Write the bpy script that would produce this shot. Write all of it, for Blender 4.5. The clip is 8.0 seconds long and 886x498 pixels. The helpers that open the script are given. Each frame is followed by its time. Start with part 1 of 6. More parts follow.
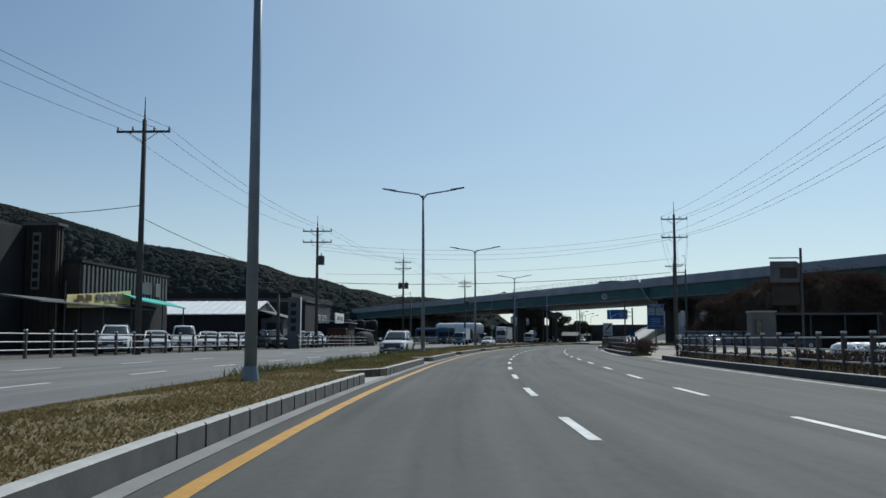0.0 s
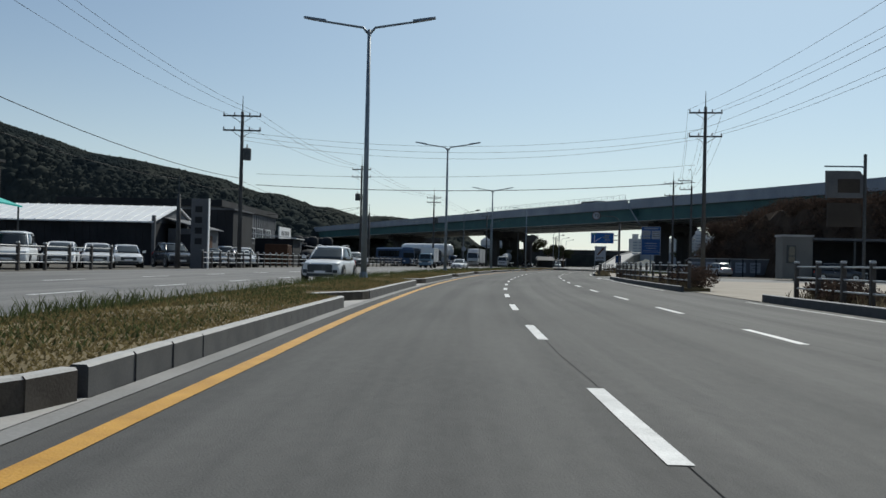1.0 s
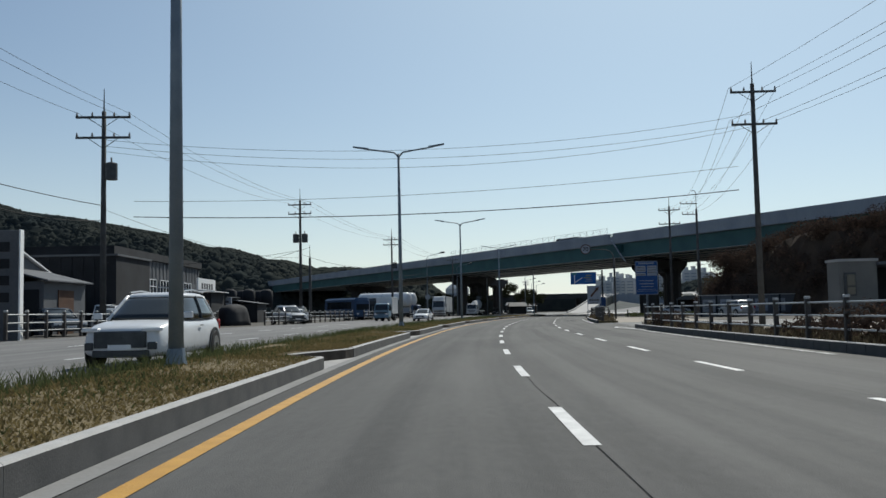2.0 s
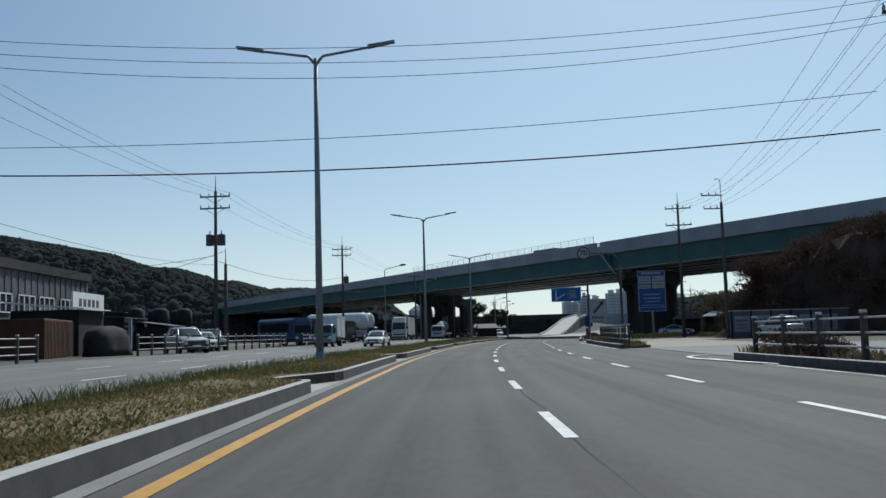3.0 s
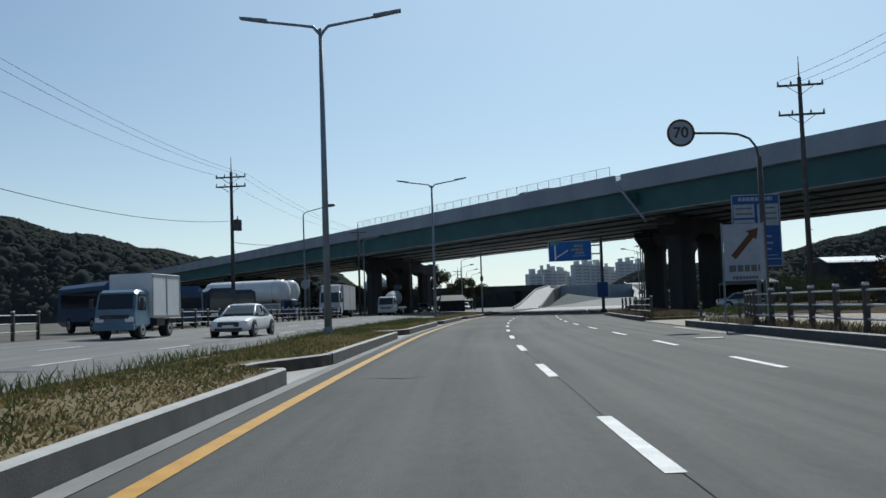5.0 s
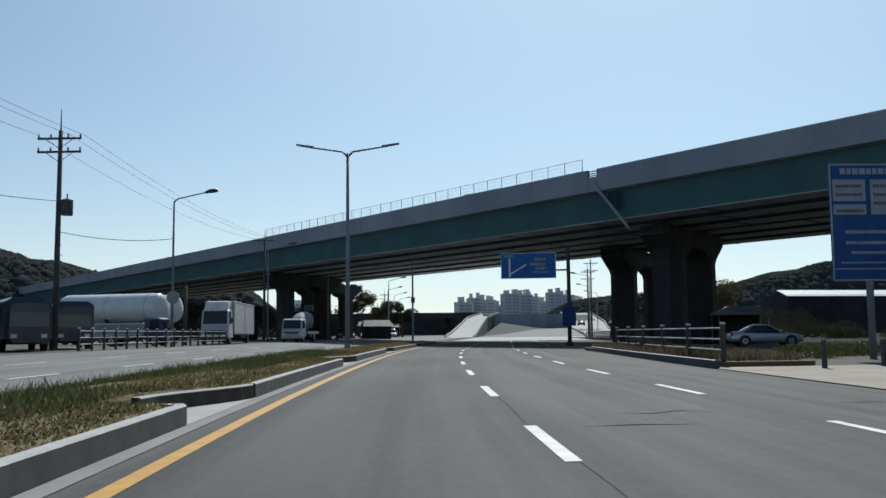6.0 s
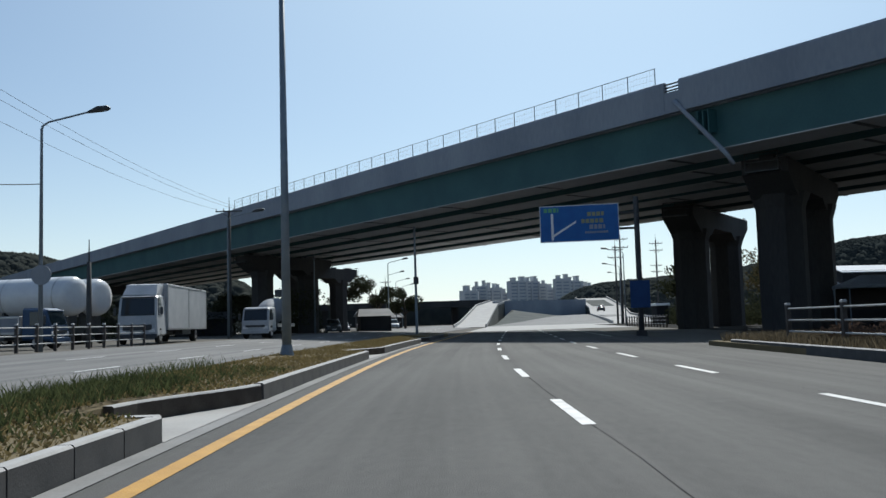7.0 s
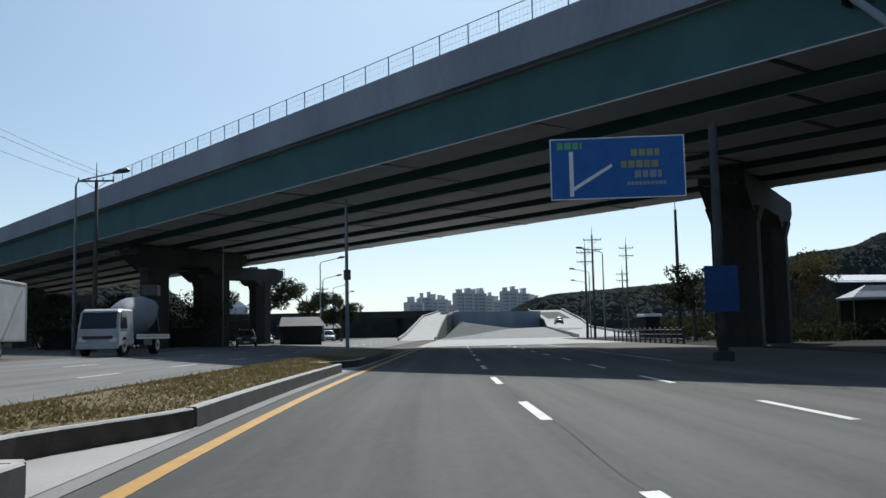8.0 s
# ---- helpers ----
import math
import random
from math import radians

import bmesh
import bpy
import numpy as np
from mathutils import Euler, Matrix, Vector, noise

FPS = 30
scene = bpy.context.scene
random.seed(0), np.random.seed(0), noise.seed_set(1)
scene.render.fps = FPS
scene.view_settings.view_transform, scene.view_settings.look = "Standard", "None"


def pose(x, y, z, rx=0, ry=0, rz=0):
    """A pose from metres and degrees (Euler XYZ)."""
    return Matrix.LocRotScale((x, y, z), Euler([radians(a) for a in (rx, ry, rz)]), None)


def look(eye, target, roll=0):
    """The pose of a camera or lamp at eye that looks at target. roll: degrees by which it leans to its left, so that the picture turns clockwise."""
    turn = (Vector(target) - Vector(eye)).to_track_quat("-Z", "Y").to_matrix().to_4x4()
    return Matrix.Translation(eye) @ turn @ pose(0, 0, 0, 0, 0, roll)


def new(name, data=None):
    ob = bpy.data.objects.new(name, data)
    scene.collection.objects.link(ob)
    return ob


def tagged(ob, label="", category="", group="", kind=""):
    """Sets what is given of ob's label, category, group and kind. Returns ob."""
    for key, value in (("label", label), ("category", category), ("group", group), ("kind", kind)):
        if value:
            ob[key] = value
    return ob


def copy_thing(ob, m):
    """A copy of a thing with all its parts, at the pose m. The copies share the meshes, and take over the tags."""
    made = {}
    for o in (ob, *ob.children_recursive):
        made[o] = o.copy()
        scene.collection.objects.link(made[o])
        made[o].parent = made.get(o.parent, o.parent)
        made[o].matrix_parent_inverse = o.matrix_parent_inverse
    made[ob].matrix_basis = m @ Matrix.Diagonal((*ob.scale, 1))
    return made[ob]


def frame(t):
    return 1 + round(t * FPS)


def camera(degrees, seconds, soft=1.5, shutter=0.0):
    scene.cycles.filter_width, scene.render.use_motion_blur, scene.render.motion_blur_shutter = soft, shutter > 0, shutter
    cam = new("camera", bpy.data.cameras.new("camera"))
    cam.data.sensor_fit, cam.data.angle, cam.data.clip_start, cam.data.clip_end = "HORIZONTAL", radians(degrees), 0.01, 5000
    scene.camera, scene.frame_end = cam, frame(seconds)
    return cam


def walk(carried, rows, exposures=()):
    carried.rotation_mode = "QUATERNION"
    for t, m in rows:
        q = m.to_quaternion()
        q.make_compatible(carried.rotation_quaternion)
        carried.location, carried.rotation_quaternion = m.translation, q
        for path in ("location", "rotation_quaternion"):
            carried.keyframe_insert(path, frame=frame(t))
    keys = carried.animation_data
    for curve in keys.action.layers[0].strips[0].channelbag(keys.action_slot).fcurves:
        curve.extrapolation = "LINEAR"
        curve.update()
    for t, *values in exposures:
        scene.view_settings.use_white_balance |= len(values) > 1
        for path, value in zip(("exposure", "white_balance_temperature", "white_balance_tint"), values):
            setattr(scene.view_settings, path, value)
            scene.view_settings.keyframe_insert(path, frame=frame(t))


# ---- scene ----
cam = camera(52.0, 8.0)
PATH = [
    (0, (2.963, -3.152, 1.123), (2.828, -1.166, 1.321), -0.0),
    (0.5, (2.432, 7.345, 1.098), (2.285, 9.337, 1.19), -0.0),
    (1, (2.142, 18.257, 1.071), (2.075, 20.256, 1.1), 1.3),
    (1.5, (1.967, 28.737, 1.135), (1.93, 30.735, 1.215), -0.2),
    (3, (2.548, 62.112, 1.059), (2.642, 64.101, 1.246), -1.6),
    (3.5, (3.071, 72.895, 1.05), (3.187, 74.883, 1.237), -1.7),
    (4, (3.719, 83.796, 1.057), (3.877, 85.787, 1.167), -2.3),
    (5.5, (6.709, 116.216, 1.133), (6.933, 118.197, 1.289), -1.1),
    (6, (8.034, 127.352, 1.102), (8.372, 129.315, 1.286), -0.5),
    (6.5, (9.496, 138.479, 1.094), (9.865, 140.437, 1.266), -1.5),
    (7, (11.192, 149.768, 1.064), (11.523, 151.734, 1.226), -1.7),
    (7.5, (12.946, 160.581, 1.122), (13.282, 162.545, 1.294), -1.2),
    (8, (14.954, 171.672, 1.067), (15.404, 173.611, 1.253), -1.2),
]
EXPOSURES = [(0, -0.2, 6000, 4), (0.6, -0.2, 6100, 4), (1.3, -0.08, 6500, 7), (1.7, -0.08, 6500, 7), (2.8, -0.14, 6000, 4), (3.5, -0.12, 6000, 4), (6, 0.02, 6100, 5), (8, 0.12, 6150, 7)]
walk(cam, [(t, look(eye, target, roll)) for t, eye, target, roll in PATH], EXPOSURES)


# ---- world, sun ----
SUN_AZ, SUN_EL = radians(22.0), radians(44.0)          # azimuth to the right of +y
world = bpy.data.worlds.new("sky")
scene.world = world
world.use_nodes = True
wn = world.node_tree.nodes
sky = wn.new("ShaderNodeTexSky")
sky.sky_type, sky.sun_disc = "NISHITA", False
sky.sun_elevation, sky.sun_rotation = SUN_EL, SUN_AZ
sky.air_density, sky.dust_density, sky.ozone_density, sky.altitude = 1.0, 0.2, 2.6, 50
# thin white haze towards the horizon, all the way round
wt = world.node_tree
w_co, w_sep, w_up, w_exp, w_fac, w_mix = (wn.new("ShaderNode" + n) for n in ("TexCoord", "SeparateXYZ", "Math", "Math", "Math", "MixRGB"))
wt.links.new(w_co.outputs["Generated"], w_sep.inputs[0])
w_up.operation, w_exp.operation, w_fac.operation = "MAXIMUM", "POWER", "MULTIPLY"
w_up.inputs[1].default_value = 0.0
wt.links.new(w_sep.outputs[2], w_up.inputs[0])
w_exp.inputs[0].default_value = 0.0002
wt.links.new(w_up.outputs[0], w_exp.inputs[1])
wt.links.new(w_exp.outputs[0], w_fac.inputs[0])
w_fac.inputs[1].default_value = 0.66
wt.links.new(w_fac.outputs[0], w_mix.inputs[0])
wt.links.new(sky.outputs[0], w_mix.inputs[1])
w_mix.inputs[2].default_value = (11.1, 11.5, 11.2, 1)
# bright aureole of thin haze about the sun
a_dir, a_dot, a_pos, a_pow, a_fac, a_mix = (wn.new("ShaderNode" + n) for n in ("CombineXYZ", "VectorMath", "Math", "Math", "Math", "MixRGB"))
a_dir.inputs[0].default_value, a_dir.inputs[1].default_value, a_dir.inputs[2].default_value = math.sin(SUN_AZ) * math.cos(SUN_EL), math.cos(SUN_AZ) * math.cos(SUN_EL), math.sin(SUN_EL)
a_dot.operation, a_pos.operation, a_pow.operation, a_fac.operation = "DOT_PRODUCT", "MAXIMUM", "POWER", "MULTIPLY"
a_pos.inputs[1].default_value, a_pow.inputs[1].default_value, a_fac.inputs[1].default_value = 0.0, 5.0, 0.53
wt.links.new(w_co.outputs["Generated"], a_dot.inputs[0])
wt.links.new(a_dir.outputs[0], a_dot.inputs[1])
wt.links.new(a_dot.outputs["Value"], a_pos.inputs[0])
wt.links.new(a_pos.outputs[0], a_pow.inputs[0])
wt.links.new(a_pow.outputs[0], a_fac.inputs[0])
wt.links.new(a_fac.outputs[0], a_mix.inputs[0])
wt.links.new(w_mix.outputs[0], a_mix.inputs[1])
a_mix.inputs[2].default_value = (12.8, 14.9, 15.3, 1)
wt.links.new(a_mix.outputs[0], wn["Background"].inputs[0])
wn["Background"].inputs[1].default_value = 0.082
sun_data = bpy.data.lights.new("sun", "SUN")
sun_data.energy, sun_data.angle, sun_data.color = 4.3, radians(0.6), (1.0, 0.95, 0.87)
sun = new("sun", sun_data)
sun_dir = Vector((math.sin(SUN_AZ) * math.cos(SUN_EL), math.cos(SUN_AZ) * math.cos(SUN_EL), math.sin(SUN_EL)))
sun.matrix_world = look(sun_dir * 400, (0, 0, 0))


# ---- materials ----
def material(name, a, b=None, rough=0.7, metal=0.0, scale=1.5, fine=30.0, bump=0.15, spec=0.3, random_tint=0.0, stretch=(1, 1, 1)):
    """Two-scale noise between colours a and b, with fine bump."""
    m = bpy.data.materials.new(name)
    m.use_nodes = True
    nt, b = m.node_tree, b or tuple(c * 0.7 for c in a)
    p = nt.nodes["Principled BSDF"]
    p.inputs["Roughness"].default_value, p.inputs["Metallic"].default_value = rough, metal
    p.inputs["Specular IOR Level"].default_value = spec
    tc, mp = nt.nodes.new("ShaderNodeTexCoord"), nt.nodes.new("ShaderNodeMapping")
    mp.inputs["Scale"].default_value = stretch
    nt.links.new(tc.outputs["Object"], mp.inputs["Vector"])
    n1, n2 = nt.nodes.new("ShaderNodeTexNoise"), nt.nodes.new("ShaderNodeTexNoise")
    n1.inputs["Scale"].default_value, n1.inputs["Detail"].default_value = scale, 5
    n2.inputs["Scale"].default_value, n2.inputs["Detail"].default_value = fine, 3
    for n in (n1, n2):
        nt.links.new(mp.outputs[0], n.inputs["Vector"])
    add = nt.nodes.new("ShaderNodeMath")
    add.operation = "MULTIPLY_ADD"
    nt.links.new(n2.outputs["Fac"], add.inputs[0])
    add.inputs[1].default_value = 0.45
    nt.links.new(n1.outputs["Fac"], add.inputs[2])
    ramp = nt.nodes.new("ShaderNodeValToRGB")
    ramp.color_ramp.elements[0].position, ramp.color_ramp.elements[1].position = 0.5, 0.95
    ramp.color_ramp.elements[0].color, ramp.color_ramp.elements[1].color = (*a, 1), (*b, 1)
    nt.links.new(add.outputs[0], ramp.inputs[0])
    out = ramp.outputs[0]
    if random_tint:
        info, mix = nt.nodes.new("ShaderNodeObjectInfo"), nt.nodes.new("ShaderNodeHueSaturation")
        mr = nt.nodes.new("ShaderNodeMapRange")
        mr.inputs["To Min"].default_value, mr.inputs["To Max"].default_value = 1 - random_tint, 1 + random_tint
        nt.links.new(info.outputs["Random"], mr.inputs["Value"])
        nt.links.new(mr.outputs[0], mix.inputs["Value"])
        nt.links.new(out, mix.inputs["Color"])
        out = mix.outputs[0]
    nt.links.new(out, p.inputs["Base Color"])
    bp = nt.nodes.new("ShaderNodeBump")
    bp.inputs["Strength"].default_value, bp.inputs["Distance"].default_value = bump, 0.02
    nt.links.new(n2.outputs["Fac"], bp.inputs["Height"])
    nt.links.new(bp.outputs[0], p.inputs["Normal"])
    return m


def leaf_material(name, a, b, through_light=0.35):
    """Leaves whose colour varies clump by clump."""
    m = bpy.data.materials.new(name)
    m.use_nodes = True
    nt = m.node_tree
    p = nt.nodes["Principled BSDF"]
    p.inputs["Roughness"].default_value, p.inputs["Specular IOR Level"].default_value = 1.0, 0.0
    g, ramp = nt.nodes.new("ShaderNodeNewGeometry"), nt.nodes.new("ShaderNodeValToRGB")
    ramp.color_ramp.elements[0].color, ramp.color_ramp.elements[1].color = (*a, 1), (*b, 1)
    nt.links.new(g.outputs["Random Per Island"], ramp.inputs[0])
    nt.links.new(ramp.outputs[0], p.inputs["Base Color"])
    tr, mix = nt.nodes.new("ShaderNodeBsdfTranslucent"), nt.nodes.new("ShaderNodeMixShader")
    nt.links.new(ramp.outputs[0], tr.inputs["Color"])
    mix.inputs[0].default_value = through_light
    nt.links.new(p.outputs[0], mix.inputs[1])
    nt.links.new(tr.outputs[0], mix.inputs[2])
    nt.links.new(mix.outputs[0], nt.nodes["Material Output"].inputs["Surface"])
    return m


def glass_material(name, tint=(0.02, 0.025, 0.03)):
    m = bpy.data.materials.new(name)
    m.use_nodes = True
    p = m.node_tree.nodes["Principled BSDF"]
    p.inputs["Base Color"].default_value = (*tint, 1)
    p.inputs["Roughness"].default_value, p.inputs["Specular IOR Level"].default_value = 0.06, 0.5
    return m


def asphalt(name, a, b, lane_mid, rough=0.84, spec=0.22):
    """Road surface: wheel tracks and streaks along the lanes, blotches, stone grain."""
    m = bpy.data.materials.new(name)
    m.use_nodes = True
    nt = m.node_tree
    p = nt.nodes["Principled BSDF"]
    p.inputs["Roughness"].default_value, p.inputs["Specular IOR Level"].default_value = rough, spec
    tc, sep = nt.nodes.new("ShaderNodeTexCoord"), nt.nodes.new("ShaderNodeSeparateXYZ")
    nt.links.new(tc.outputs["UV"], sep.inputs[0])

    def noise_of(sx, sy, detail=4):
        mp, n = nt.nodes.new("ShaderNodeMapping"), nt.nodes.new("ShaderNodeTexNoise")
        mp.inputs["Scale"].default_value = (sx, sy, 1)
        n.inputs["Scale"].default_value, n.inputs["Detail"].default_value = 1.0, detail
        nt.links.new(tc.outputs["UV"], mp.inputs["Vector"])
        nt.links.new(mp.outputs[0], n.inputs["Vector"])
        return n.outputs["Fac"]

    def calc(op, x, y=None, z=None):
        n = nt.nodes.new("ShaderNodeMath")
        n.operation = op
        for i, q in enumerate((x, y, z)):
            if isinstance(q, (int, float)):
                n.inputs[i].default_value = q
            elif q is not None:
                nt.links.new(q, n.inputs[i])
        return n.outputs[0]
    # two polished tracks in each 3.5 m lane
    track = calc("COSINE", calc("MULTIPLY", calc("SUBTRACT", sep.outputs[0], lane_mid - 0.85), 2 * math.pi / 1.75))
    f = calc("MULTIPLY_ADD", track, 0.035, calc("MULTIPLY", noise_of(2.2, 0.03), 0.5))
    f = calc("MULTIPLY_ADD", noise_of(0.4, 0.12, 6), 0.4, f)
    f = calc("MULTIPLY_ADD", noise_of(9, 3.5, 3), 0.18, f)
    grain = noise_of(70, 70, 2)
    f = calc("MULTIPLY_ADD", grain, 0.22, f)
    ramp = nt.nodes.new("ShaderNodeValToRGB")
    ramp.color_ramp.elements[0].position, ramp.color_ramp.elements[1].position = 0.52, 0.79
    ramp.color_ramp.elements[0].color, ramp.color_ramp.elements[1].color = (*a, 1), (*b, 1)
    nt.links.new(f, ramp.inputs[0])
    nt.links.new(ramp.outputs[0], p.inputs["Base Color"])
    bp = nt.nodes.new("ShaderNodeBump")
    bp.inputs["Strength"].default_value, bp.inputs["Distance"].default_value = 0.5, 0.01
    nt.links.new(grain, bp.inputs["Height"])
    nt.links.new(bp.outputs[0], p.inputs["Normal"])
    return m


ASPHALT = asphalt("asphalt", (0.05, 0.0495, 0.049), (0.096, 0.094, 0.091), 1.75)
ASPHALT_FAR = asphalt("opposite_asphalt", (0.12, 0.12, 0.12), (0.20, 0.195, 0.19), -9.45)
ASPHALT_OLD = material("worn_asphalt", (0.13, 0.13, 0.13), (0.20, 0.195, 0.19), 0.85, scale=0.3, fine=50, bump=0.4)
DIRT = material("dirt_ground", (0.06, 0.055, 0.048), (0.12, 0.11, 0.092), 0.95, scale=0.08, fine=4, bump=0.5)
SOIL = material("dry_soil", (0.112, 0.086, 0.043), (0.17, 0.132, 0.068), 0.95, scale=0.8, fine=20, bump=0.6)
CONCRETE = material("concrete", (0.30, 0.29, 0.28), (0.40, 0.39, 0.375), 0.85, scale=0.6, fine=25)
GUTTER = material("gutter_concrete", (0.19, 0.188, 0.185), (0.27, 0.265, 0.26), 0.9, scale=0.6, fine=25)
# kerb stones: sunlit top and shaded face are put into two colours
KERB_TOP = material("sunlit_kerb_top", (0.34, 0.335, 0.325), (0.46, 0.45, 0.44), 0.9, scale=2.0, fine=40)
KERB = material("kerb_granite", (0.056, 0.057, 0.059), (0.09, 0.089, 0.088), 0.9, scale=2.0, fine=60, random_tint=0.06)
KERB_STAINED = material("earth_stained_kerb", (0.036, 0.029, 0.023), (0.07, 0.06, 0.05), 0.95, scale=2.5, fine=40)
PAVING = material("pale_paving", (0.24, 0.212, 0.175), (0.335, 0.295, 0.245), 0.9, scale=0.5, fine=12)
WHITE_LINE = material("white_road_paint", (0.42, 0.42, 0.42), (0.66, 0.66, 0.65), 0.6, scale=3, fine=50, bump=0.3)
EDGE_LINE = material("worn_edge_paint", (0.12, 0.12, 0.12), (0.62, 0.62, 0.61), 0.75, scale=1.2, fine=25, bump=0.3)
YELLOW_LINE = material("yellow_road_paint", (0.40, 0.205, 0.028), (0.54, 0.29, 0.045), 0.6, scale=3, fine=50, bump=0.3)
GALV = material("galvanised_steel", (0.15, 0.19, 0.23), (0.21, 0.25, 0.29), 0.5, 0.25, scale=3, fine=40, bump=0.05)
DARK_STEEL = material("dark_steel", (0.045, 0.05, 0.055), (0.08, 0.085, 0.09), 0.5, 0.5, scale=4, fine=40)
POLE_CONC = material("pole_concrete", (0.05, 0.051, 0.053), (0.085, 0.085, 0.085), 0.85, scale=2, fine=30)
BRIDGE_CONC = material("parapet_concrete", (0.21, 0.235, 0.28), (0.295, 0.325, 0.365), 0.85, scale=0.25, fine=6, stretch=(1, 1, 0.3))
BRIDGE_GREEN = material("green_girder_paint", (0.029, 0.085, 0.095), (0.045, 0.12, 0.125), 0.55, scale=0.4, fine=10, bump=0.08)
BRIDGE_UNDER = material("bounce_lit_soffit", (0.42, 0.43, 0.43), (0.53, 0.54, 0.54), 0.7, scale=0.4, fine=10)
# concrete taken down to near black, standing for the shade under the deck
PIER_CONC = material("shade_darkened_concrete", (0.03, 0.03, 0.032), (0.06, 0.058, 0.057), 0.9, scale=0.35, fine=8, stretch=(1, 1, 0.25))
NOTICE_BLUE = material("notice_blue", (0.012, 0.055, 0.19), (0.016, 0.075, 0.24), 0.6, scale=2, fine=20, bump=0.02)
SIGN_BLUE = material("sign_blue", (0.015, 0.10, 0.34), (0.02, 0.13, 0.40), 0.5, scale=2, fine=20, bump=0.02)
SIGN_WHITE = material("sign_white", (0.72, 0.73, 0.74), (0.80, 0.80, 0.80), 0.5, scale=2, fine=20, bump=0.02)
SIGN_DULL = material("dull_sign_blue", (0.01, 0.04, 0.13), (0.014, 0.055, 0.17), 0.6, scale=2, fine=20, bump=0.02)
SIGN_PALE = material("weathered_sign_white", (0.22, 0.25, 0.31), (0.30, 0.33, 0.38), 0.6, scale=2, fine=20, bump=0.02)
SIGN_GREEN = material("sign_green_plate", (0.10, 0.34, 0.16), (0.13, 0.4, 0.2), 0.5, bump=0.02)
SIGN_YELLOW = material("banner_yellow", (0.55, 0.50, 0.22), (0.64, 0.58, 0.28), 0.7, bump=0.05)
SIGN_STRAW = material("faded_sign_yellow", (0.22, 0.24, 0.14), (0.30, 0.31, 0.18), 0.6, bump=0.02)
INK = material("dark_ink", (0.03, 0.03, 0.035), (0.05, 0.05, 0.055), 0.6, bump=0.02)
TEAL = material("teal_tarpaulin", (0.02, 0.34, 0.30), (0.04, 0.42, 0.37), 0.6, scale=1, fine=15)
CLAD_BROWN = material("brown_cladding", (0.026, 0.022, 0.02), (0.05, 0.042, 0.036), 0.8, scale=0.5, fine=12)
CLAD_GREY = material("grey_cladding", (0.07, 0.075, 0.085), (0.12, 0.125, 0.135), 0.75, scale=0.5, fine=12)
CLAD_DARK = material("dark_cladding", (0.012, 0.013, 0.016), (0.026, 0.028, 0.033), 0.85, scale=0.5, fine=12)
ROOF_WHITE = material("pale_roof_sheet", (0.74, 0.74, 0.74), (0.84, 0.84, 0.83), 0.4, 0.0, scale=0.6, fine=10)
WALL_CREAM = material("cream_render", (0.135, 0.131, 0.122), (0.18, 0.174, 0.162), 0.85, scale=0.5, fine=10)
APT = material("apartment_paint", (0.471, 0.49, 0.508), (0.527, 0.539, 0.552), 0.8, scale=0.05, fine=1)
RUST = material("rust_red_paint", (0.065, 0.03, 0.018), (0.095, 0.048, 0.028), 0.8, scale=1, fine=12)
GLASS = glass_material("dark_glass")
PAINT_DIRTY = material("dusty_white_paint", (0.36, 0.38, 0.40), (0.47, 0.48, 0.5), 0.45, scale=1, fine=8, bump=0.0, spec=0.4)
PAINT_WHITE = material("white_car_paint", (0.60, 0.61, 0.63), (0.68, 0.69, 0.7), 0.25, scale=1, fine=5, bump=0.0, spec=0.5)
PAINT_GREY = material("dark_grey_car_paint", (0.03, 0.035, 0.045), (0.05, 0.055, 0.065), 0.25, scale=1, fine=5, bump=0.0, spec=0.5)
PAINT_SLATE = material("slate_bus_paint", (0.02, 0.05, 0.11), (0.03, 0.07, 0.145), 0.4, scale=1, fine=5, bump=0.0, spec=0.4)
PAINT_SILVER = material("silver_car_paint", (0.42, 0.43, 0.44), (0.5, 0.5, 0.51), 0.3, 0.5, scale=1, fine=5, bump=0.0, spec=0.5)
PAINT_SKY = material("pale_blue_truck_paint", (0.09, 0.16, 0.22), (0.12, 0.2, 0.27), 0.35, scale=1, fine=5, bump=0.0, spec=0.5)
RUBBER = material("tyre_rubber", (0.015, 0.015, 0.015), (0.03, 0.03, 0.03), 0.85, scale=5, fine=40)
RIM = material("wheel_rim", (0.4, 0.4, 0.41), (0.5, 0.5, 0.5), 0.35, 0.8, bump=0.0)
LAMP_CLEAR = material("lamp_lens", (0.7, 0.7, 0.7), (0.8, 0.8, 0.8), 0.1, bump=0.0, spec=0.6)
LAMP_RED = material("tail_lens", (0.35, 0.02, 0.02), (0.4, 0.03, 0.03), 0.15, bump=0.0, spec=0.6)
TARP = material("grey_tarpaulin", (0.20, 0.22, 0.25), (0.28, 0.30, 0.33), 0.7, scale=1, fine=12)
HILL = material("wooded_hill", (0.025, 0.032, 0.034), (0.05, 0.053, 0.046), 0.95, scale=0.03, fine=0.4, bump=0.6, spec=0.0)
LEAF_BUSH = leaf_material("autumn_bush_leaves", (0.042, 0.034, 0.029), (0.082, 0.056, 0.045), 0.3)
LEAF_TREE = leaf_material("tree_leaves", (0.028, 0.034, 0.02), (0.056, 0.058, 0.032), 0.25)
LEAF_RUSSET = leaf_material("turning_leaves", (0.06, 0.054, 0.028), (0.12, 0.098, 0.048), 0.3)
GRASS = leaf_material("dry_grass", (0.145, 0.114, 0.051), (0.225, 0.178, 0.088), 0.35)
GRASS_VERGE = leaf_material("dull_verge_grass", (0.075, 0.062, 0.042), (0.15, 0.125, 0.085), 0.4)
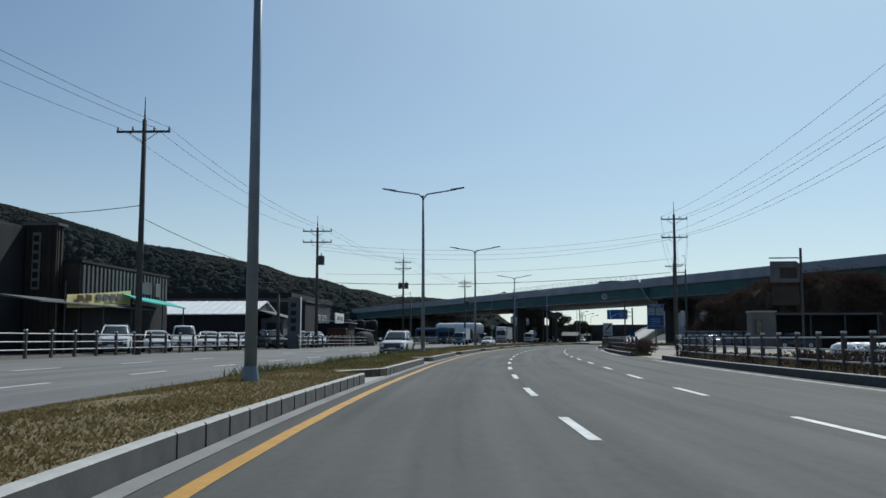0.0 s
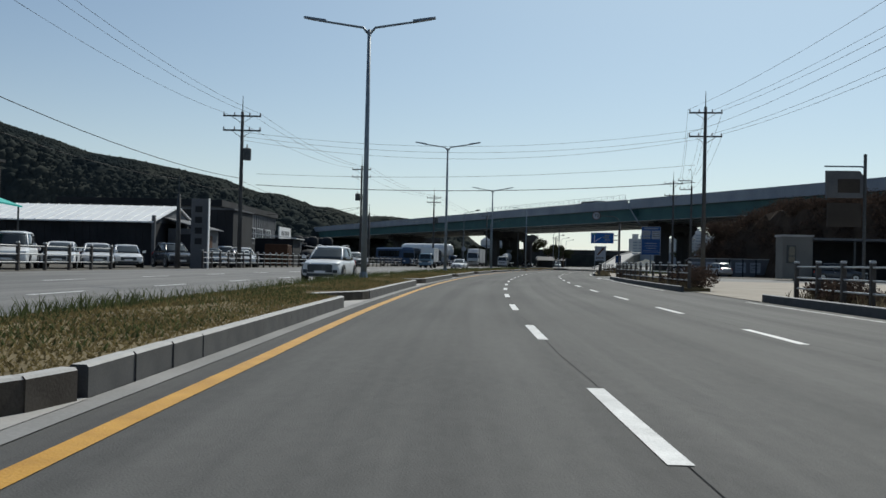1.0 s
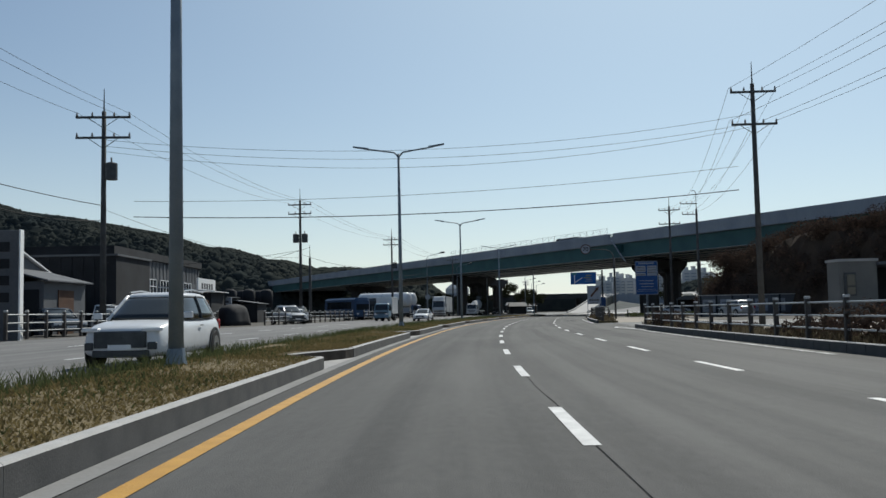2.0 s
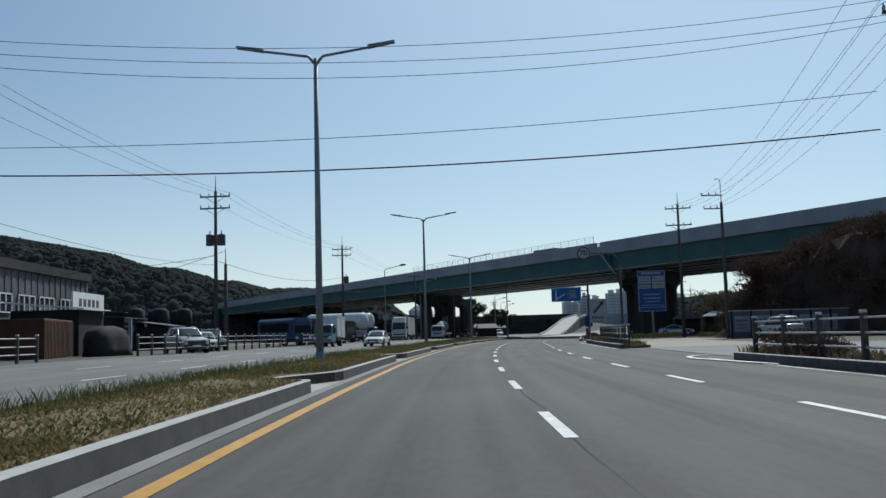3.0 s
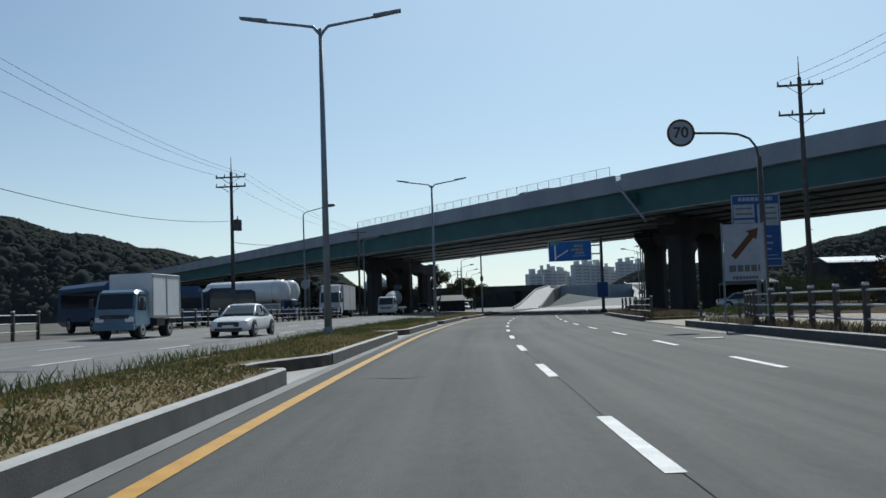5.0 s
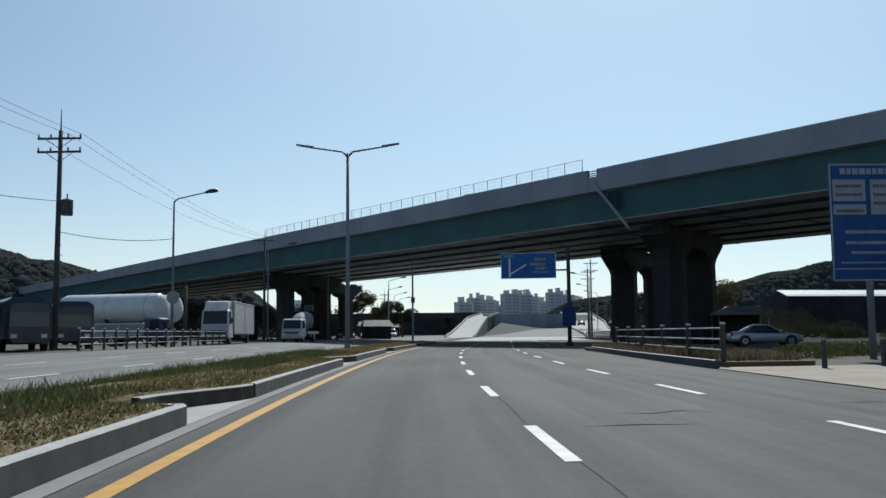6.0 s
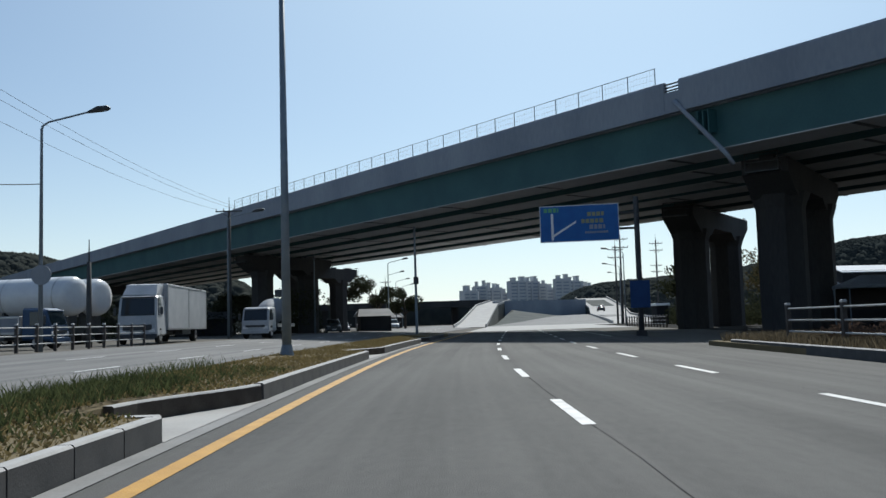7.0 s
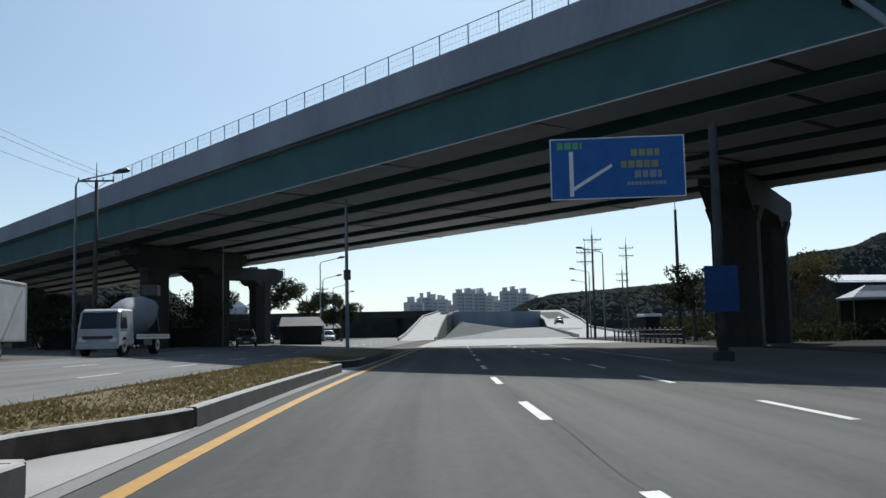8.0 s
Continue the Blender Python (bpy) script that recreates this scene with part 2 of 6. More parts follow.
GRASS_GREEN = leaf_material("green_weeds", (0.055, 0.068, 0.03), (0.1, 0.115, 0.05), 0.35)
BRUSH_FLOOR = material("brushwood_litter", (0.04, 0.031, 0.025), (0.075, 0.055, 0.042), 0.95, scale=0.6, fine=8, bump=0.8, spec=0.05)
BARK = material("bark", (0.06, 0.045, 0.035), (0.11, 0.085, 0.065), 0.9, scale=4, fine=30, bump=0.6)


# ---- mesh building ----
class Mesh:
    """Collects vertices and faces of one part."""

    def __init__(self):
        self.v, self.f = [], []

    def poly(self, *pts):
        n = len(self.v)
        self.v += [tuple(p) for p in pts]
        self.f.append(tuple(range(n, n + len(pts))))
        return self

    def hexa(self, a, b):
        """A solid between two rings of four points each."""
        n = len(self.v)
        self.v += [tuple(p) for p in a] + [tuple(p) for p in b]
        k = len(a)
        self.f += [tuple(range(n + k - 1, n - 1, -1)), tuple(range(n + k, n + 2 * k))]
        self.f += [(n + i, n + (i + 1) % k, n + k + (i + 1) % k, n + k + i) for i in range(k)]
        return self

    def box(self, x, y, z, sx, sy, sz, turn=0.0, bevel=0.0):
        """A box on its base centre, turned about z; bevel cuts its upright and top edges."""
        c, s = math.cos(turn), math.sin(turn)

        def ring(hx, hy, zz, b):
            pts = [(-hx + b, -hy), (hx - b, -hy), (hx, -hy + b), (hx, hy - b), (hx - b, hy), (-hx + b, hy), (-hx, hy - b), (-hx, -hy + b)]
            if b == 0:
                pts = [pts[0], pts[2], pts[4], pts[6]]
            return [(x + px * c - py * s, y + px * s + py * c, zz) for px, py in pts]
        if bevel:
            r0, r1 = ring(sx / 2, sy / 2, z, bevel), ring(sx / 2, sy / 2, z + sz - bevel, bevel)
            r2 = ring(sx / 2 - bevel, sy / 2 - bevel, z + sz, bevel * 0.4)
            return self.loft([r0, r1, r2])
        return self.hexa(ring(sx / 2, sy / 2, z, 0), ring(sx / 2, sy / 2, z + sz, 0))

    def loft(self, rings, caps=True, closed=True):
        n, k = len(self.v), len(rings[0])
        for r in rings:
            self.v += [tuple(p) for p in r]
        for j in range(len(rings) - 1):
            for i in range(k if closed else k - 1):
                a, b = n + j * k + i, n + j * k + (i + 1) % k
                self.f.append((a, b, b + k, a + k))
        if caps:
            self.f += [tuple(range(n + k - 1, n - 1, -1)), tuple(range(n + (len(rings) - 1) * k, n + len(rings) * k))]
        return self

    def tube(self, pts, radii, n=8, caps=True):
        """A round bar through points, with a radius at each."""
        pts = [Vector(p) for p in pts]
        radii = radii if hasattr(radii, "__len__") else [radii] * len(pts)
        rings = []
        for i, p in enumerate(pts):
            d = (pts[min(i + 1, len(pts) - 1)] - pts[max(i - 1, 0)]).normalized()
            side = d.cross(Vector((0, 0, 1)) if abs(d.z) < 0.95 else Vector((0, 1, 0))).normalized()
            up = side.cross(d)
            rings.append([p + radii[i] * (math.cos(a) * side + math.sin(a) * up) for a in (2 * math.pi * k / n for k in range(n))])
        return self.loft(rings, caps)

    def disc(self, c, axis, r, depth, n=16):
        c, axis = Vector(c), Vector(axis).normalized()
        return self.tube([c - axis * depth / 2, c + axis * depth / 2], r, n)

    def prism(self, profile, place, a, b):
        """A flat profile (u, w) carried by place(u, w, t) from t = a to t = b."""
        return self.loft([[place(u, w, a) for u, w in profile], [place(u, w, b) for u, w in profile]])

    def data(self, name, mat, smooth=False):
        me = bpy.data.meshes.new(name)
        me.from_pydata(self.v, [], self.f)
        bm = bmesh.new()
        bm.from_mesh(me)
        bmesh.ops.recalc_face_normals(bm, faces=bm.faces)
        bm.to_mesh(me)
        bm.free()
        me.materials.append(mat)
        if smooth:
            me.polygons.foreach_set("use_smooth", [True] * len(me.polygons))
        me.update()
        return me


def part(name, mesh, mat, parent=None, label="", smooth=False):
    ob = new(name, mesh.data(name, mat, smooth) if isinstance(mesh, Mesh) else mesh)
    ob.parent = parent
    return tagged(ob, label)


def thing(name, label, category, m=None, group="", kind=""):
    ob = new(name)
    ob.empty_display_size = 0.2
    if m is not None:
        ob.matrix_world = m
    return tagged(ob, label, category, group, kind)


def setting(name, mesh, mat, label, category):
    return tagged(part(name, mesh, mat), label, category, kind="structure")


def stuff(name, verts, faces, mat, label, category):
    me = bpy.data.meshes.new(name)
    me.from_pydata(verts, [], faces)
    me.materials.append(mat)
    return tagged(new(name, me), label, category, kind="stuff")


# ---- plan ----
def lane(y):
    """x of the line between the first and second lane."""
    u = min(max(y, 0), 198) / 100
    x = 1.0422 * u**4 - 4.4616 * u**3 + 13.319 * u**2 - 7.979 * u + 4.4741
    return x + min(y, 0) * -0.0798 + max(y - 198, 0) * 0.2465


def heading(y):
    return math.atan2(-(lane(y + 1) - lane(y - 1)), 2)


MEDIAN_EDGE = ((-80, -3.6), (5, -3.6), (16, -3.45), (28, -3.28), (46, -3.27), (66, -3.36), (88, -3.41), (98, -3.5), (130, -3.53), (142, -3.6), (160, -3.6), (172, -3.66), (186, -3.73), (400, -3.73))
OUTER_LANE = ((-80, 3.35), (10, 3.35), (20, 3.5), (34, 3.85), (46, 3.88), (66, 3.65), (80, 3.57), (98, 3.48), (118, 3.62), (128, 3.75), (140, 3.7), (156, 3.5), (180, 3.47), (400, 3.47))


def bend(y, table):
    """A value along the road, between the rows of a table."""
    for (y0, a), (y1, b) in zip(table, table[1:]):
        if y <= y1:
            return a + (b - a) * min(max((y - y0) / (y1 - y0), 0), 1)
    return table[-1][1]


def at(off, y, z=0.0):
    """A place by its offset from the lane line; the median edge and the outer line swing a little along the way."""
    if -7.2 < off < 0:
        off += (bend(y, MEDIAN_EDGE) + 3.45) * min(1, -off / 3.2, (off + 7.2) / 1.5)
    elif 0 < off < 7:
        off += (bend(y, OUTER_LANE) - 3.5) * min(off / 3.5, (7 - off) / 3.5)
    return (lane(y) + off, y, z)


def strip(mesh, o0, o1, z, y0, y1, step=4.0, thick=0.0):
    """A ribbon of ground between two offsets from the lane line."""
    n = max(1, int(round((y1 - y0) / step)))
    ys = [y0 + (y1 - y0) * i / n for i in range(n + 1)]
    if thick:
        mesh.loft([[at(o0, y, z - thick), at(o1, y, z - thick), at(o1, y, z), at(o0, y, z)] for y in ys])
    else:
        mesh.loft([[at(o0, y, z), at(o1, y, z)] for y in ys], caps=False, closed=False)
    return mesh


BR, BD, BN = Vector((31.84, 197.3, 0)), Vector((-0.447, 0.8945, 0)), Vector((0.8945, 0.447, 0))


def deck(s, off, z):
    """A place by the viaduct: s along it, off across it."""
    return BR + BD * s + BN * off + Vector((0, 0, z))


# ---- ground and road ----
def rise(off):
    """Height of the ground across the road: the far carriageway climbs a little."""
    return min(max(-7.4 - off, 0) * 0.026, 0.33)


def banked(mesh, o0, o1, z, y0, y1, step=4.0):
    n = max(1, int(round((y1 - y0) / step)))
    ys = [y0 + (y1 - y0) * i / n for i in range(n + 1)]
    return mesh.loft([[at(o0, y, z + rise(o0)), at(o1, y, z + rise(o1))] for y in ys], caps=False, closed=False)


g = Mesh()
ys = [-700] + list(range(-80, 431, 10)) + [700, 1500, 4000]
g.loft([[at(o, y, z - 0.05) for o, z in ((-2600, 0.2), (-300, 0.3), (-60, 0.33), (-19.4, 0.32), (-7.3, 0.0), (9, 0.0), (12, 0.06), (300, 0.06), (2600, 0.0))] for y in ys], caps=False, closed=False)
setting("ground", g, DIRT, "bare brown earth and worn yard ground", "ground")
def carriageway(name, o0, o1, y0, y1, mat, label, bank=False):
    """A road sheet whose UV map holds offset and distance in metres."""
    m = Mesh()
    n, k = int((y1 - y0) / 4), 8
    cols = [o0 + (o1 - o0) * i / k for i in range(k + 1)]
    m.loft([[at(o, y0 + (y1 - y0) * j / n, rise(o) if bank else 0.0) for o in cols] for j in range(n + 1)], caps=False, closed=False)
    ob = setting(name, m, mat, label, "road")
    uv = ob.data.uv_layers.new(name="road")
    for loop in ob.data.loops:
        x, y, z = ob.data.vertices[loop.vertex_index].co
        uv.data[loop.index].uv = (x - lane(y), y)
    return ob


carriageway("road", -4.05, 8.3, -80, 400, ASPHALT, "dark grey asphalt carriageway with three lanes")
carriageway("road_opposite", -19.4, -7.3, -80, 400, ASPHALT_FAR, "pale worn asphalt opposite carriageway", True)
setting("road_paint_yellow", strip(Mesh(), -3.54, -3.36, 0.006, -80, 400), YELLOW_LINE, "solid yellow line along the median", "road marking")
setting("road_edge_gutter", strip(Mesh(), -4.05, -3.83, 0.008, -80, 400), GUTTER, "pale concrete gutter strip beside the median kerb", "gutter")
edge = Mesh()
for y0, y1, o in ((-80, 48, 7.75), (60, 93, 7.2), (112, 141, 6.7), (200, 400, 6.6)):
    strip(edge, o - 0.08, o + 0.08, 0.006, y0, y1)
setting("road_paint_edge", edge, EDGE_LINE, "solid white edge line", "road marking")


def dashes(name, off, start, last, pitch=8.0, line=3.0, bank=False, later=8.0):
    """Painted dashes, told along the road."""
    base = thing(name, "broken white lane line on the asphalt", "road marking", kind="structure")
    y = start
    while y < last:
        dy = math.cos(heading(y))
        if bank:
            m = banked(Mesh(), off - 0.075, off + 0.075, 0.008, y - line * dy, y, 1.5)
        else:
            m = strip(Mesh(), off - 0.075, off + 0.075, 0.006, y - line * dy, y, 1.5)
        part("dash", m, WHITE_LINE, base)
        y += (pitch if y < 97 else later if y > 142 else (pitch + 2 * later) / 3) * dy
    return base


dashes("lane_line", 0.0, 2.4 - 48, 300)
dashes("lane_line_outer", 3.5, 2.7 - 48, 300, later=7.8)
dashes("lane_line_opposite", -11.2, -46, 300, bank=True)
dashes("lane_line_opposite_outer", -14.8, -46, 300, bank=True)

# ---- viaduct ----
ZB, ZG, ZT = 9.85, 12.3, 14.12       # girder bottom, girder top, parapet top
S0, S1 = -260, 270


def along(o, z):
    return lambda u, w, t: deck(t, o + u, z + w)


def viaduct():
    base = thing("viaduct", "straight grey concrete and green steel girder viaduct on skewed concrete piers", "bridge")
    for o0, o1 in ((0.0, 12.9), (13.4, 26.3)):
        m = Mesh().prism([(o0 + 0.36, ZG - 0.06), (o1 - 0.36, ZG - 0.06), (o1 - 0.36, ZG + 0.3), (o0 + 0.36, ZG + 0.3)], along(0, 0), S0, S1)
        part("deck_slab", m, BRIDGE_CONC, base)
        for a, b in ((o0, 1), (o1, -1)):
            prof = [(a, ZG), (a + b * 0.35, ZG), (a + b * 0.35, ZG + 0.55), (a + b * 0.28, ZT), (a + b * 0.06, ZT), (a, ZT - 0.12)]
            for s0, s1 in ((S0, -1.3), (-0.25, S1)) if a == 0.0 else ((S0, S1),):
                part("parapet", Mesh().prism(prof, along(0, 0), s0, s1), BRIDGE_CONC, base)
        for k, c in enumerate((1.75, 6.45, 11.15)):
            o = o0 + c
            m = Mesh().prism([(-1.1, ZB + 0.06), (1.1, ZB + 0.06), (1.2, ZG - 0.065), (-1.2, ZG - 0.065)], along(o, 0), S0, S1)
            g = part("girder", m, BRIDGE_GREEN, base, "green painted steel box girder")
            # flange colour is pale to imitate light bounced up from the ground
            part("bottom_flange", Mesh().prism([(-1.25, ZB), (1.25, ZB), (1.25, ZB + 0.055), (-1.25, ZB + 0.055)], along(o, 0), S0, S1), BRIDGE_UNDER, g, "bottom flange coloured pale for light bounced off the ground")
            for q in range(-8, 14):
                splice = Mesh().prism([(-1.28, ZB - 0.035), (1.28, ZB - 0.035), (1.28, ZB - 0.004), (-1.28, ZB - 0.004)], along(o, 0), q * 11.0 + k * 2, q * 11.0 + k * 2 + 0.28)
                part("splice_plate", splice, DARK_STEEL, g)
            if k < 2:
                for q in range(-10, 18):
                    m = Mesh().prism([(1.22, ZB + 0.8), (3.48, ZB + 0.8), (3.48, ZB + 1.5), (1.22, ZB + 1.5)], along(o, 0), q * 8.4, q * 8.4 + 0.25)
                    part("cross_beam", m, BRIDGE_GREEN, base)
    lip = Mesh().prism([(-0.1, ZG - 0.02), (0.0, ZG - 0.02), (0.0, ZG + 0.12), (-0.1, ZG + 0.12)], along(0, 0), S0, S1)
    part("drip_edge", lip, BRIDGE_CONC, base)
    part("joint_sill", Mesh().prism([(0.02, ZG), (0.33, ZG), (0.33, ZT - 0.62), (0.02, ZT - 0.62)], along(0, 0), -1.29, -0.26), BRIDGE_CONC, base)
    # expansion joint: exposed pipes in the gap of the parapet
    for z in (ZT - 0.5, ZT - 0.32, ZT - 0.14):
        part("joint_pipe", Mesh().tube([deck(-1.6, 0.15, z), deck(-0.2, 0.15, z)], 0.05, 8), DARK_STEEL, base)
    part("drain_pipe", Mesh().tube([deck(-1.1, -0.15, ZG + 0.6), deck(-1.5, -0.15, ZG + 0.1), deck(-4.3, -0.12, ZB - 0.45), deck(-4.45, 0.2, ZB - 1.0)], 0.13, 10), BRIDGE_CONC, base, "grey diagonal drain pipe", True)
    for s in (-2.6, -2.95, -3.3):
        part("stiffener", Mesh().prism([(-0.14, ZB + 0.9), (0.55, ZB + 0.9), (0.55, ZG - 0.3), (-0.14, ZG - 0.3)], along(0, 0), s, s + 0.06), BRIDGE_GREEN, base)
    # mesh safety fence on the near parapet
    rail = thing("bridge_railing", "thin pale wire mesh safety fence on the viaduct parapet", "railing")
    rail.location = deck(0, 0.17, ZT)
    local = lambda s, z: BD * s + Vector((0, 0, z))
    post = Mesh().tube([(0, 0, 0), (0, 0, 1.02)], 0.03, 6).data("post", GALV)
    n = 29
    for i in range(n + 1):
        ob = part("post", post, GALV, rail)
        ob.location = BD * (0.45 + 59.45 * i / n)
    for z, r in ((1.0, 0.022), (0.04, 0.015), (0.68, 0.006), (0.36, 0.006)):
        part("rail", Mesh().tube([local(0.4, z), local(59.95, z)], r, 5), GALV, rail)
    wires = Mesh()
    for i in range(240):
        s = 0.45 + 59.45 * (i + 0.5) / 240
        wires.tube([local(s, 0.03), local(s, 1.0)], 0.0035, 3, False)
    part("wire_mesh", wires, GALV, rail)
    return base


bridge = viaduct()


def bent(p, q):
    """A pier of two columns at plan places p and q, with a haunched cap."""
    p, q = Vector((*p, 0)), Vector((*q, 0))
    d = (q - p).normalized()
    n = Vector((-d.y, d.x, 0))
    base = thing("bridge_pier", "two-column grey concrete bridge pier with a haunched cap", "bridge pier", group="viaduct piers")
    base.location = p
    w = q - p
    for c in (Vector(), w):
        m = Mesh()
        rings = []
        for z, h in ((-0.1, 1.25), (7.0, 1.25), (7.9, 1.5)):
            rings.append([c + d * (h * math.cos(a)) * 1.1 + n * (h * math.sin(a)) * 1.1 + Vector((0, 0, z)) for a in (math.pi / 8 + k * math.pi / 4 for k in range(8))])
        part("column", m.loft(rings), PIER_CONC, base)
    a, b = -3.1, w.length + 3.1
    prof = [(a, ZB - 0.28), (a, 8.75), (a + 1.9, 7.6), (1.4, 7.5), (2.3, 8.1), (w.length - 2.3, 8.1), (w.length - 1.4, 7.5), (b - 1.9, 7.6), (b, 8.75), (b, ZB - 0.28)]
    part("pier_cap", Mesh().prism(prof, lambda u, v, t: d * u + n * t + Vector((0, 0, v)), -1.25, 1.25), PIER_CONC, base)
    for u in (-2.2, 1.2, w.length - 1.2, w.length + 2.2):
        e = d * u
        part("bearing", Mesh().box(e.x, e.y, ZB - 0.28, 0.8, 0.8, 0.28, math.atan2(d.y, d.x)), DARK_STEEL, base)
    for u, way in ((a, -1), (b, 1)):
        e = d * (u + way * 0.36)
        cage = part("inspection_platform", Mesh().box(e.x, e.y, ZB - 1.08, 0.72, 1.8, 0.08, math.atan2(d.y, d.x)), DARK_STEEL, base, "small steel inspection platform")
        for z in (ZB - 0.55, ZB - 0.05):
            corners = [d * u - n * 0.88, d * (u + way * 0.7) - n * 0.88, d * (u + way * 0.7) + n * 0.88, d * u + n * 0.88]
            part("guard_rail", Mesh().tube([c + Vector((0, 0, z)) for c in corners], 0.03, 5), DARK_STEEL, cage)
        for t in (-0.88, 0.88):
            c = d * (u + way * 0.7) + n * t
            part("stanchion", Mesh().tube([c + Vector((0, 0, ZB - 1.0)), c + Vector((0, 0, ZB))], 0.03, 5), DARK_STEEL, cage)
    drain = Mesh().tube([d * (b + 0.12) + Vector((0, 0, ZB)), d * (b + 0.12) + Vector((0, 0, 8.9)), d * (b - 1.5) + Vector((0, 0, 7.3)), d * (w.length + 1.35) + Vector((0, 0, 7.0)), d * (w.length + 1.35) + Vector((0, 0, 0))], 0.1, 8)
    part("drain_pipe", drain, GALV, base)
    return base


C3, C4, C1, C2 = (39.1, 197.9), (44.6, 203.8), (43.0, 218.3), (49.5, 225.4)
for shift in (-70, 0, 70, 140):
    sh = BD * shift
    for a, b in ((C3, C4), (C1, C2)):
        bent((a[0] + sh.x, a[1] + sh.y), (b[0] + sh.x, b[1] + sh.y))

# ---- hills ----
def hill(name, label, profile, y, depth, seed):
    """A wooded ridge: heights along x at the distance y, with a canopy of uneven relief."""
    nx, rows = 300, 70
    xs = np.linspace(profile[0][0], profile[-1][0], nx)
    hs = np.interp(xs, [p[0] for p in profile], [p[1] for p in profile])
    m = Mesh()
    for j in range(rows + 1):
        v = j / rows
        f = math.sin(math.pi * min(v / 0.9, 1.0) ** 0.9) if v < 0.9 else 0
        yy = y - depth / 2 + v * depth
        for x, h in zip(xs, hs):
            lump = noise.noise(Vector((x * 0.035, yy * 0.035, seed))) * 1.4 + noise.noise(Vector((x * 0.16, yy * 0.16, seed))) * 0.9 + noise.noise(Vector((x * 0.45, yy * 0.45, seed))) * 0.5
            m.v.append((x, yy, h * f + lump * min(1, h * f / 9) - 0.6))
    for j in range(rows):
        for i in range(nx - 1):
            a = j * nx + i
            m.f.append((a, a + 1, a + 1 + nx, a + nx))
    ob = setting(name, m, HILL, label, "hill")
    ob.data.polygons.foreach_set("use_smooth", [True] * len(ob.data.polygons))
    # fine crowns along the skyline, broad ones down the slope
    rng = np.random.default_rng(seed)
    count, fine = 36000, 22000
    i = rng.integers(0, nx - 1, count)
    v = np.where(np.arange(count) < fine, rng.uniform(0.28, 0.46, count), rng.uniform(0.02, 0.32, count))
    x = xs[i] + rng.uniform(0, xs[1] - xs[0], count)
    z = np.interp(x, xs, hs) * np.sin(math.pi * (v / 0.9) ** 0.9)
    r = rng.uniform(0.4, 1.1, count) * np.where(rng.random(count) < 0.12, 1.9, 1.0) * np.where(np.arange(count) < fine, 1.0, 2.4)
    keep = z > 4
    x, v, z, r = x[keep], v[keep], z[keep], r[keep]
    count = len(x)
    c = np.stack((x, y - depth / 2 + v * depth, z - 0.75 * r), 1)
    unit = [(0, 0, 0.95)] + [(0.75 * math.cos(a), 0.75 * math.sin(a), 0.6) for a in np.arange(5) * 1.2566] + [(math.cos(a + 0.6), math.sin(a + 0.6), -0.6) for a in np.arange(5) * 1.2566]
    vs = (c[:, None, :] + np.array(unit)[None] * r[:, None, None] * rng.uniform(0.65, 1.25, (count, 11, 1))).reshape(-1, 3).tolist()
    tri = [(0, 1 + q, 1 + (q + 1) % 5) for q in range(5)] + [(1 + q, 6 + q, 1 + (q + 1) % 5) for q in range(5)] + [(6 + q, 6 + (q + 1) % 5, 1 + (q + 1) % 5) for q in range(5)]
    fs = (np.arange(count)[:, None, None] * 11 + np.array(tri)[None]).reshape(-1, 3).tolist()
    w = stuff(name + "_trees", vs, fs, HILL, "dense dark woodland on the hillside", "woodland")
    w.data.polygons.foreach_set("use_smooth", [True] * len(w.data.polygons))
    return ob


hill("hill_west", "long dark wooded ridge", ((-520, 92), (-330, 80), (-249, 69), (-219, 61.5), (-190, 52.8), (-175, 47.6), (-152, 44.4), (-125, 39), (-112, 36.6), (-104, 33.2), (-95, 30.6), (-87, 30.4), (-75, 26.6), (-71, 25), (-62, 24.4), (-50, 20.8), (-35, 21.0), (-9, 18), (-2, 14), (5, 8), (11, 2), (17, 0.2)), 442, 150, 3)
hill("hill_east", "low dark wooded hill", ((107.5, 0.4), (115.2, 4.8), (121.7, 9.4), (129.4, 13.6), (138.4, 15.7), (153.9, 16.7), (162.9, 17.5), (191.3, 19.7), (202.9, 21.4), (210.7, 22.9), (226.1, 27.3), (239, 28.6), (250.7, 31.9), (270, 34), (279, 35.8), (290.6, 40.7), (303.5, 42.9), (383.5, 53.9), (538.3, 57.7)), 520, 110, 4)

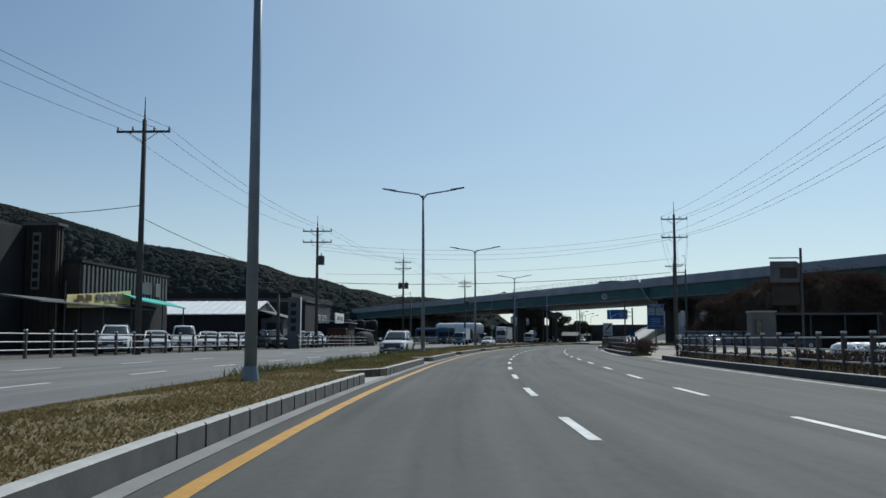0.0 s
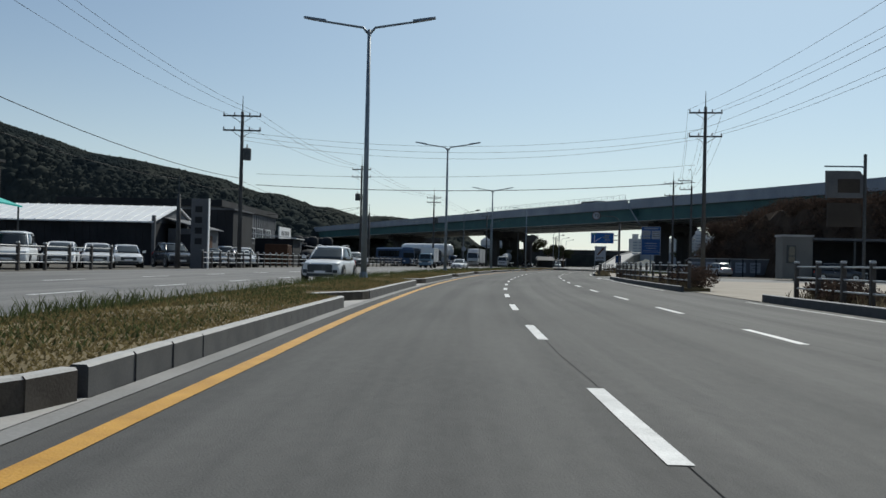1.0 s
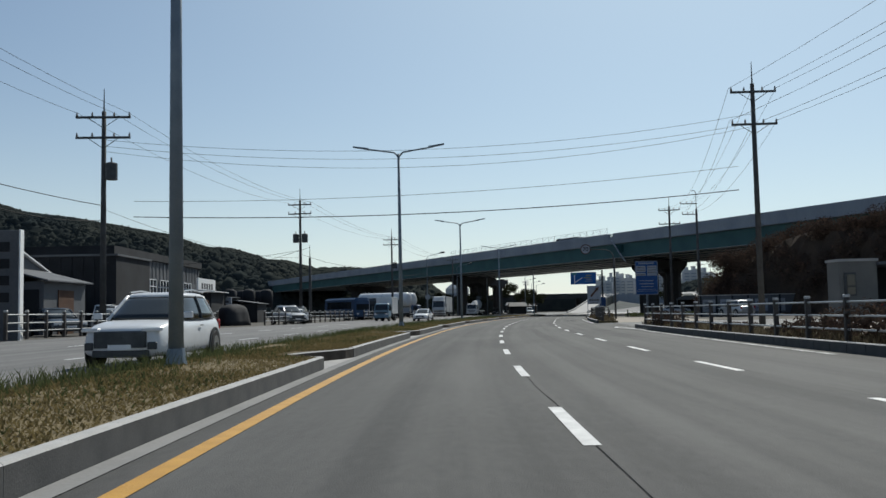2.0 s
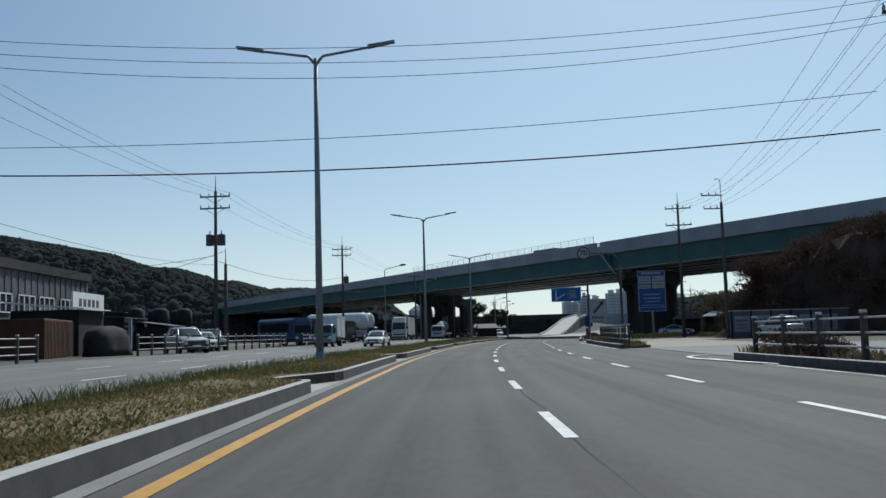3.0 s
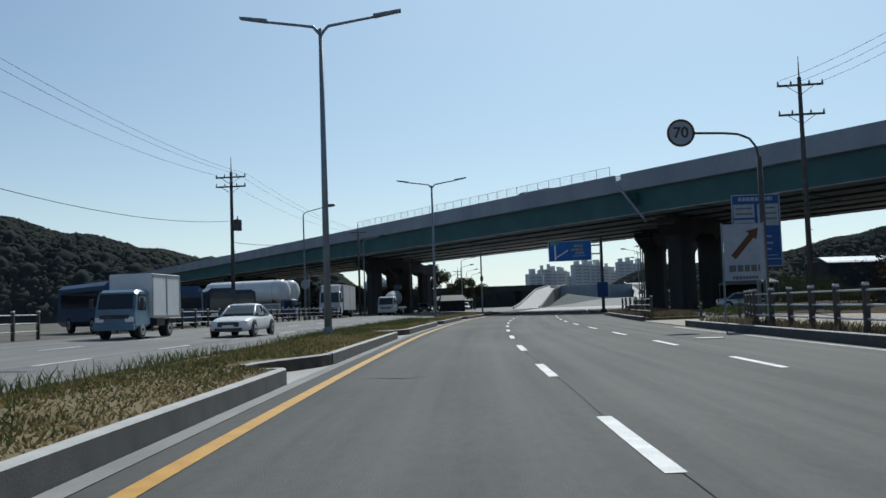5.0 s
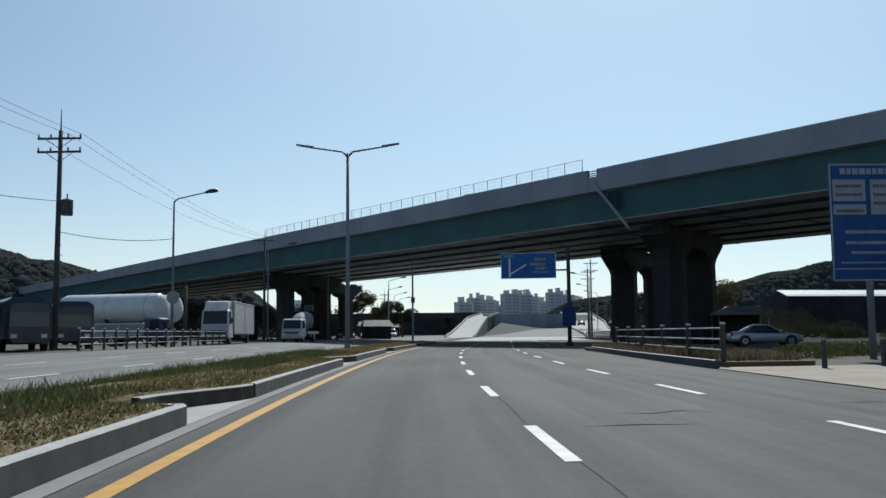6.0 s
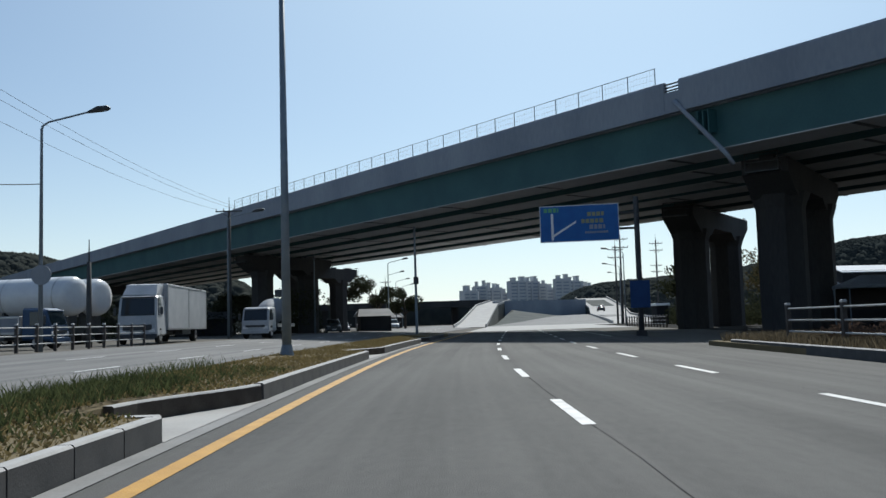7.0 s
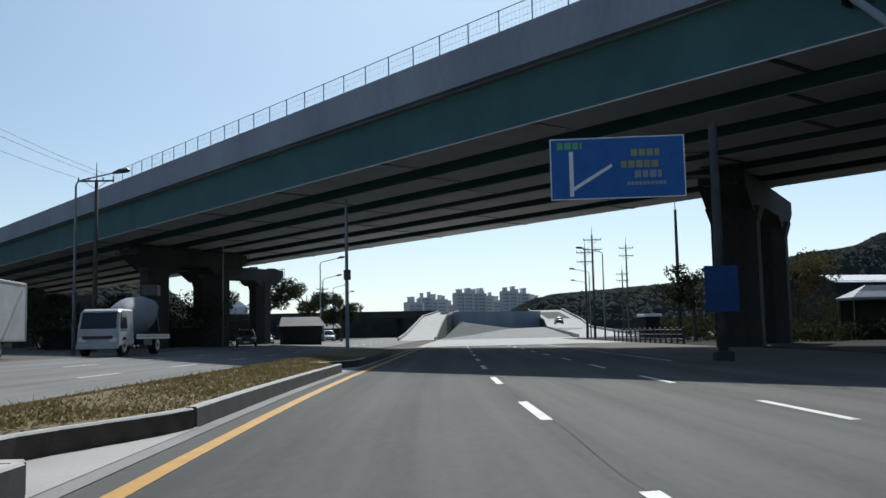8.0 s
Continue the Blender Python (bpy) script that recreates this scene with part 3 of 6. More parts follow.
# ---- street lamps ----
def street_lamp():
    base = thing("street_lamp", "grey galvanised twin-arm street lamp on the grassy median", "street lamp", group="median street lamps")
    pole = Mesh()
    pole.tube([(0, 0, 0.2), (0, 0, 10.2)], [0.125, 0.07], 12)
    part("pole", pole, GALV, base, smooth=True)
    part("base_plate", Mesh().box(0, 0, 0.15, 0.42, 0.42, 0.04, 0, 0.01).tube([(0, 0, 0.18), (0, 0, 0.5)], [0.19, 0.135], 12), GALV, base)
    for s in (-1, 1):
        arm = Mesh()
        arm.tube([(0, 0, 10.0), (s * 0.25, 0, 10.28), (s * 1.3, 0, 10.44), (s * 2.05, 0, 10.55)], [0.06, 0.05, 0.045, 0.04], 8)
        a = part("arm", arm, GALV, base, smooth=True)
        head = Mesh()
        head.hexa([(s * 1.75, -0.13, 10.49), (s * 2.65, -0.13, 10.65), (s * 2.65, 0.13, 10.65), (s * 1.75, 0.13, 10.49)],
                  [(s * 1.75, -0.10, 10.59), (s * 2.65, -0.08, 10.72), (s * 2.65, 0.08, 10.72), (s * 1.75, 0.10, 10.59)])
        part("lamp_head", head, GALV, a)
    return base


lamp = street_lamp()
LAMPS = ((-1.85, 13.9), (-2.22, 54.4), (-0.12, 91.8), (4.45, 134.7), (11.06, 173.5))
lamp.matrix_world = pose(LAMPS[0][0], LAMPS[0][1], 0.12, 0, 0, 2)
for x, y in LAMPS[1:]:
    copy_thing(lamp, pose(x, y, 0.12, 0, 0, math.degrees(heading(y))))


# ---- median: kerb stones, soil, grass ----
rng = np.random.default_rng(11)
NOSES = (20.2, 38.6, 58.4, 80.0, 100.0, 119.6, 139.0, 158.9, 178.5, 198.5)


GAP, SWEEP, INSET = 1.5, 3.2, 0.95


def inset(y):
    """How far the kerb stands back at y: it opens at a nose and sweeps out again."""
    for n in NOSES:
        if n + 0.05 < y < n + GAP + SWEEP:
            u = min(max((y - n - GAP) / SWEEP, 0), 1)
            return INSET * (1 - u * u * (3 - 2 * u))
    return 0.0


soil = Mesh()
rows = sorted([-60 + 2.0 * i for i in range(141)] + [n + d for n in NOSES for d in (0.04, 0.06, 0.7, 1.5, 1.9, 2.3, 2.7, 3.1, 3.5, 3.9, 4.3, 4.7)])
for y in rows:
    cut = inset(y)
    for o, z in ((-7.2, 0.16), (-6.6, 0.28), (-5.7 - 0.3 * cut, 0.36 + 0.1 * noise.noise(Vector((y * 0.3, 1, 0)))), (-5.35 - 0.2 * cut, 0.32 + 0.06 * noise.noise(Vector((y * 0.7, 3, 0)))), (-4.205 - cut, 0.24), (-4.195 - cut, -0.06)):
        soil.v.append(at(o, y, z))
for i in range(len(rows) - 1):
    for k in range(5):
        a = i * 6 + k
        soil.f.append((a, a + 1, a + 7, a + 6))
setting("median_soil", soil, SOIL, "low bank of dry brown soil on the median", "median")

kerb_base = thing("median_kerb", "grey concrete kerb with notched drain gaps along the median", "kerb", kind="structure")


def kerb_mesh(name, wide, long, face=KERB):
    """A kerb stone with a chamfered top, coloured pale as if sunlit."""
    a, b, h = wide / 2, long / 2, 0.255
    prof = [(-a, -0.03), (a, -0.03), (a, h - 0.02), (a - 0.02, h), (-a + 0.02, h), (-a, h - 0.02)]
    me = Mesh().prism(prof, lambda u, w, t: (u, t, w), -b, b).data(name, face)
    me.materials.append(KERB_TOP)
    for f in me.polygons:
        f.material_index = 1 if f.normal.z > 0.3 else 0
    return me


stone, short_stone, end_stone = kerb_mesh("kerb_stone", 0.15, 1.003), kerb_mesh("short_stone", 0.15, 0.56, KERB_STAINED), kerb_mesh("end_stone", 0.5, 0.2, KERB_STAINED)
far_kerb = Mesh()
cuts = sorted(NOSES)
for n0, n1 in zip([-0.6] + [n + GAP for n in cuts], cuts + [214.0]):
    # short stones along the sweep, whole ones from there to the next gap
    y, start = n0 + 0.25, n0 + SWEEP if n0 > 0 else n0
    while y < start:
        turn = math.atan((inset(y + 0.2) - inset(y - 0.2)) / 0.4)
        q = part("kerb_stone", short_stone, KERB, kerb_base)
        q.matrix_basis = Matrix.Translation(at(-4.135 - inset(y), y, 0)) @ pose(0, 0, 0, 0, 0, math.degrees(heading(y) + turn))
        y += 0.53 * math.cos(turn)
    k = max(1, round((n1 - start) / math.cos(heading((start + n1) / 2))))
    for i in range(k):
        y = start + (n1 - start) * (i + 0.5) / k
        if y < 205:
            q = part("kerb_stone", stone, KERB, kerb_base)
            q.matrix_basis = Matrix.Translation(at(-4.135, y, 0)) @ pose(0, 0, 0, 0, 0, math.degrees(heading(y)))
        else:
            far_kerb.box(*at(-4.16, y), 0.2, 0.999, 0.24, heading(y))
for n in NOSES:
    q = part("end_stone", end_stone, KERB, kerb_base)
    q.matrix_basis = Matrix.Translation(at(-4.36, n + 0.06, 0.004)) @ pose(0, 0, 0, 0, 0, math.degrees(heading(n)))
    ys = [n - 0.05 + i * (GAP + SWEEP) / 12 for i in range(13)]
    slab = Mesh().loft([[at(-4.2 - inset(y), y, 0.014), at(-4.03, y, 0.014)] for y in ys], caps=False, closed=False)
    part("drain_slab", slab, CONCRETE, kerb_base, "pale concrete drain apron")
y = -20.0
while y < 215:
    far_kerb.box(*at(-7.3, y), 0.2, 0.985, 0.2, heading(y))
    y += math.cos(heading(y))
tagged(part("kerb_far_side", far_kerb, KERB, kerb_base), "", "")


def blades(n, box, height, width, seed, droop=0.35, clump=None):
    """Grass blades as thin bent triangles pairs: verts, faces."""
    r = np.random.default_rng(seed)
    vs, fs = [], []
    for i in range(n):
        o, y = r.uniform(box[0], box[1]), r.uniform(box[2], box[3])
        if clump is not None:
            d = noise.noise(Vector((o * 0.5, y * 0.18, clump)))
            if d < r.uniform(-0.35, 0.35):
                continue
        if -7 < o < 0 and o > -4.22 - inset(y):
            continue
        x = at(o, y)[0]
        z = (float(np.interp(o, (-7.2, -6.6, -5.7, -5.35, -4.2), (0.16, 0.28, 0.36, 0.32, 0.24))) if o < 0 else 0.17) - 0.012
        h = height * r.uniform(0.4, 1.25)
        a, t = r.uniform(0, 2 * math.pi), r.uniform(0, 2 * math.pi)
        w = width * r.uniform(0.6, 1.4)
        dx, dy = math.cos(a) * w, math.sin(a) * w
        bx, by = math.cos(t) * h * droop, math.sin(t) * h * droop
        k = len(vs)
        vs += [(x - dx, y - dy, z), (x + dx, y + dy, z), (x + dx * 0.7 + bx * 0.4, y + dy * 0.7 + by * 0.4, z + h * 0.6), (x - dx * 0.7 + bx * 0.4, y - dy * 0.7 + by * 0.4, z + h * 0.6), (x + bx, y + by, z + h)]
        fs += [(k, k + 1, k + 2, k + 3), (k + 3, k + 2, k + 4)]
    return vs, fs


stuff("dry_grass", *blades(108000, (-7.1, -4.21, -1, 70), 0.05, 0.013, 21, 0.9), GRASS, "short dry straw-coloured grass on the median", "grass")
stuff("dry_grass_mat", *blades(120000, (-7.1, -4.21, 60, 206), 0.055, 0.017, 27, 0.9), GRASS, "thick mat of short straw-coloured grass on the median", "grass")
stuff("dry_grass_tall", *blades(14000, (-7.1, -4.6, 10, 205), 0.12, 0.007, 22, 0.6, 3.0), GRASS, "taller tufts of dry brown grass", "grass")
stuff("green_weeds", *blades(80000, (-7.15, -4.35, 20, 168), 0.075, 0.013, 23, 0.8, 9.0), GRASS_GREEN, "patches of green weeds on the median", "weeds")
stuff("edge_weeds", *blades(20000, (-7.2, -5.9, 14, 168), 0.24, 0.009, 29, 0.5, 5.0), GRASS_GREEN, "green weeds along the far edge of the median", "weeds")
stuff("weed_patch", *blades(30000, (-7.15, -5.0, 134, 164), 0.15, 0.011, 31, 0.6, 1.0), GRASS_GREEN, "dense patch of green weeds by the lamp post", "weeds")


def leaf_cloud(blobs, per, size, seed):
    """Small leaf cards scattered through ellipsoids (x, y, z, rx, ry, rz)."""
    r = np.random.default_rng(seed)
    vs, fs = [], []
    for bx, by, bz, rx, ry, rz in blobs:
        d = r.normal(size=(per, 3))
        d /= np.linalg.norm(d, axis=1)[:, None]
        rad = r.uniform(0.45, 1.08, per) ** 0.6
        c = d * rad[:, None] * (rx, ry, rz) + (bx, by, bz)
        u = r.normal(size=(per, 3))
        u /= np.linalg.norm(u, axis=1)[:, None]
        w = np.cross(u, d)
        w /= np.linalg.norm(w, axis=1)[:, None] + 1e-6
        s = size * r.uniform(0.5, 1.3, per)[:, None]
        for p, a, b in zip(c, u * s, w * s * 0.6):
            k = len(vs)
            vs += [tuple(p - a), tuple(p + b), tuple(p + a), tuple(p - b)]
            fs.append((k, k + 1, k + 2, k + 3))
    return vs, fs


stuff("tall_weeds", *blades(8000, (-7.0, -5.2, 30, 168), 0.26, 0.006, 25, 0.45, 14.0), GRASS_GREEN, "straggling taller green weeds on the median", "weeds")

# ---- fences ----
RAILING = material("pale_fence_rail", (0.36, 0.37, 0.37), (0.46, 0.46, 0.46), 0.5, 0.3, scale=3, fine=30)
FENCE_POST = material("brown_fence_post", (0.05, 0.045, 0.042), (0.085, 0.075, 0.07), 0.6, 0.2, scale=3, fine=30)
post_mesh = Mesh().box(0, 0, 0, 0.13, 0.13, 1.12, 0, 0.015).data("post", FENCE_POST)
cap_mesh = Mesh().box(0, 0, 1.125, 0.14, 0.14, 0.07, 0, 0.02).data("post_cap", RAILING)


def fence(pts, spacing, z, label, rails=(0.35, 0.68, 1.02), h=1.0):
    """A fence of posts and round rails through plan points."""
    base = thing("roadside_fence", label, "fence", group="roadside fences")
    base.location = (*pts[0], z)
    o = Vector((*pts[0], 0))
    P = [Vector((*p, 0)) - o for p in pts]
    run = []
    for a, b in zip(P, P[1:]):
        n = max(1, round((b - a).length / spacing))
        run += [a + (b - a) * i / n for i in range(n)]
    run.append(P[-1])
    for p in run:
        q = part("post", post_mesh, FENCE_POST, base)
        q.location = p
        c = part("post_cap", cap_mesh, RAILING, q, "pale post cap")
    for r in rails:
        part("rail", Mesh().tube([p + Vector((0, 0, r)) for p in run], 0.03, 6), RAILING, base)
    return base


def off_run(o0, y0, o1, y1, n=6):
    return [at(o0 + (o1 - o0) * i / n, y0 + (y1 - y0) * i / n)[:2] for i in range(n + 1)]


R_LABEL = "dark post and pale rail fence beside the road"
fence(off_run(8.9, 2, 9.0, 47, 8), 2.0, 0.16, R_LABEL)
fence(off_run(8.15, 59, 7.92, 89.8, 4), 2.75, 0.16, R_LABEL)
fence(off_run(7.5, 112.5, 8.0, 134, 6) + [at(9.6, 140.5)[:2]], 2.0, 0.16, R_LABEL)
fence(off_run(7.9, 153.3, 8.7, 175, 5), 4.2, 0.16, R_LABEL)
fence([(45.6, 230), (47.9, 240), (50.5, 253)], 1.6, 0.02, "dark stake fence under the viaduct")
L_LABEL = "dark post and rail fence along the opposite carriageway"
for y0, y1 in ((-6, 63), (76, 102), (113, 144.5), (150, 167.5), (176, 201)):
    fence(off_run(-19.7, y0, -19.7, y1, 8), 2.0, 0.34, L_LABEL)

# ---- right-hand kerb, verge and side roads ----
right_kerb = thing("roadside_kerb", "grey concrete kerb along the roadside verge", "kerb", kind="structure")
for o0, y0, o1, y1 in ((8.4, 0, 8.45, 48), (7.75, 59, 7.47, 90.6), (7.0, 112, 7.3, 141), (7.25, 152.5, 7.7, 178)):
    y = y0
    while y < y1:
        o = o0 + (o1 - o0) * (y - y0) / (y1 - y0)
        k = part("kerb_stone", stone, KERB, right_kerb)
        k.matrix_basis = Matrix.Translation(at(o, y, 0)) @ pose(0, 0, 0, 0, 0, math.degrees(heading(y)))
        y += math.cos(heading(y))
verge = Mesh()
for o0, o1, y0, y1 in ((8.5, 13.5, -60, 47.8), (7.85, 9.2, 59.5, 90.4), (7.2, 8.7, 112.5, 140.5), (7.5, 10.8, 153, 180)):
    strip(verge, o0, o1, 0.16, y0, y1, 4, 0.2)
setting("verge", verge, SOIL, "narrow strip of dry soil behind the kerb", "verge")
drive = Mesh()
strip(drive, 8.25, 34, 0.022, 48.2, 59.2, 4)
strip(drive, 7.2, 22, 0.024, 141, 152.6, 4)
strip(drive, 9.2, 40, 0.018, 59.2, 93, 4)
strip(drive, 8.7, 17, 0.019, 112, 141, 4)
setting("driveway", drive, PAVING, "pale worn concrete driveway crossing the verge", "driveway")
side = Mesh()
strip(side, 8.25, 60, 0.02, 93, 112, 3)
setting("side_road", side, ASPHALT_OLD, "worn asphalt side road", "road")
arc = Mesh()
pts = [(12.3 + 3.2 * (1 - math.cos(a)), 92.0 + 4.5 * math.sin(a)) for a in np.linspace(-0.2, 1.4, 9)]
arc.loft([[(x - 0.1, y, 0.034), (x + 0.12, y + 0.05, 0.034)] for x, y in [(lane(88) + 7.2, 86)] + pts], caps=False, closed=False)
setting("road_paint_curve", arc, WHITE_LINE, "curved white line at the mouth of the side road", "road marking")
stop = Mesh()
for x, y in ((24, 112.5), (28.5, 112.0)):
    stop.box(x, y, 0.02, 2.2, 0.15, 0.012, 0.1)
setting("road_paint_side", stop, WHITE_LINE, "worn white dashes across the side road", "road marking")


def verge_grass():
    vs, fs = [], []
    for k, (o0, o1, y0, y1, n, h) in enumerate(((8.7, 13.3, 5, 47.5, 9000, 0.3), (8.0, 9.1, 60, 92, 4500, 0.28), (7.5, 8.6, 113, 140, 4000, 0.26), (7.8, 10.7, 153.5, 179.5, 12000, 0.3))):
        v, f = blades(n, (o0, o1, y0, y1), h, 0.016, 40 + k, 0.4)
        b = len(vs)
        vs += v
        fs += [tuple(i + b for i in q) for q in f]
    return vs, fs


stuff("verge_grass", *verge_grass(), GRASS_VERGE, "dry brown grass behind the roadside fence", "grass")
shrubs = []
r5 = np.random.default_rng(77)
for y, o, h in ((3, 9.6, 1.0), (6, 9.5, 1.0), (9, 9.6, 1.0), (12, 9.5, 1.05), (15, 9.6, 1.0), (18, 9.6, 0.95), (21, 9.7, 0.9), (24, 9.6, 0.7), (27, 9.6, 0.6), (46, 9.6, 0.6), (44.8, 9.4, 0.7), (43, 9.8, 0.4), (38, 9.8, 0.35), (33, 9.8, 0.4), (60.2, 8.9, 1.0), (61.5, 8.9, 1.1), (63, 8.9, 0.9), (65, 8.9, 0.7), (68, 8.9, 0.4), (74, 8.8, 0.35), (80, 8.8, 0.3), (86, 8.8, 0.5), (87.5, 8.8, 0.8), (89, 8.7, 0.8), (158, 8.6, 0.4), (166, 8.8, 0.5), (172, 9, 0.6)):
    for q in range(4):
        shrubs.append((lane(y) + o + r5.normal() * 0.3, y + r5.normal() * 0.8, 0.2 + h * 0.45, 0.55, 0.8, h * 0.5))
stuff("verge_shrubs", *leaf_cloud(shrubs, 240, 0.06, 78), LEAF_BUSH, "low dark clipped shrubs behind the fence", "shrubs")
for x, y in ((22.95, 150.9), (25.3, 151.6)):
    b = thing("bollard", "black and yellow banded road bollard at the driveway", "bollard", pose(x, y, 0.02), group="driveway bollards")
    part("post", Mesh().tube([(0, 0, 0), (0, 0, 0.95)], 0.075, 10), DARK_STEEL, b)
    part("reflective_band", Mesh().tube([(0, 0, 0.78), (0, 0, 0.86)], 0.079, 10), SIGN_STRAW, b, "faded yellow band")


# ---- utility poles and wires ----
INSUL = material("insulator_porcelain", (0.25, 0.24, 0.23), (0.33, 0.32, 0.31), 0.3, bump=0.0)


def utility_pole(x, y, arms, tip, label, width=3.2, lean=0.0, turn=0.0, transformers=(), clamps=True):
    base = thing("utility_pole", label, "utility pole", pose(x, y, 0, 0, lean, turn), group="roadside utility poles")
    part("pole", Mesh().tube([(0, 0, -0.1), (0, 0, tip - 1.3)], [0.19, 0.12], 12), POLE_CONC, base, smooth=True)
    part("tip_rod", Mesh().tube([(0, 0, tip - 1.4), (0, 0, tip)], [0.05, 0.02], 6), DARK_STEEL, base)
    for z in arms:
        a = part("crossarm", Mesh().box(0, -0.14, z - 0.06, width, 0.1, 0.12), DARK_STEEL, base)
        for u in (-0.48, -0.2, 0.2, 0.48):
            part("insulator", Mesh().tube([(u * width, -0.14, z + 0.06), (u * width, -0.14, z + 0.12), (u * width, -0.14, z + 0.2), (u * width, -0.14, z + 0.3)], [0.03, 0.07, 0.05, 0.02], 8), INSUL, a)
        for s in (-1, 1):
            part("brace", Mesh().tube([(s * 0.8, -0.14, z - 0.05), (0, -0.14, z - 0.6)], 0.02, 5), DARK_STEEL, base)
    for z, u in transformers:
        t = part("transformer", Mesh().tube([(u, 0, z - 0.45), (u, 0, z + 0.45), (u, 0, z + 0.52)], [0.34, 0.34, 0.2], 12), DARK_STEEL, base, "grey pole-mounted transformer can")
        part("bushing", Mesh().tube([(u, 0, z + 0.5), (u, 0, z + 0.8)], 0.05, 6), INSUL, t)
        part("bracket", Mesh().box(u / 2, 0, z - 0.1, abs(u), 0.1, 0.1), DARK_STEEL, base)
    if clamps:
        m = Mesh()
        for z in (4.2, 5.0, 5.8, 6.4):
            m.tube([(0.0, 0, z), (0.28, 0, z)], 0.02, 5)
        part("step_bolts", m, DARK_STEEL, base)
    return base


POLES = {
    "p0": (-17.0, 45.3, (12.6,), 14.6), "pa": (-16.5, 90.0, (12.35, 11.2), 14.0), "pb": (-13.0, 139.2, (13.2, 12.2), 15.0),
    "pc": (-5.2, 183.2, (12.7, 11.9), 14.5), "pd": (5.3, 240.7, (12.6,), 14.0), "pr": (20.5, 91.6, (13.5, 11.6), 15.3), "pr2": (32.4, 157.6, (13.8, 12.0), 15.6)}
utility_pole(*POLES["p0"], "grey concrete utility pole with a single crossarm", 3.0, turn=2)
utility_pole(*POLES["pa"], "grey concrete utility pole with a small transformer", 3.0, turn=3, transformers=((9.3, 0.42),))
utility_pole(*POLES["pb"], "grey concrete utility pole carrying two transformers", 2.6, turn=-8, transformers=((9.5, -0.5), (9.5, 0.5)))
utility_pole(*POLES["pc"], "grey concrete utility pole with a transformer and two crossarms", 2.6, turn=-12, transformers=((8.6, 0.5),))
utility_pole(*POLES["pd"], "grey concrete utility pole beside the viaduct", 2.6, turn=-12, clamps=False)
utility_pole(*POLES["pr"], "tall grey utility pole with two wide crossarms", 2.6, turn=-4)
utility_pole(*POLES["pr2"], "tall grey utility pole with looped jumper wires", 2.7, turn=-12)
# pole that ends in a hooked lamp
hook = utility_pole(31.3, 141.4, (), 13.4, "grey utility pole with side arms and a hooked lamp")
for z, w in ((12.7, 1.9), (11.5, 1.7)):
    a = part("crossarm", Mesh().box(-w / 2 + 0.1, -0.1, z, w, 0.09, 0.1), DARK_STEEL, hook)
    for u in (0.25, 0.6, 0.95):
        part("insulator", Mesh().tube([(-u * w, -0.1, z + 0.1), (-u * w, -0.1, z + 0.35)], [0.06, 0.03], 7), INSUL, a)
part("lamp_hook", Mesh().tube([(0, 0, 13.2), (0, 0, 14.0), (-0.12, 0, 14.22), (-0.35, 0, 14.26), (-0.5, 0, 14.16)], 0.04, 6), GALV, hook)
utility_pole(-11.4, 135.1, (), 8.4, "short bare utility pole", clamps=False)
utility_pole(-0.1, 203.8, (), 6.4, "short bare utility pole in the lorry yard", clamps=False)
utility_pole(-17.5, 78.0, (), 6.5, "short dark pole in front of the shed", clamps=False)


def wire(a, b, sag, r=0.011, n=14):
    a, b = Vector(a), Vector(b)
    pts = [a + (b - a) * t - Vector((0, 0, 4 * sag * t * (1 - t))) for t in (i / n for i in range(n + 1))]
    m = Mesh().tube([p - a for p in pts], r, 4)
    ob = part("power_line", m, RUBBER)
    ob.location = a
    return tagged(ob, "thin black overhead power line between poles", "cable", "overhead lines")


def arm(name, k, u, wide=2.9):
    x, y, arms, tip = POLES[name]
    return (x + u * wide, y, arms[k] + 0.25)


for u in (-0.48, 0.2, 0.48):
    wire((-18.5 + u * 3, -2, 12.4), arm("p0", 0, u), 0.7)
    wire(arm("p0", 0, u), arm("pa", 0, u), 0.8)
    wire(arm("pa", 0, u), arm("pb", 0, u), 0.8)
    wire(arm("pb", 0, u), arm("pc", 0, u), 0.8)
    wire(arm("pc", 0, u), arm("pd", 0, u), 0.9)
    wire(arm("pr", 0, u), (20.2 + u * 2.5, 20, 13.4), 1.2)
    wire(arm("pr", 1, u), (20.2 + u * 2.5, 20, 11.4), 1.2)
for u in (-0.48, 0.0, 0.48):
    wire((31.0 + u * 1.5 - 0.6, 141.4, 12.95), arm("pr", 0, u), 1.1)
    wire((31.0 + u * 1.5 - 0.6, 141.4, 11.75), arm("pr", 1, u), 1.1)
    wire((31.0 + u * 1.5 - 0.6, 141.4, 12.95), arm("pr2", 0, u), 0.2)
# lines that cross the road
for z0, z1, sag in ((11.1, 12.25, 1.3), (10.75, 11.7, 1.35), (10.45, 11.5, 1.6)):
    wire((-16.5, 90.0, z0), (20.5, 91.6, z1), sag, 0.010, 20)
wire((-16.5, 95.0, 8.25), (20.5, 94.6, 9.65), 0.6, 0.012, 20)
wire((-16.5, 95.0, 7.3), (20.5, 94.6, 8.2), 0.6, 0.026, 20)
wire((-17.0, 45.3, 7.8), (-16.5, 90.0, 7.4), 0.7, 0.02)
wire((-17.0, 45.3, 6.4), (-17.5, 78.0, 6.2), 0.5, 0.018)
wire((-17.5, 78.0, 6.2), (-16.5, 90.0, 6.6), 0.3, 0.018)
wire((-17.0, 45.3, 8.5), (-26, 41, 7.6), 0.3, 0.02)
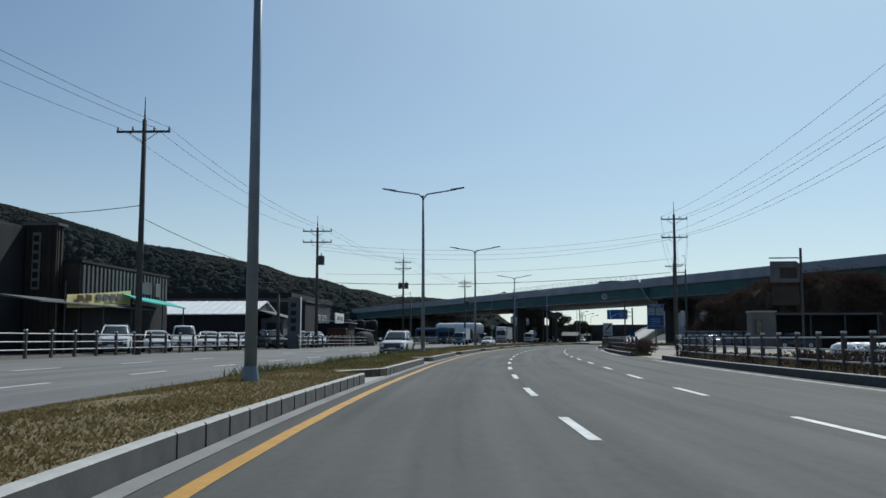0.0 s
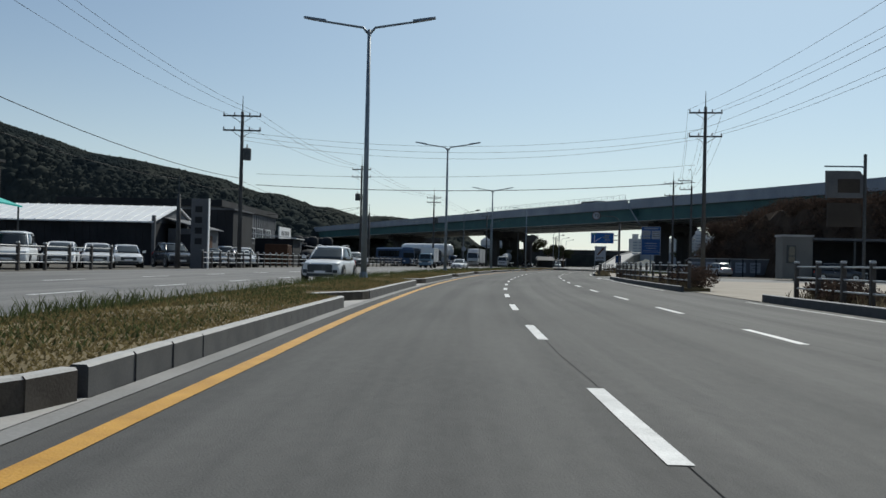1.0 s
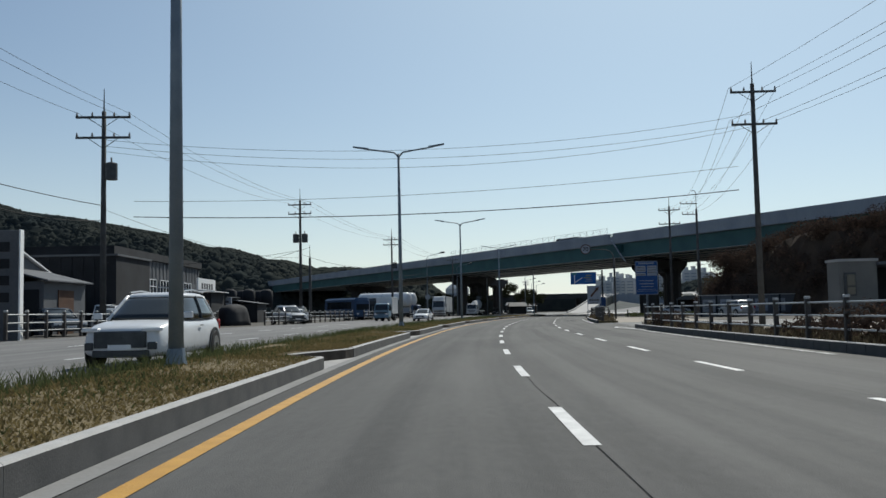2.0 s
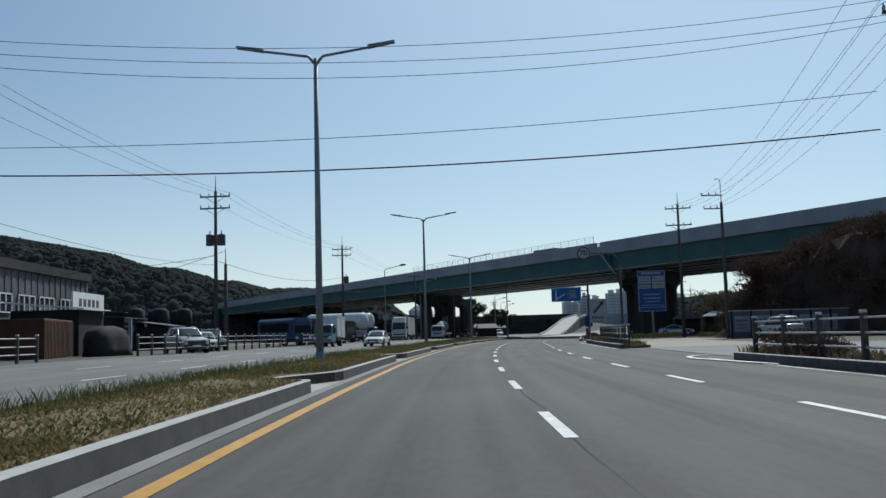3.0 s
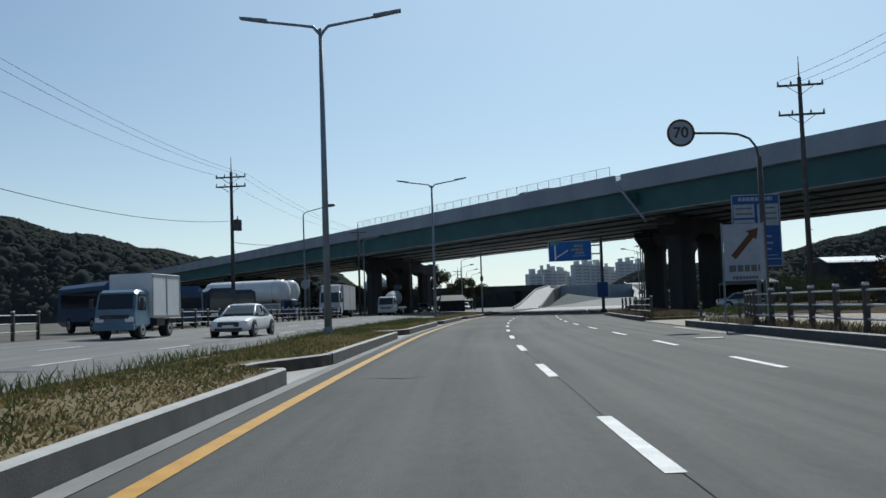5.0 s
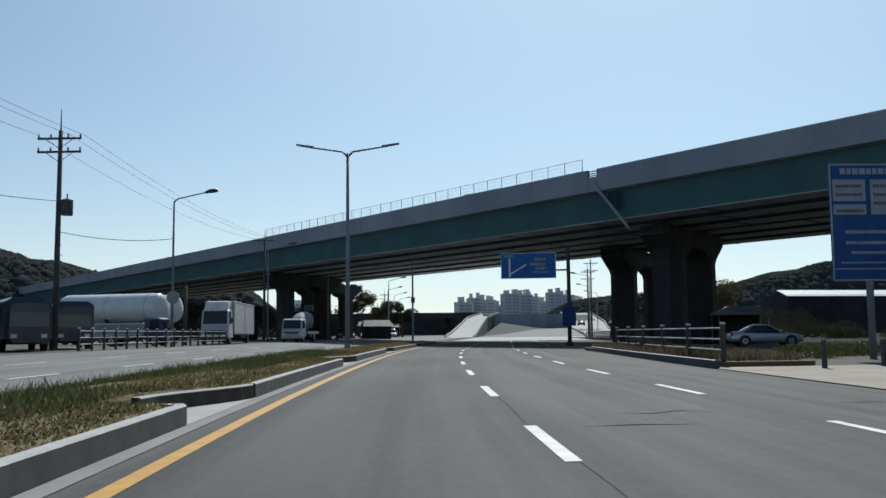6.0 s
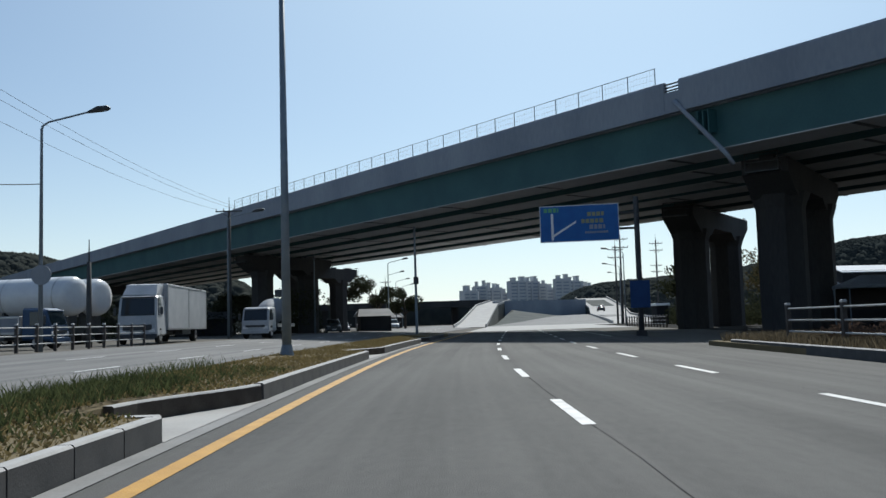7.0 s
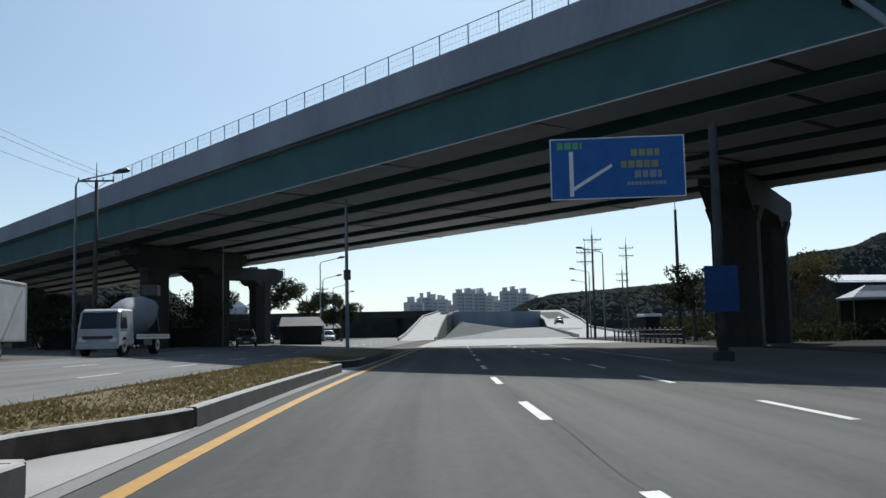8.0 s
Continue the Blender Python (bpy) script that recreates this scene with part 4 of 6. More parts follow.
wire((-16.5, 90.0, 7.2), (-13.0, 139.2, 7.4), 0.8, 0.012)
wire((-13.0, 139.2, 7.8), (-5.2, 183.2, 9.0), 1.0, 0.018)
wire((-13.0, 139.2, 8.2), (-32, 139, 6.8), 0.4, 0.018)
wire((-11.4, 135.1, 8.2), (-30, 150, 6.0), 0.5, 0.018)
wire((-5.2, 183.2, 7.2), (0.22, 192.5, 7.8), 0.3, 0.02)

# single-arm lamp of the far carriageway
sl = thing("street_lamp", "grey single-arm street lamp beside the opposite carriageway", "street lamp", pose(0.22, 192.5, 0.3, 0, 0, -10))
part("pole", Mesh().tube([(0, 0, 0), (0, 0, 10.0), (0.12, 0, 10.2)], [0.11, 0.06, 0.05], 10), GALV, sl, smooth=True)
sa = part("arm", Mesh().tube([(0.0, 0, 10.1), (0.3, 0, 10.3), (2.3, 0, 10.75)], 0.045, 8), GALV, sl)
part("lamp_head", Mesh().tube([(2.1, 0, 10.7), (2.5, 0, 10.82), (2.95, 0, 10.86), (3.1, 0, 10.84)], [0.06, 0.15, 0.14, 0.05], 8), DARK_STEEL, sa)
sl_b = copy_thing(sl, pose(6.0, 227.6, 0.15, 0, 0, -10))
tagged(sl_b, "grey single-arm street lamp close to the viaduct", "street lamp")
# plain pole under the viaduct
up = thing("traffic_pole", "slim grey pole with a small control box under the viaduct", "pole", pose(21.6, 226.0, 0))
part("pole", Mesh().tube([(0, 0, -0.1), (0, 0, 9.3)], [0.12, 0.09], 10), GALV, up)
part("control_box", Mesh().box(0, -0.2, 4.4, 0.4, 0.25, 0.6), DARK_STEEL, up)


# ---- signs ----
def bars(mat, parent, rows, y, name="lettering"):
    """Unreadable writing as broken bars: rows of (x0, x1, z, height)."""
    r = np.random.default_rng(len(rows) * 7 + int(abs(rows[0][0]) * 100))
    for x0, x1, z, h in rows:
        m = Mesh()
        x = x0
        while x < x1 - h * 0.3:
            w = min(h * r.uniform(0.7, 1.0), x1 - x)
            m.box(x + w / 2, y, z, w, 0.012, h)
            x += w + h * 0.22
        part(name, m, mat, parent)


def direction_sign():
    base = thing("direction_sign", "blue direction sign on a grey cantilever pole with white arrows", "road sign", pose(30.9, 199.3, 0, 0, 0, -18.5))
    part("pole", Mesh().tube([(0, 0, -0.1), (0, 0, 8.0)], [0.17, 0.15], 14), POLE_CONC, base, smooth=True)
    for z in (6.2, 7.1):
        part("arm", Mesh().tube([(0, 0, z), (-5.0, 0, z)], 0.07, 8), POLE_CONC, base)
    x0, x1, z0, z1 = -5.55, -1.0, 5.53, 7.66
    panel = part("panel", Mesh().box((x0 + x1) / 2, -0.16, z0, x1 - x0, 0.05, z1 - z0), SIGN_BLUE, base, "blue sign face")
    bd = Mesh()
    for a, b, c, d in ((x0, x1, z0, z0 + 0.04), (x0, x1, z1 - 0.04, z1), (x0, x0 + 0.04, z0, z1), (x1 - 0.04, x1, z0, z1)):
        bd.box((a + b) / 2, -0.195, c, b - a, 0.012, d - c)
    part("border", bd, SIGN_WHITE, panel)
    ar = Mesh()
    ar.box(x0 + 0.72, -0.195, z0 + 0.12, 0.14, 0.012, 1.55)
    ar.hexa([(x0 + 0.78, -0.2, z0 + 0.3), (x0 + 0.78, -0.2, z0 + 0.44), (x0 + 2.1, -0.2, z0 + 1.22), (x0 + 2.1, -0.2, z0 + 1.1)], [(x0 + 0.78, -0.189, z0 + 0.3), (x0 + 0.78, -0.189, z0 + 0.44), (x0 + 2.1, -0.189, z0 + 1.22), (x0 + 2.1, -0.189, z0 + 1.1)])
    part("route_diagram", ar, SIGN_WHITE, panel, "white route arrow")
    bars(SIGN_GREEN, panel, [(x0 + 0.25, x0 + 1.1, z1 - 0.38, 0.24)], -0.195, "route_label")
    bars(SIGN_STRAW, panel, [(x0 + 2.75, x0 + 3.7, z0 + 1.45, 0.24), (x0 + 2.4, x0 + 3.7, z0 + 1.05, 0.24)], -0.195)
    bars(SIGN_PALE, panel, [(x0 + 2.85, x0 + 3.75, z0 + 0.7, 0.25), (x0 + 2.6, x0 + 3.9, z0 + 0.45, 0.12)], -0.195)
    part("lower_sign", Mesh().box(0.0, -0.2, 1.6, 1.1, 0.05, 1.55), SIGN_DULL, base, "faded blue lower panel")
    part("base_block", Mesh().box(0, 0, -0.1, 0.6, 0.6, 0.4, 0, 0.04), PIER_CONC, base)


direction_sign()


def notice_sign():
    base = thing("notice_sign", "tall blue notice board with white text panels on a pole", "road sign", pose(29.1, 157.4, 0, 0, 0, -8))
    part("pole", Mesh().tube([(0, 0.15, -0.1), (0, 0.15, 6.9)], 0.13, 12), GALV, base, smooth=True)
    w, z0, z1 = 2.85, 2.86, 7.19
    panel = part("panel", Mesh().box(0, 0, z0, w, 0.06, z1 - z0), NOTICE_BLUE, base, "blue board")
    f = Mesh()
    for a, b, c, d in ((-w / 2, w / 2, z0, z0 + 0.06), (-w / 2, w / 2, z1 - 0.06, z1), (-w / 2, -w / 2 + 0.06, z0, z1), (w / 2 - 0.06, w / 2, z0, z1), (-w / 2, w / 2, z0 + 0.42, z0 + 0.47)):
        f.box((a + b) / 2, -0.045, c, b - a, 0.02, d - c)
    part("frame", f, SIGN_PALE, panel)
    k = 0
    for x, za, zb in ((-0.7, 5.8, 6.6), (-0.7, 5.3, 5.68), (0.7, 5.3, 6.6)):
        q = part("text_panel", Mesh().box(x, -0.05, za, 1.22, 0.02, zb - za), SIGN_PALE, panel, "weathered text panel")
        bars(CLAD_GREY, q, [(x - 0.5, x + 0.5, zb - 0.3 - 0.32 * i, 0.11) for i in range(int((zb - za) / 0.36))], -0.066)
    bars(SIGN_PALE, panel, [(-1.0, 1.0, 6.8, 0.22), (-0.9, 0.9, 4.6, 0.12), (-0.9, 0.9, 4.2, 0.12), (-0.7, 0.8, 3.85, 0.1), (-1.1, 1.1, 3.5, 0.06)], -0.036)


notice_sign()


def speed_sign():
    base = thing("speed_limit_sign", "round faded speed limit sign on a curved overhead arm", "road sign", pose(21.6, 140.2, 0, 0, 0, -6))
    part("pole", Mesh().tube([(0, 0, -0.1), (0, 0, 6.7)], 0.11, 12), POLE_CONC, base, smooth=True)
    part("arm", Mesh().tube([(0, 0, 6.5), (-0.1, 0, 7.1), (-0.35, 0, 7.45), (-0.8, 0, 7.65), (-1.4, 0, 7.71), (-2.6, 0, 7.75)], 0.05, 8), POLE_CONC, base, smooth=True)
    c = (-3.1, -0.03, 7.77)
    disc = part("disc", Mesh().disc(c, (0, 1, 0), 0.555, 0.04, 40), SIGN_PALE, base, "dull white sign disc")
    ring = Mesh()
    n = 48
    rr = []
    for rad, yy in ((0.56, -0.07), (0.56, -0.05), (0.47, -0.05), (0.47, -0.07)):
        rr.append([(c[0] + rad * math.cos(2 * math.pi * i / n), yy, c[2] + rad * math.sin(2 * math.pi * i / n)) for i in range(n)])
    ring.loft(rr + [rr[0]], caps=False)
    part("red_ring", ring, RUST, disc, "faded dark red ring")
    cu = bpy.data.curves.new("lettering", "FONT")
    cu.body, cu.size, cu.extrude, cu.align_x, cu.align_y = "70", 0.62, 0.006, "CENTER", "CENTER"
    cu.offset = 0.012
    cu.materials.append(INK)
    t = new("lettering", cu)
    t.parent = disc
    t.matrix_basis = Matrix.Translation((c[0], -0.062, c[2])) @ pose(0, 0, 0, 90, 0, 0)


speed_sign()
# banner hung by the driveway
bb = thing("banner_board", "weathered grey board with a dark diagonal arrow between posts", "banner", pose(18.3, 134.6, 0.1, 0, 0, -12))
part("sheet", Mesh().box(0, 0, 1.55, 1.3, 0.02, 1.9), SIGN_PALE, bb, "grey board face")
for x in (-0.68, 0.68):
    part("post", Mesh().tube([(x, 0.04, -0.1), (x, 0.04, 3.5)], 0.03, 8), GALV, bb)
part("arrow", Mesh().hexa([(-0.42, -0.02, 2.4), (-0.28, -0.02, 2.26), (0.4, -0.02, 3.05), (0.26, -0.02, 3.19)], [(-0.42, -0.014, 2.4), (-0.28, -0.014, 2.26), (0.4, -0.014, 3.05), (0.26, -0.014, 3.19)]).hexa([(0.5, -0.02, 3.3), (0.1, -0.02, 3.2), (0.42, -0.02, 2.9), (0.46, -0.02, 3.1)], [(0.5, -0.014, 3.3), (0.1, -0.014, 3.2), (0.42, -0.014, 2.9), (0.46, -0.014, 3.1)]), RUST, bb, "dull red diagonal arrow")
bars(CLAD_GREY, bb, [(-0.5, 0.5, 1.85, 0.22), (-0.4, 0.45, 1.6, 0.1)], -0.018)

# ---- road wear ----
TAR = material("tar_seal", (0.03, 0.03, 0.031), (0.05, 0.05, 0.05), 0.95, scale=3, fine=40, bump=0.4, spec=0.0)


def seam(name, off, y0, y1, w, wander, seed):
    n = int((y1 - y0) / 1.2)
    rows = []
    for i in range(n + 1):
        y = y0 + (y1 - y0) * i / n
        o = off + wander * noise.noise(Vector((y * 0.25, seed, 0)))
        ww = w * max(0.02, 0.5 + 0.5 * noise.noise(Vector((y * 1.7, seed, 5))) + 0.9 * noise.noise(Vector((y * 0.07, seed, 9))))
        rows.append([at(o - ww, y, 0.004), at(o + ww, y, 0.004)])
    return setting(name, Mesh().loft(rows, caps=False, closed=False), TAR, "dark tar-sealed joint running along the lane", "road joint")


seam("road_joint_1", 0.03, -20, 196, 0.006, 0.09, 1)
seam("road_joint_2", 3.6, -20, 196, 0.005, 0.10, 2)
for k, (y, o0, o1) in enumerate(((86.5, 4.4, 6.0), (87.8, 2.5, 3.3), (92.5, 5.4, 6.8), (120, -3.0, -1.9), (131, 4.4, 5.4), (139.2, 1.3, 2.6), (140.0, 4.9, 5.9), (137.6, 0.6, 1.9), (66, 4.2, 5.1), (108, 1.5, 2.3))):
    rows = []
    for i in range(9):
        o = o0 + (o1 - o0) * i / 8
        yy = y + 0.25 * noise.noise(Vector((o * 2, y, 0)))
        w = 0.028 * (1.1 - abs(i - 4) / 5)
        rows.append([at(o, yy - w, 0.005), at(o, yy + w, 0.005)])
    setting("road_crack_%d" % (k + 1), Mesh().loft(rows, caps=False, closed=False), TAR, "dark sealed crack across the lane", "road crack")
mh = tagged(part("manhole_cover", Mesh().disc((0, 0, 0), (0, 0, 1), 0.42, 0.03, 28), DARK_STEEL), "round dark iron manhole cover in the asphalt", "manhole cover")
mh.location = at(5.2, 129.8, 0.005)


# ---- vehicles ----
def wheel(base, x, y, r, w=0.22):
    t = part("wheel", Mesh().tube([(x - w / 2, y, r), (x - w / 2 + 0.03, y, r), (x + w / 2 - 0.03, y, r), (x + w / 2, y, r)], [r * 0.9, r, r, r * 0.9], 18), RUBBER, base)
    s = 1 if x > 0 else -1
    part("rim", Mesh().disc((x + s * w * 0.44, y, r), (1, 0, 0), r * 0.62, 0.05, 14), RIM, t)
    part("hub", Mesh().disc((x + s * w * 0.56, y, r), (1, 0, 0), r * 0.2, 0.03, 8), DARK_STEEL, t)


def ring8(y, w0, w1, z0, z1, c=0.12):
    """A rounded cross-section of a car body."""
    return [(-w0 + c, y, z0), (w0 - c, y, z0), (w0, y, z0 + c), (w1 + 0.0, y, z1 - c * 0.8), (w1 - c, y, z1), (-w1 + c, y, z1), (-w1, y, z1 - c * 0.8), (-w0, y, z0 + c)]


CARS = {
    "sedan": dict(L=4.75, W=0.92, H=1.45, belt=0.93, hood=0.86, tail=1.0, cab=(-1.15, -0.2, 0.85, 1.85), r=0.33),
    "suv": dict(L=4.7, W=0.95, H=1.7, belt=1.08, hood=1.04, tail=1.14, cab=(-1.35, -0.4, 1.55, 2.2), r=0.38),
    "van": dict(L=4.9, W=0.96, H=1.85, belt=1.1, hood=1.02, tail=1.15, cab=(-1.5, -0.75, 2.0, 2.35), r=0.34)}


def soften(ob, levels=2):
    """Round a lofted panel."""
    md = ob.modifiers.new("round", "SUBSURF")
    md.levels = md.render_levels = levels
    return ob


def car(kind, paint, label, m, group=""):
    """A car with its nose to -y, standing on its origin."""
    d = CARS[kind]
    base = thing("suv" if kind == "suv" else "van" if kind == "van" else "car", label, "car", m, group)
    h, W = d["L"] / 2, d["W"]
    y0, y1, y2, y3 = d["cab"]
    b = Mesh().loft([ring8(-h, W * 0.78, W * 0.72, 0.35, d["hood"] - 0.25, 0.08), ring8(-h + 0.12, W * 0.92, W * 0.84, 0.24, d["hood"] - 0.12), ring8(-h + 0.5, W, W * 0.93, 0.22, d["hood"] - 0.04),
                     ring8(y0, W, W * 0.95, 0.22, d["belt"]), ring8(0, W, W * 0.96, 0.22, d["belt"]), ring8(y2, W, W * 0.95, 0.22, d["belt"] + 0.02), ring8(h - 0.35, W * 0.98, W * 0.9, 0.24, d["tail"]), ring8(h - 0.06, W * 0.92, W * 0.84, 0.3, d["tail"] - 0.08), ring8(h, W * 0.8, W * 0.75, 0.4, d["tail"] - 0.2, 0.08)])
    soften(part("body", b, paint, base, smooth=True))
    zt, zb = d["H"] - 0.07, d["belt"] - 0.03
    g0, g1 = W * 0.92, W * 0.73
    ym = (y1 + y2) / 2

    def cabin(f, grow=1.0, lift=0.0):
        """A rounded outline of the cabin at the share f of its height."""
        front, back, w = y0 + (y1 - y0) * f, y3 + (y2 - y3) * f, g0 + (g1 - g0) * f ** 1.3
        ring = []
        for q in range(28):
            a = math.pi * (2 * q + 1) / 28
            c, n = math.cos(a), math.sin(a)
            ring.append((w * grow * math.copysign(abs(c) ** 0.45, c), (front + back) / 2 + (back - front) / 2 * grow * math.copysign(abs(n) ** 0.45, n), zb + (zt - zb) * f + lift))
        return ring
    part("glasshouse", Mesh().loft([cabin(f) for f in (0, 0.25, 0.5, 0.75, 0.96)]), GLASS, base, "dark tinted windows", True)
    part("roof", Mesh().loft([cabin(0.9, 1.015), cabin(1.0, 1.0), cabin(1.0, 0.93, 0.035), cabin(1.0, 0.75, 0.06), cabin(1.0, 0.4, 0.072)]), paint, base, smooth=True)
    for q in (3, 10, 17, 24):
        part("pillar", Mesh().tube([cabin(f, 1.004)[q] for f in (0, 0.25, 0.5, 0.75, 0.95)], 0.05, 6), paint, base, smooth=True)
    for s in (-1, 1):
        part("pillar", Mesh().tube([(s * (g0 + (g1 - g0) * f ** 1.3) * 1.005, ym - 0.05, zb + (zt - zb) * f) for f in (0, 0.33, 0.66, 0.95)], 0.035, 6), DARK_STEEL, base)
        if kind == "suv":
            part("headlight", Mesh().box(s * W * 0.7, -h + 0.1, d["hood"] - 0.23, 0.44, 0.14, 0.075, s * 0.3, 0.02), LAMP_CLEAR, base, "slim clear headlight")
            part("fog_light", Mesh().box(s * W * 0.72, -h + 0.05, 0.42, 0.2, 0.1, 0.16, s * 0.25, 0.02), DARK_STEEL, base)
        else:
            part("headlight", Mesh().box(s * W * 0.68, -h + 0.13, d["hood"] - 0.3, 0.36, 0.16, 0.14, s * 0.25, 0.02), LAMP_CLEAR, base)
        part("tail_light", Mesh().box(s * W * 0.76, h - 0.08, d["tail"] - 0.35, 0.22, 0.1, 0.24, 0, 0.02), LAMP_RED, base)
        part("door_mirror", Mesh().box(s * (W + 0.1), y0 + 0.35, d["belt"], 0.2, 0.1, 0.14, 0, 0.02), paint, base)
        for y in (-h + 0.88, h - 0.9):
            wheel(base, s * (W - 0.09), y, d["r"])
            part("wheel_arch", Mesh().tube([(s * (W - 0.02), y, d["r"]), (s * (W + 0.005), y, d["r"])], d["r"] + 0.07, 18), DARK_STEEL, base)
        part("door_handle", Mesh().box(s * (W - 0.005), 0.35, d["belt"] - 0.2, 0.03, 0.18, 0.03), RIM, base)
    tall = 0.36 if kind == "suv" else 0.2
    part("grille", Mesh().box(0, -h + 0.015, 0.46, W * (1.2 if kind == "suv" else 1.0), 0.08, tall, 0, 0.03), DARK_STEEL, base, "black grille")
    if kind == "suv":
        for s in (-1, 1):
            part("roof_rail", Mesh().tube([(s * g1 * 0.9, y1 + 0.25, zt + 0.07), (s * g1 * 0.92, ym, zt + 0.12), (s * g1 * 0.9, y2 - 0.1, zt + 0.07)], 0.02, 6), RIM, base)
    part("lower_intake", Mesh().box(0, -h + 0.04, 0.27, W * 1.3, 0.06, 0.14, 0, 0.02), DARK_STEEL, base)
    part("number_plate", Mesh().box(0, -h - 0.03, 0.42, 0.5, 0.02, 0.11), SIGN_WHITE, base)
    return base


def box_truck(paint, box_mat, label, m, L=6.0, W=2.0, cab_h=2.2, box_h=2.9, r=0.38, cab_len=1.6, deflector=False):
    base = thing("box_truck", label, "truck", m)
    h, w = L / 2, W / 2
    c = Mesh().loft([ring8(-h, w * 0.9, w * 0.88, 0.45, 1.25, 0.08), ring8(-h + 0.06, w, w * 0.96, 0.42, cab_h * 0.58), ring8(-h + 0.32, w, w * 0.93, 0.42, cab_h - 0.12), ring8(-h + 0.6, w, w * 0.93, 0.42, cab_h), ring8(-h + cab_len, w, w * 0.93, 0.5, cab_h)])
    part("cab", c, paint, base)
    z0, z1 = cab_h * 0.58, cab_h - 0.2
    f = (cab_h * 0.58 - z1) / (cab_h * 0.58 - cab_h + 0.12)
    ws = Mesh().hexa([(-w * 0.84, -h + 0.045, z0), (w * 0.84, -h + 0.045, z0), (w * 0.84, -h + 0.1, z0), (-w * 0.84, -h + 0.1, z0)], [(-w * 0.8, -h + 0.03 + 0.26 * f, z1), (w * 0.8, -h + 0.03 + 0.26 * f, z1), (w * 0.8, -h + 0.4, z1), (-w * 0.8, -h + 0.4, z1)])
    part("windscreen", ws, GLASS, base, "dark windscreen")
    for s in (-1, 1):
        part("side_window", Mesh().hexa([(s * (w * 0.955), -h + 0.35, z0), (s * (w * 0.955), -h + 1.2, z0), (s * (w * 0.99), -h + 1.2, z0), (s * (w * 0.99), -h + 0.35, z0)], [(s * w * 0.93, -h + 0.5, z1), (s * w * 0.93, -h + 1.2, z1), (s * w * 0.955, -h + 1.2, z1), (s * w * 0.955, -h + 0.5, z1)]), GLASS, base)
        part("headlight", Mesh().box(s * w * 0.72, -h + 0.01, 0.72, 0.36, 0.08, 0.2, 0, 0.02), LAMP_CLEAR, base)
        part("door_mirror", Mesh().box(s * (w + 0.2), -h + 0.25, z0 + 0.05, 0.16, 0.08, 0.45, 0, 0.02), DARK_STEEL, base)
        wheel(base, s * (w - 0.14), -h + 0.8, r, 0.26)
        wheel(base, s * (w - 0.2), h - L * 0.24, r, 0.4)
    part("bumper", Mesh().box(0, -h - 0.02, 0.38, W * 0.98, 0.16, 0.24, 0, 0.03), DARK_STEEL if deflector else paint, base)
    part("grille", Mesh().box(0, -h - 0.01, 0.85, W * 0.72, 0.06, 0.34 if deflector else 0.16, 0, 0.03), DARK_STEEL, base)
    for s in (-0.5, 0.5):
        part("wiper", Mesh().tube([(s * w, -h + 0.02, z0 + 0.02), (s * w + 0.45, -h + 0.06, z0 + 0.16)], 0.012, 4), DARK_STEEL, base)
    part("sun_visor", Mesh().box(0, -h + 0.3, z1 + 0.02, W * 0.84, 0.16, 0.07, 0, 0.02), DARK_STEEL if deflector else paint, base)
    part("chassis", Mesh().box(0, 0.3, 0.55, W * 0.5, L - 1.0, 0.2), DARK_STEEL, base)
    y0 = -h + cab_len + 0.12
    bx = part("cargo_box", Mesh().box(0, (y0 + h) / 2, 0.85, W * 1.06, h - y0, box_h - 0.85, 0, 0.03), box_mat, base, "pale cargo box")
    fr = Mesh()
    for s in (-1, 1):
        for y in (y0 + 0.05, (y0 + h) / 2, h - 0.05):
            fr.box(s * W * 0.535, y, 0.86, 0.03, 0.08, box_h - 0.92)
        fr.box(s * W * 0.535, (y0 + h) / 2, box_h - 0.12, 0.03, h - y0 - 0.04, 0.09)
        fr.box(s * W * 0.535, (y0 + h) / 2, 0.83, 0.03, h - y0 - 0.04, 0.12)
    part("box_frame", fr, RIM, bx)
    part("side_skirt", Mesh().box(0, h - L * 0.45, 0.5, W * 1.0, L * 0.18, 0.34), DARK_STEEL, base)
    if deflector:
        part("wind_deflector", Mesh().hexa([(-w * 0.85, -h + 0.5, cab_h), (w * 0.85, -h + 0.5, cab_h), (w * 0.85, y0 - 0.1, cab_h), (-w * 0.85, y0 - 0.1, cab_h)], [(-w * 0.75, -h + 1.2, box_h - 0.1), (w * 0.75, -h + 1.2, box_h - 0.1), (w * 0.85, y0 - 0.1, box_h), (-w * 0.85, y0 - 0.1, box_h)]), paint, base)
    return base


def facing(off, y, z=0.03, extra=0.0):
    return pose(*at(off, y, z + rise(off)), 0, 0, math.degrees(heading(y)) + extra)


car("suv", PAINT_WHITE, "white sport utility car on the opposite carriageway", facing(-8.4, 61.5, 0.005))
car("sedan", PAINT_WHITE, "white saloon car in the inner lane of the opposite carriageway", facing(-12.0, 147.0, 0.005))
box_truck(PAINT_SKY, PAINT_WHITE, "small pale blue lorry with a white cargo box", facing(-16.2, 146.0, 0.005), 5.1, 1.75, 2.05, 2.75)
box_truck(PAINT_DIRTY, PAINT_DIRTY, "dusty white lorry with a ribbed cargo box parked at the roadside", pose(2.75, 214.2, 0.3, 0, 0, -6), 14.4, 2.4, 3.0, 3.75, 0.5, 2.2, True)


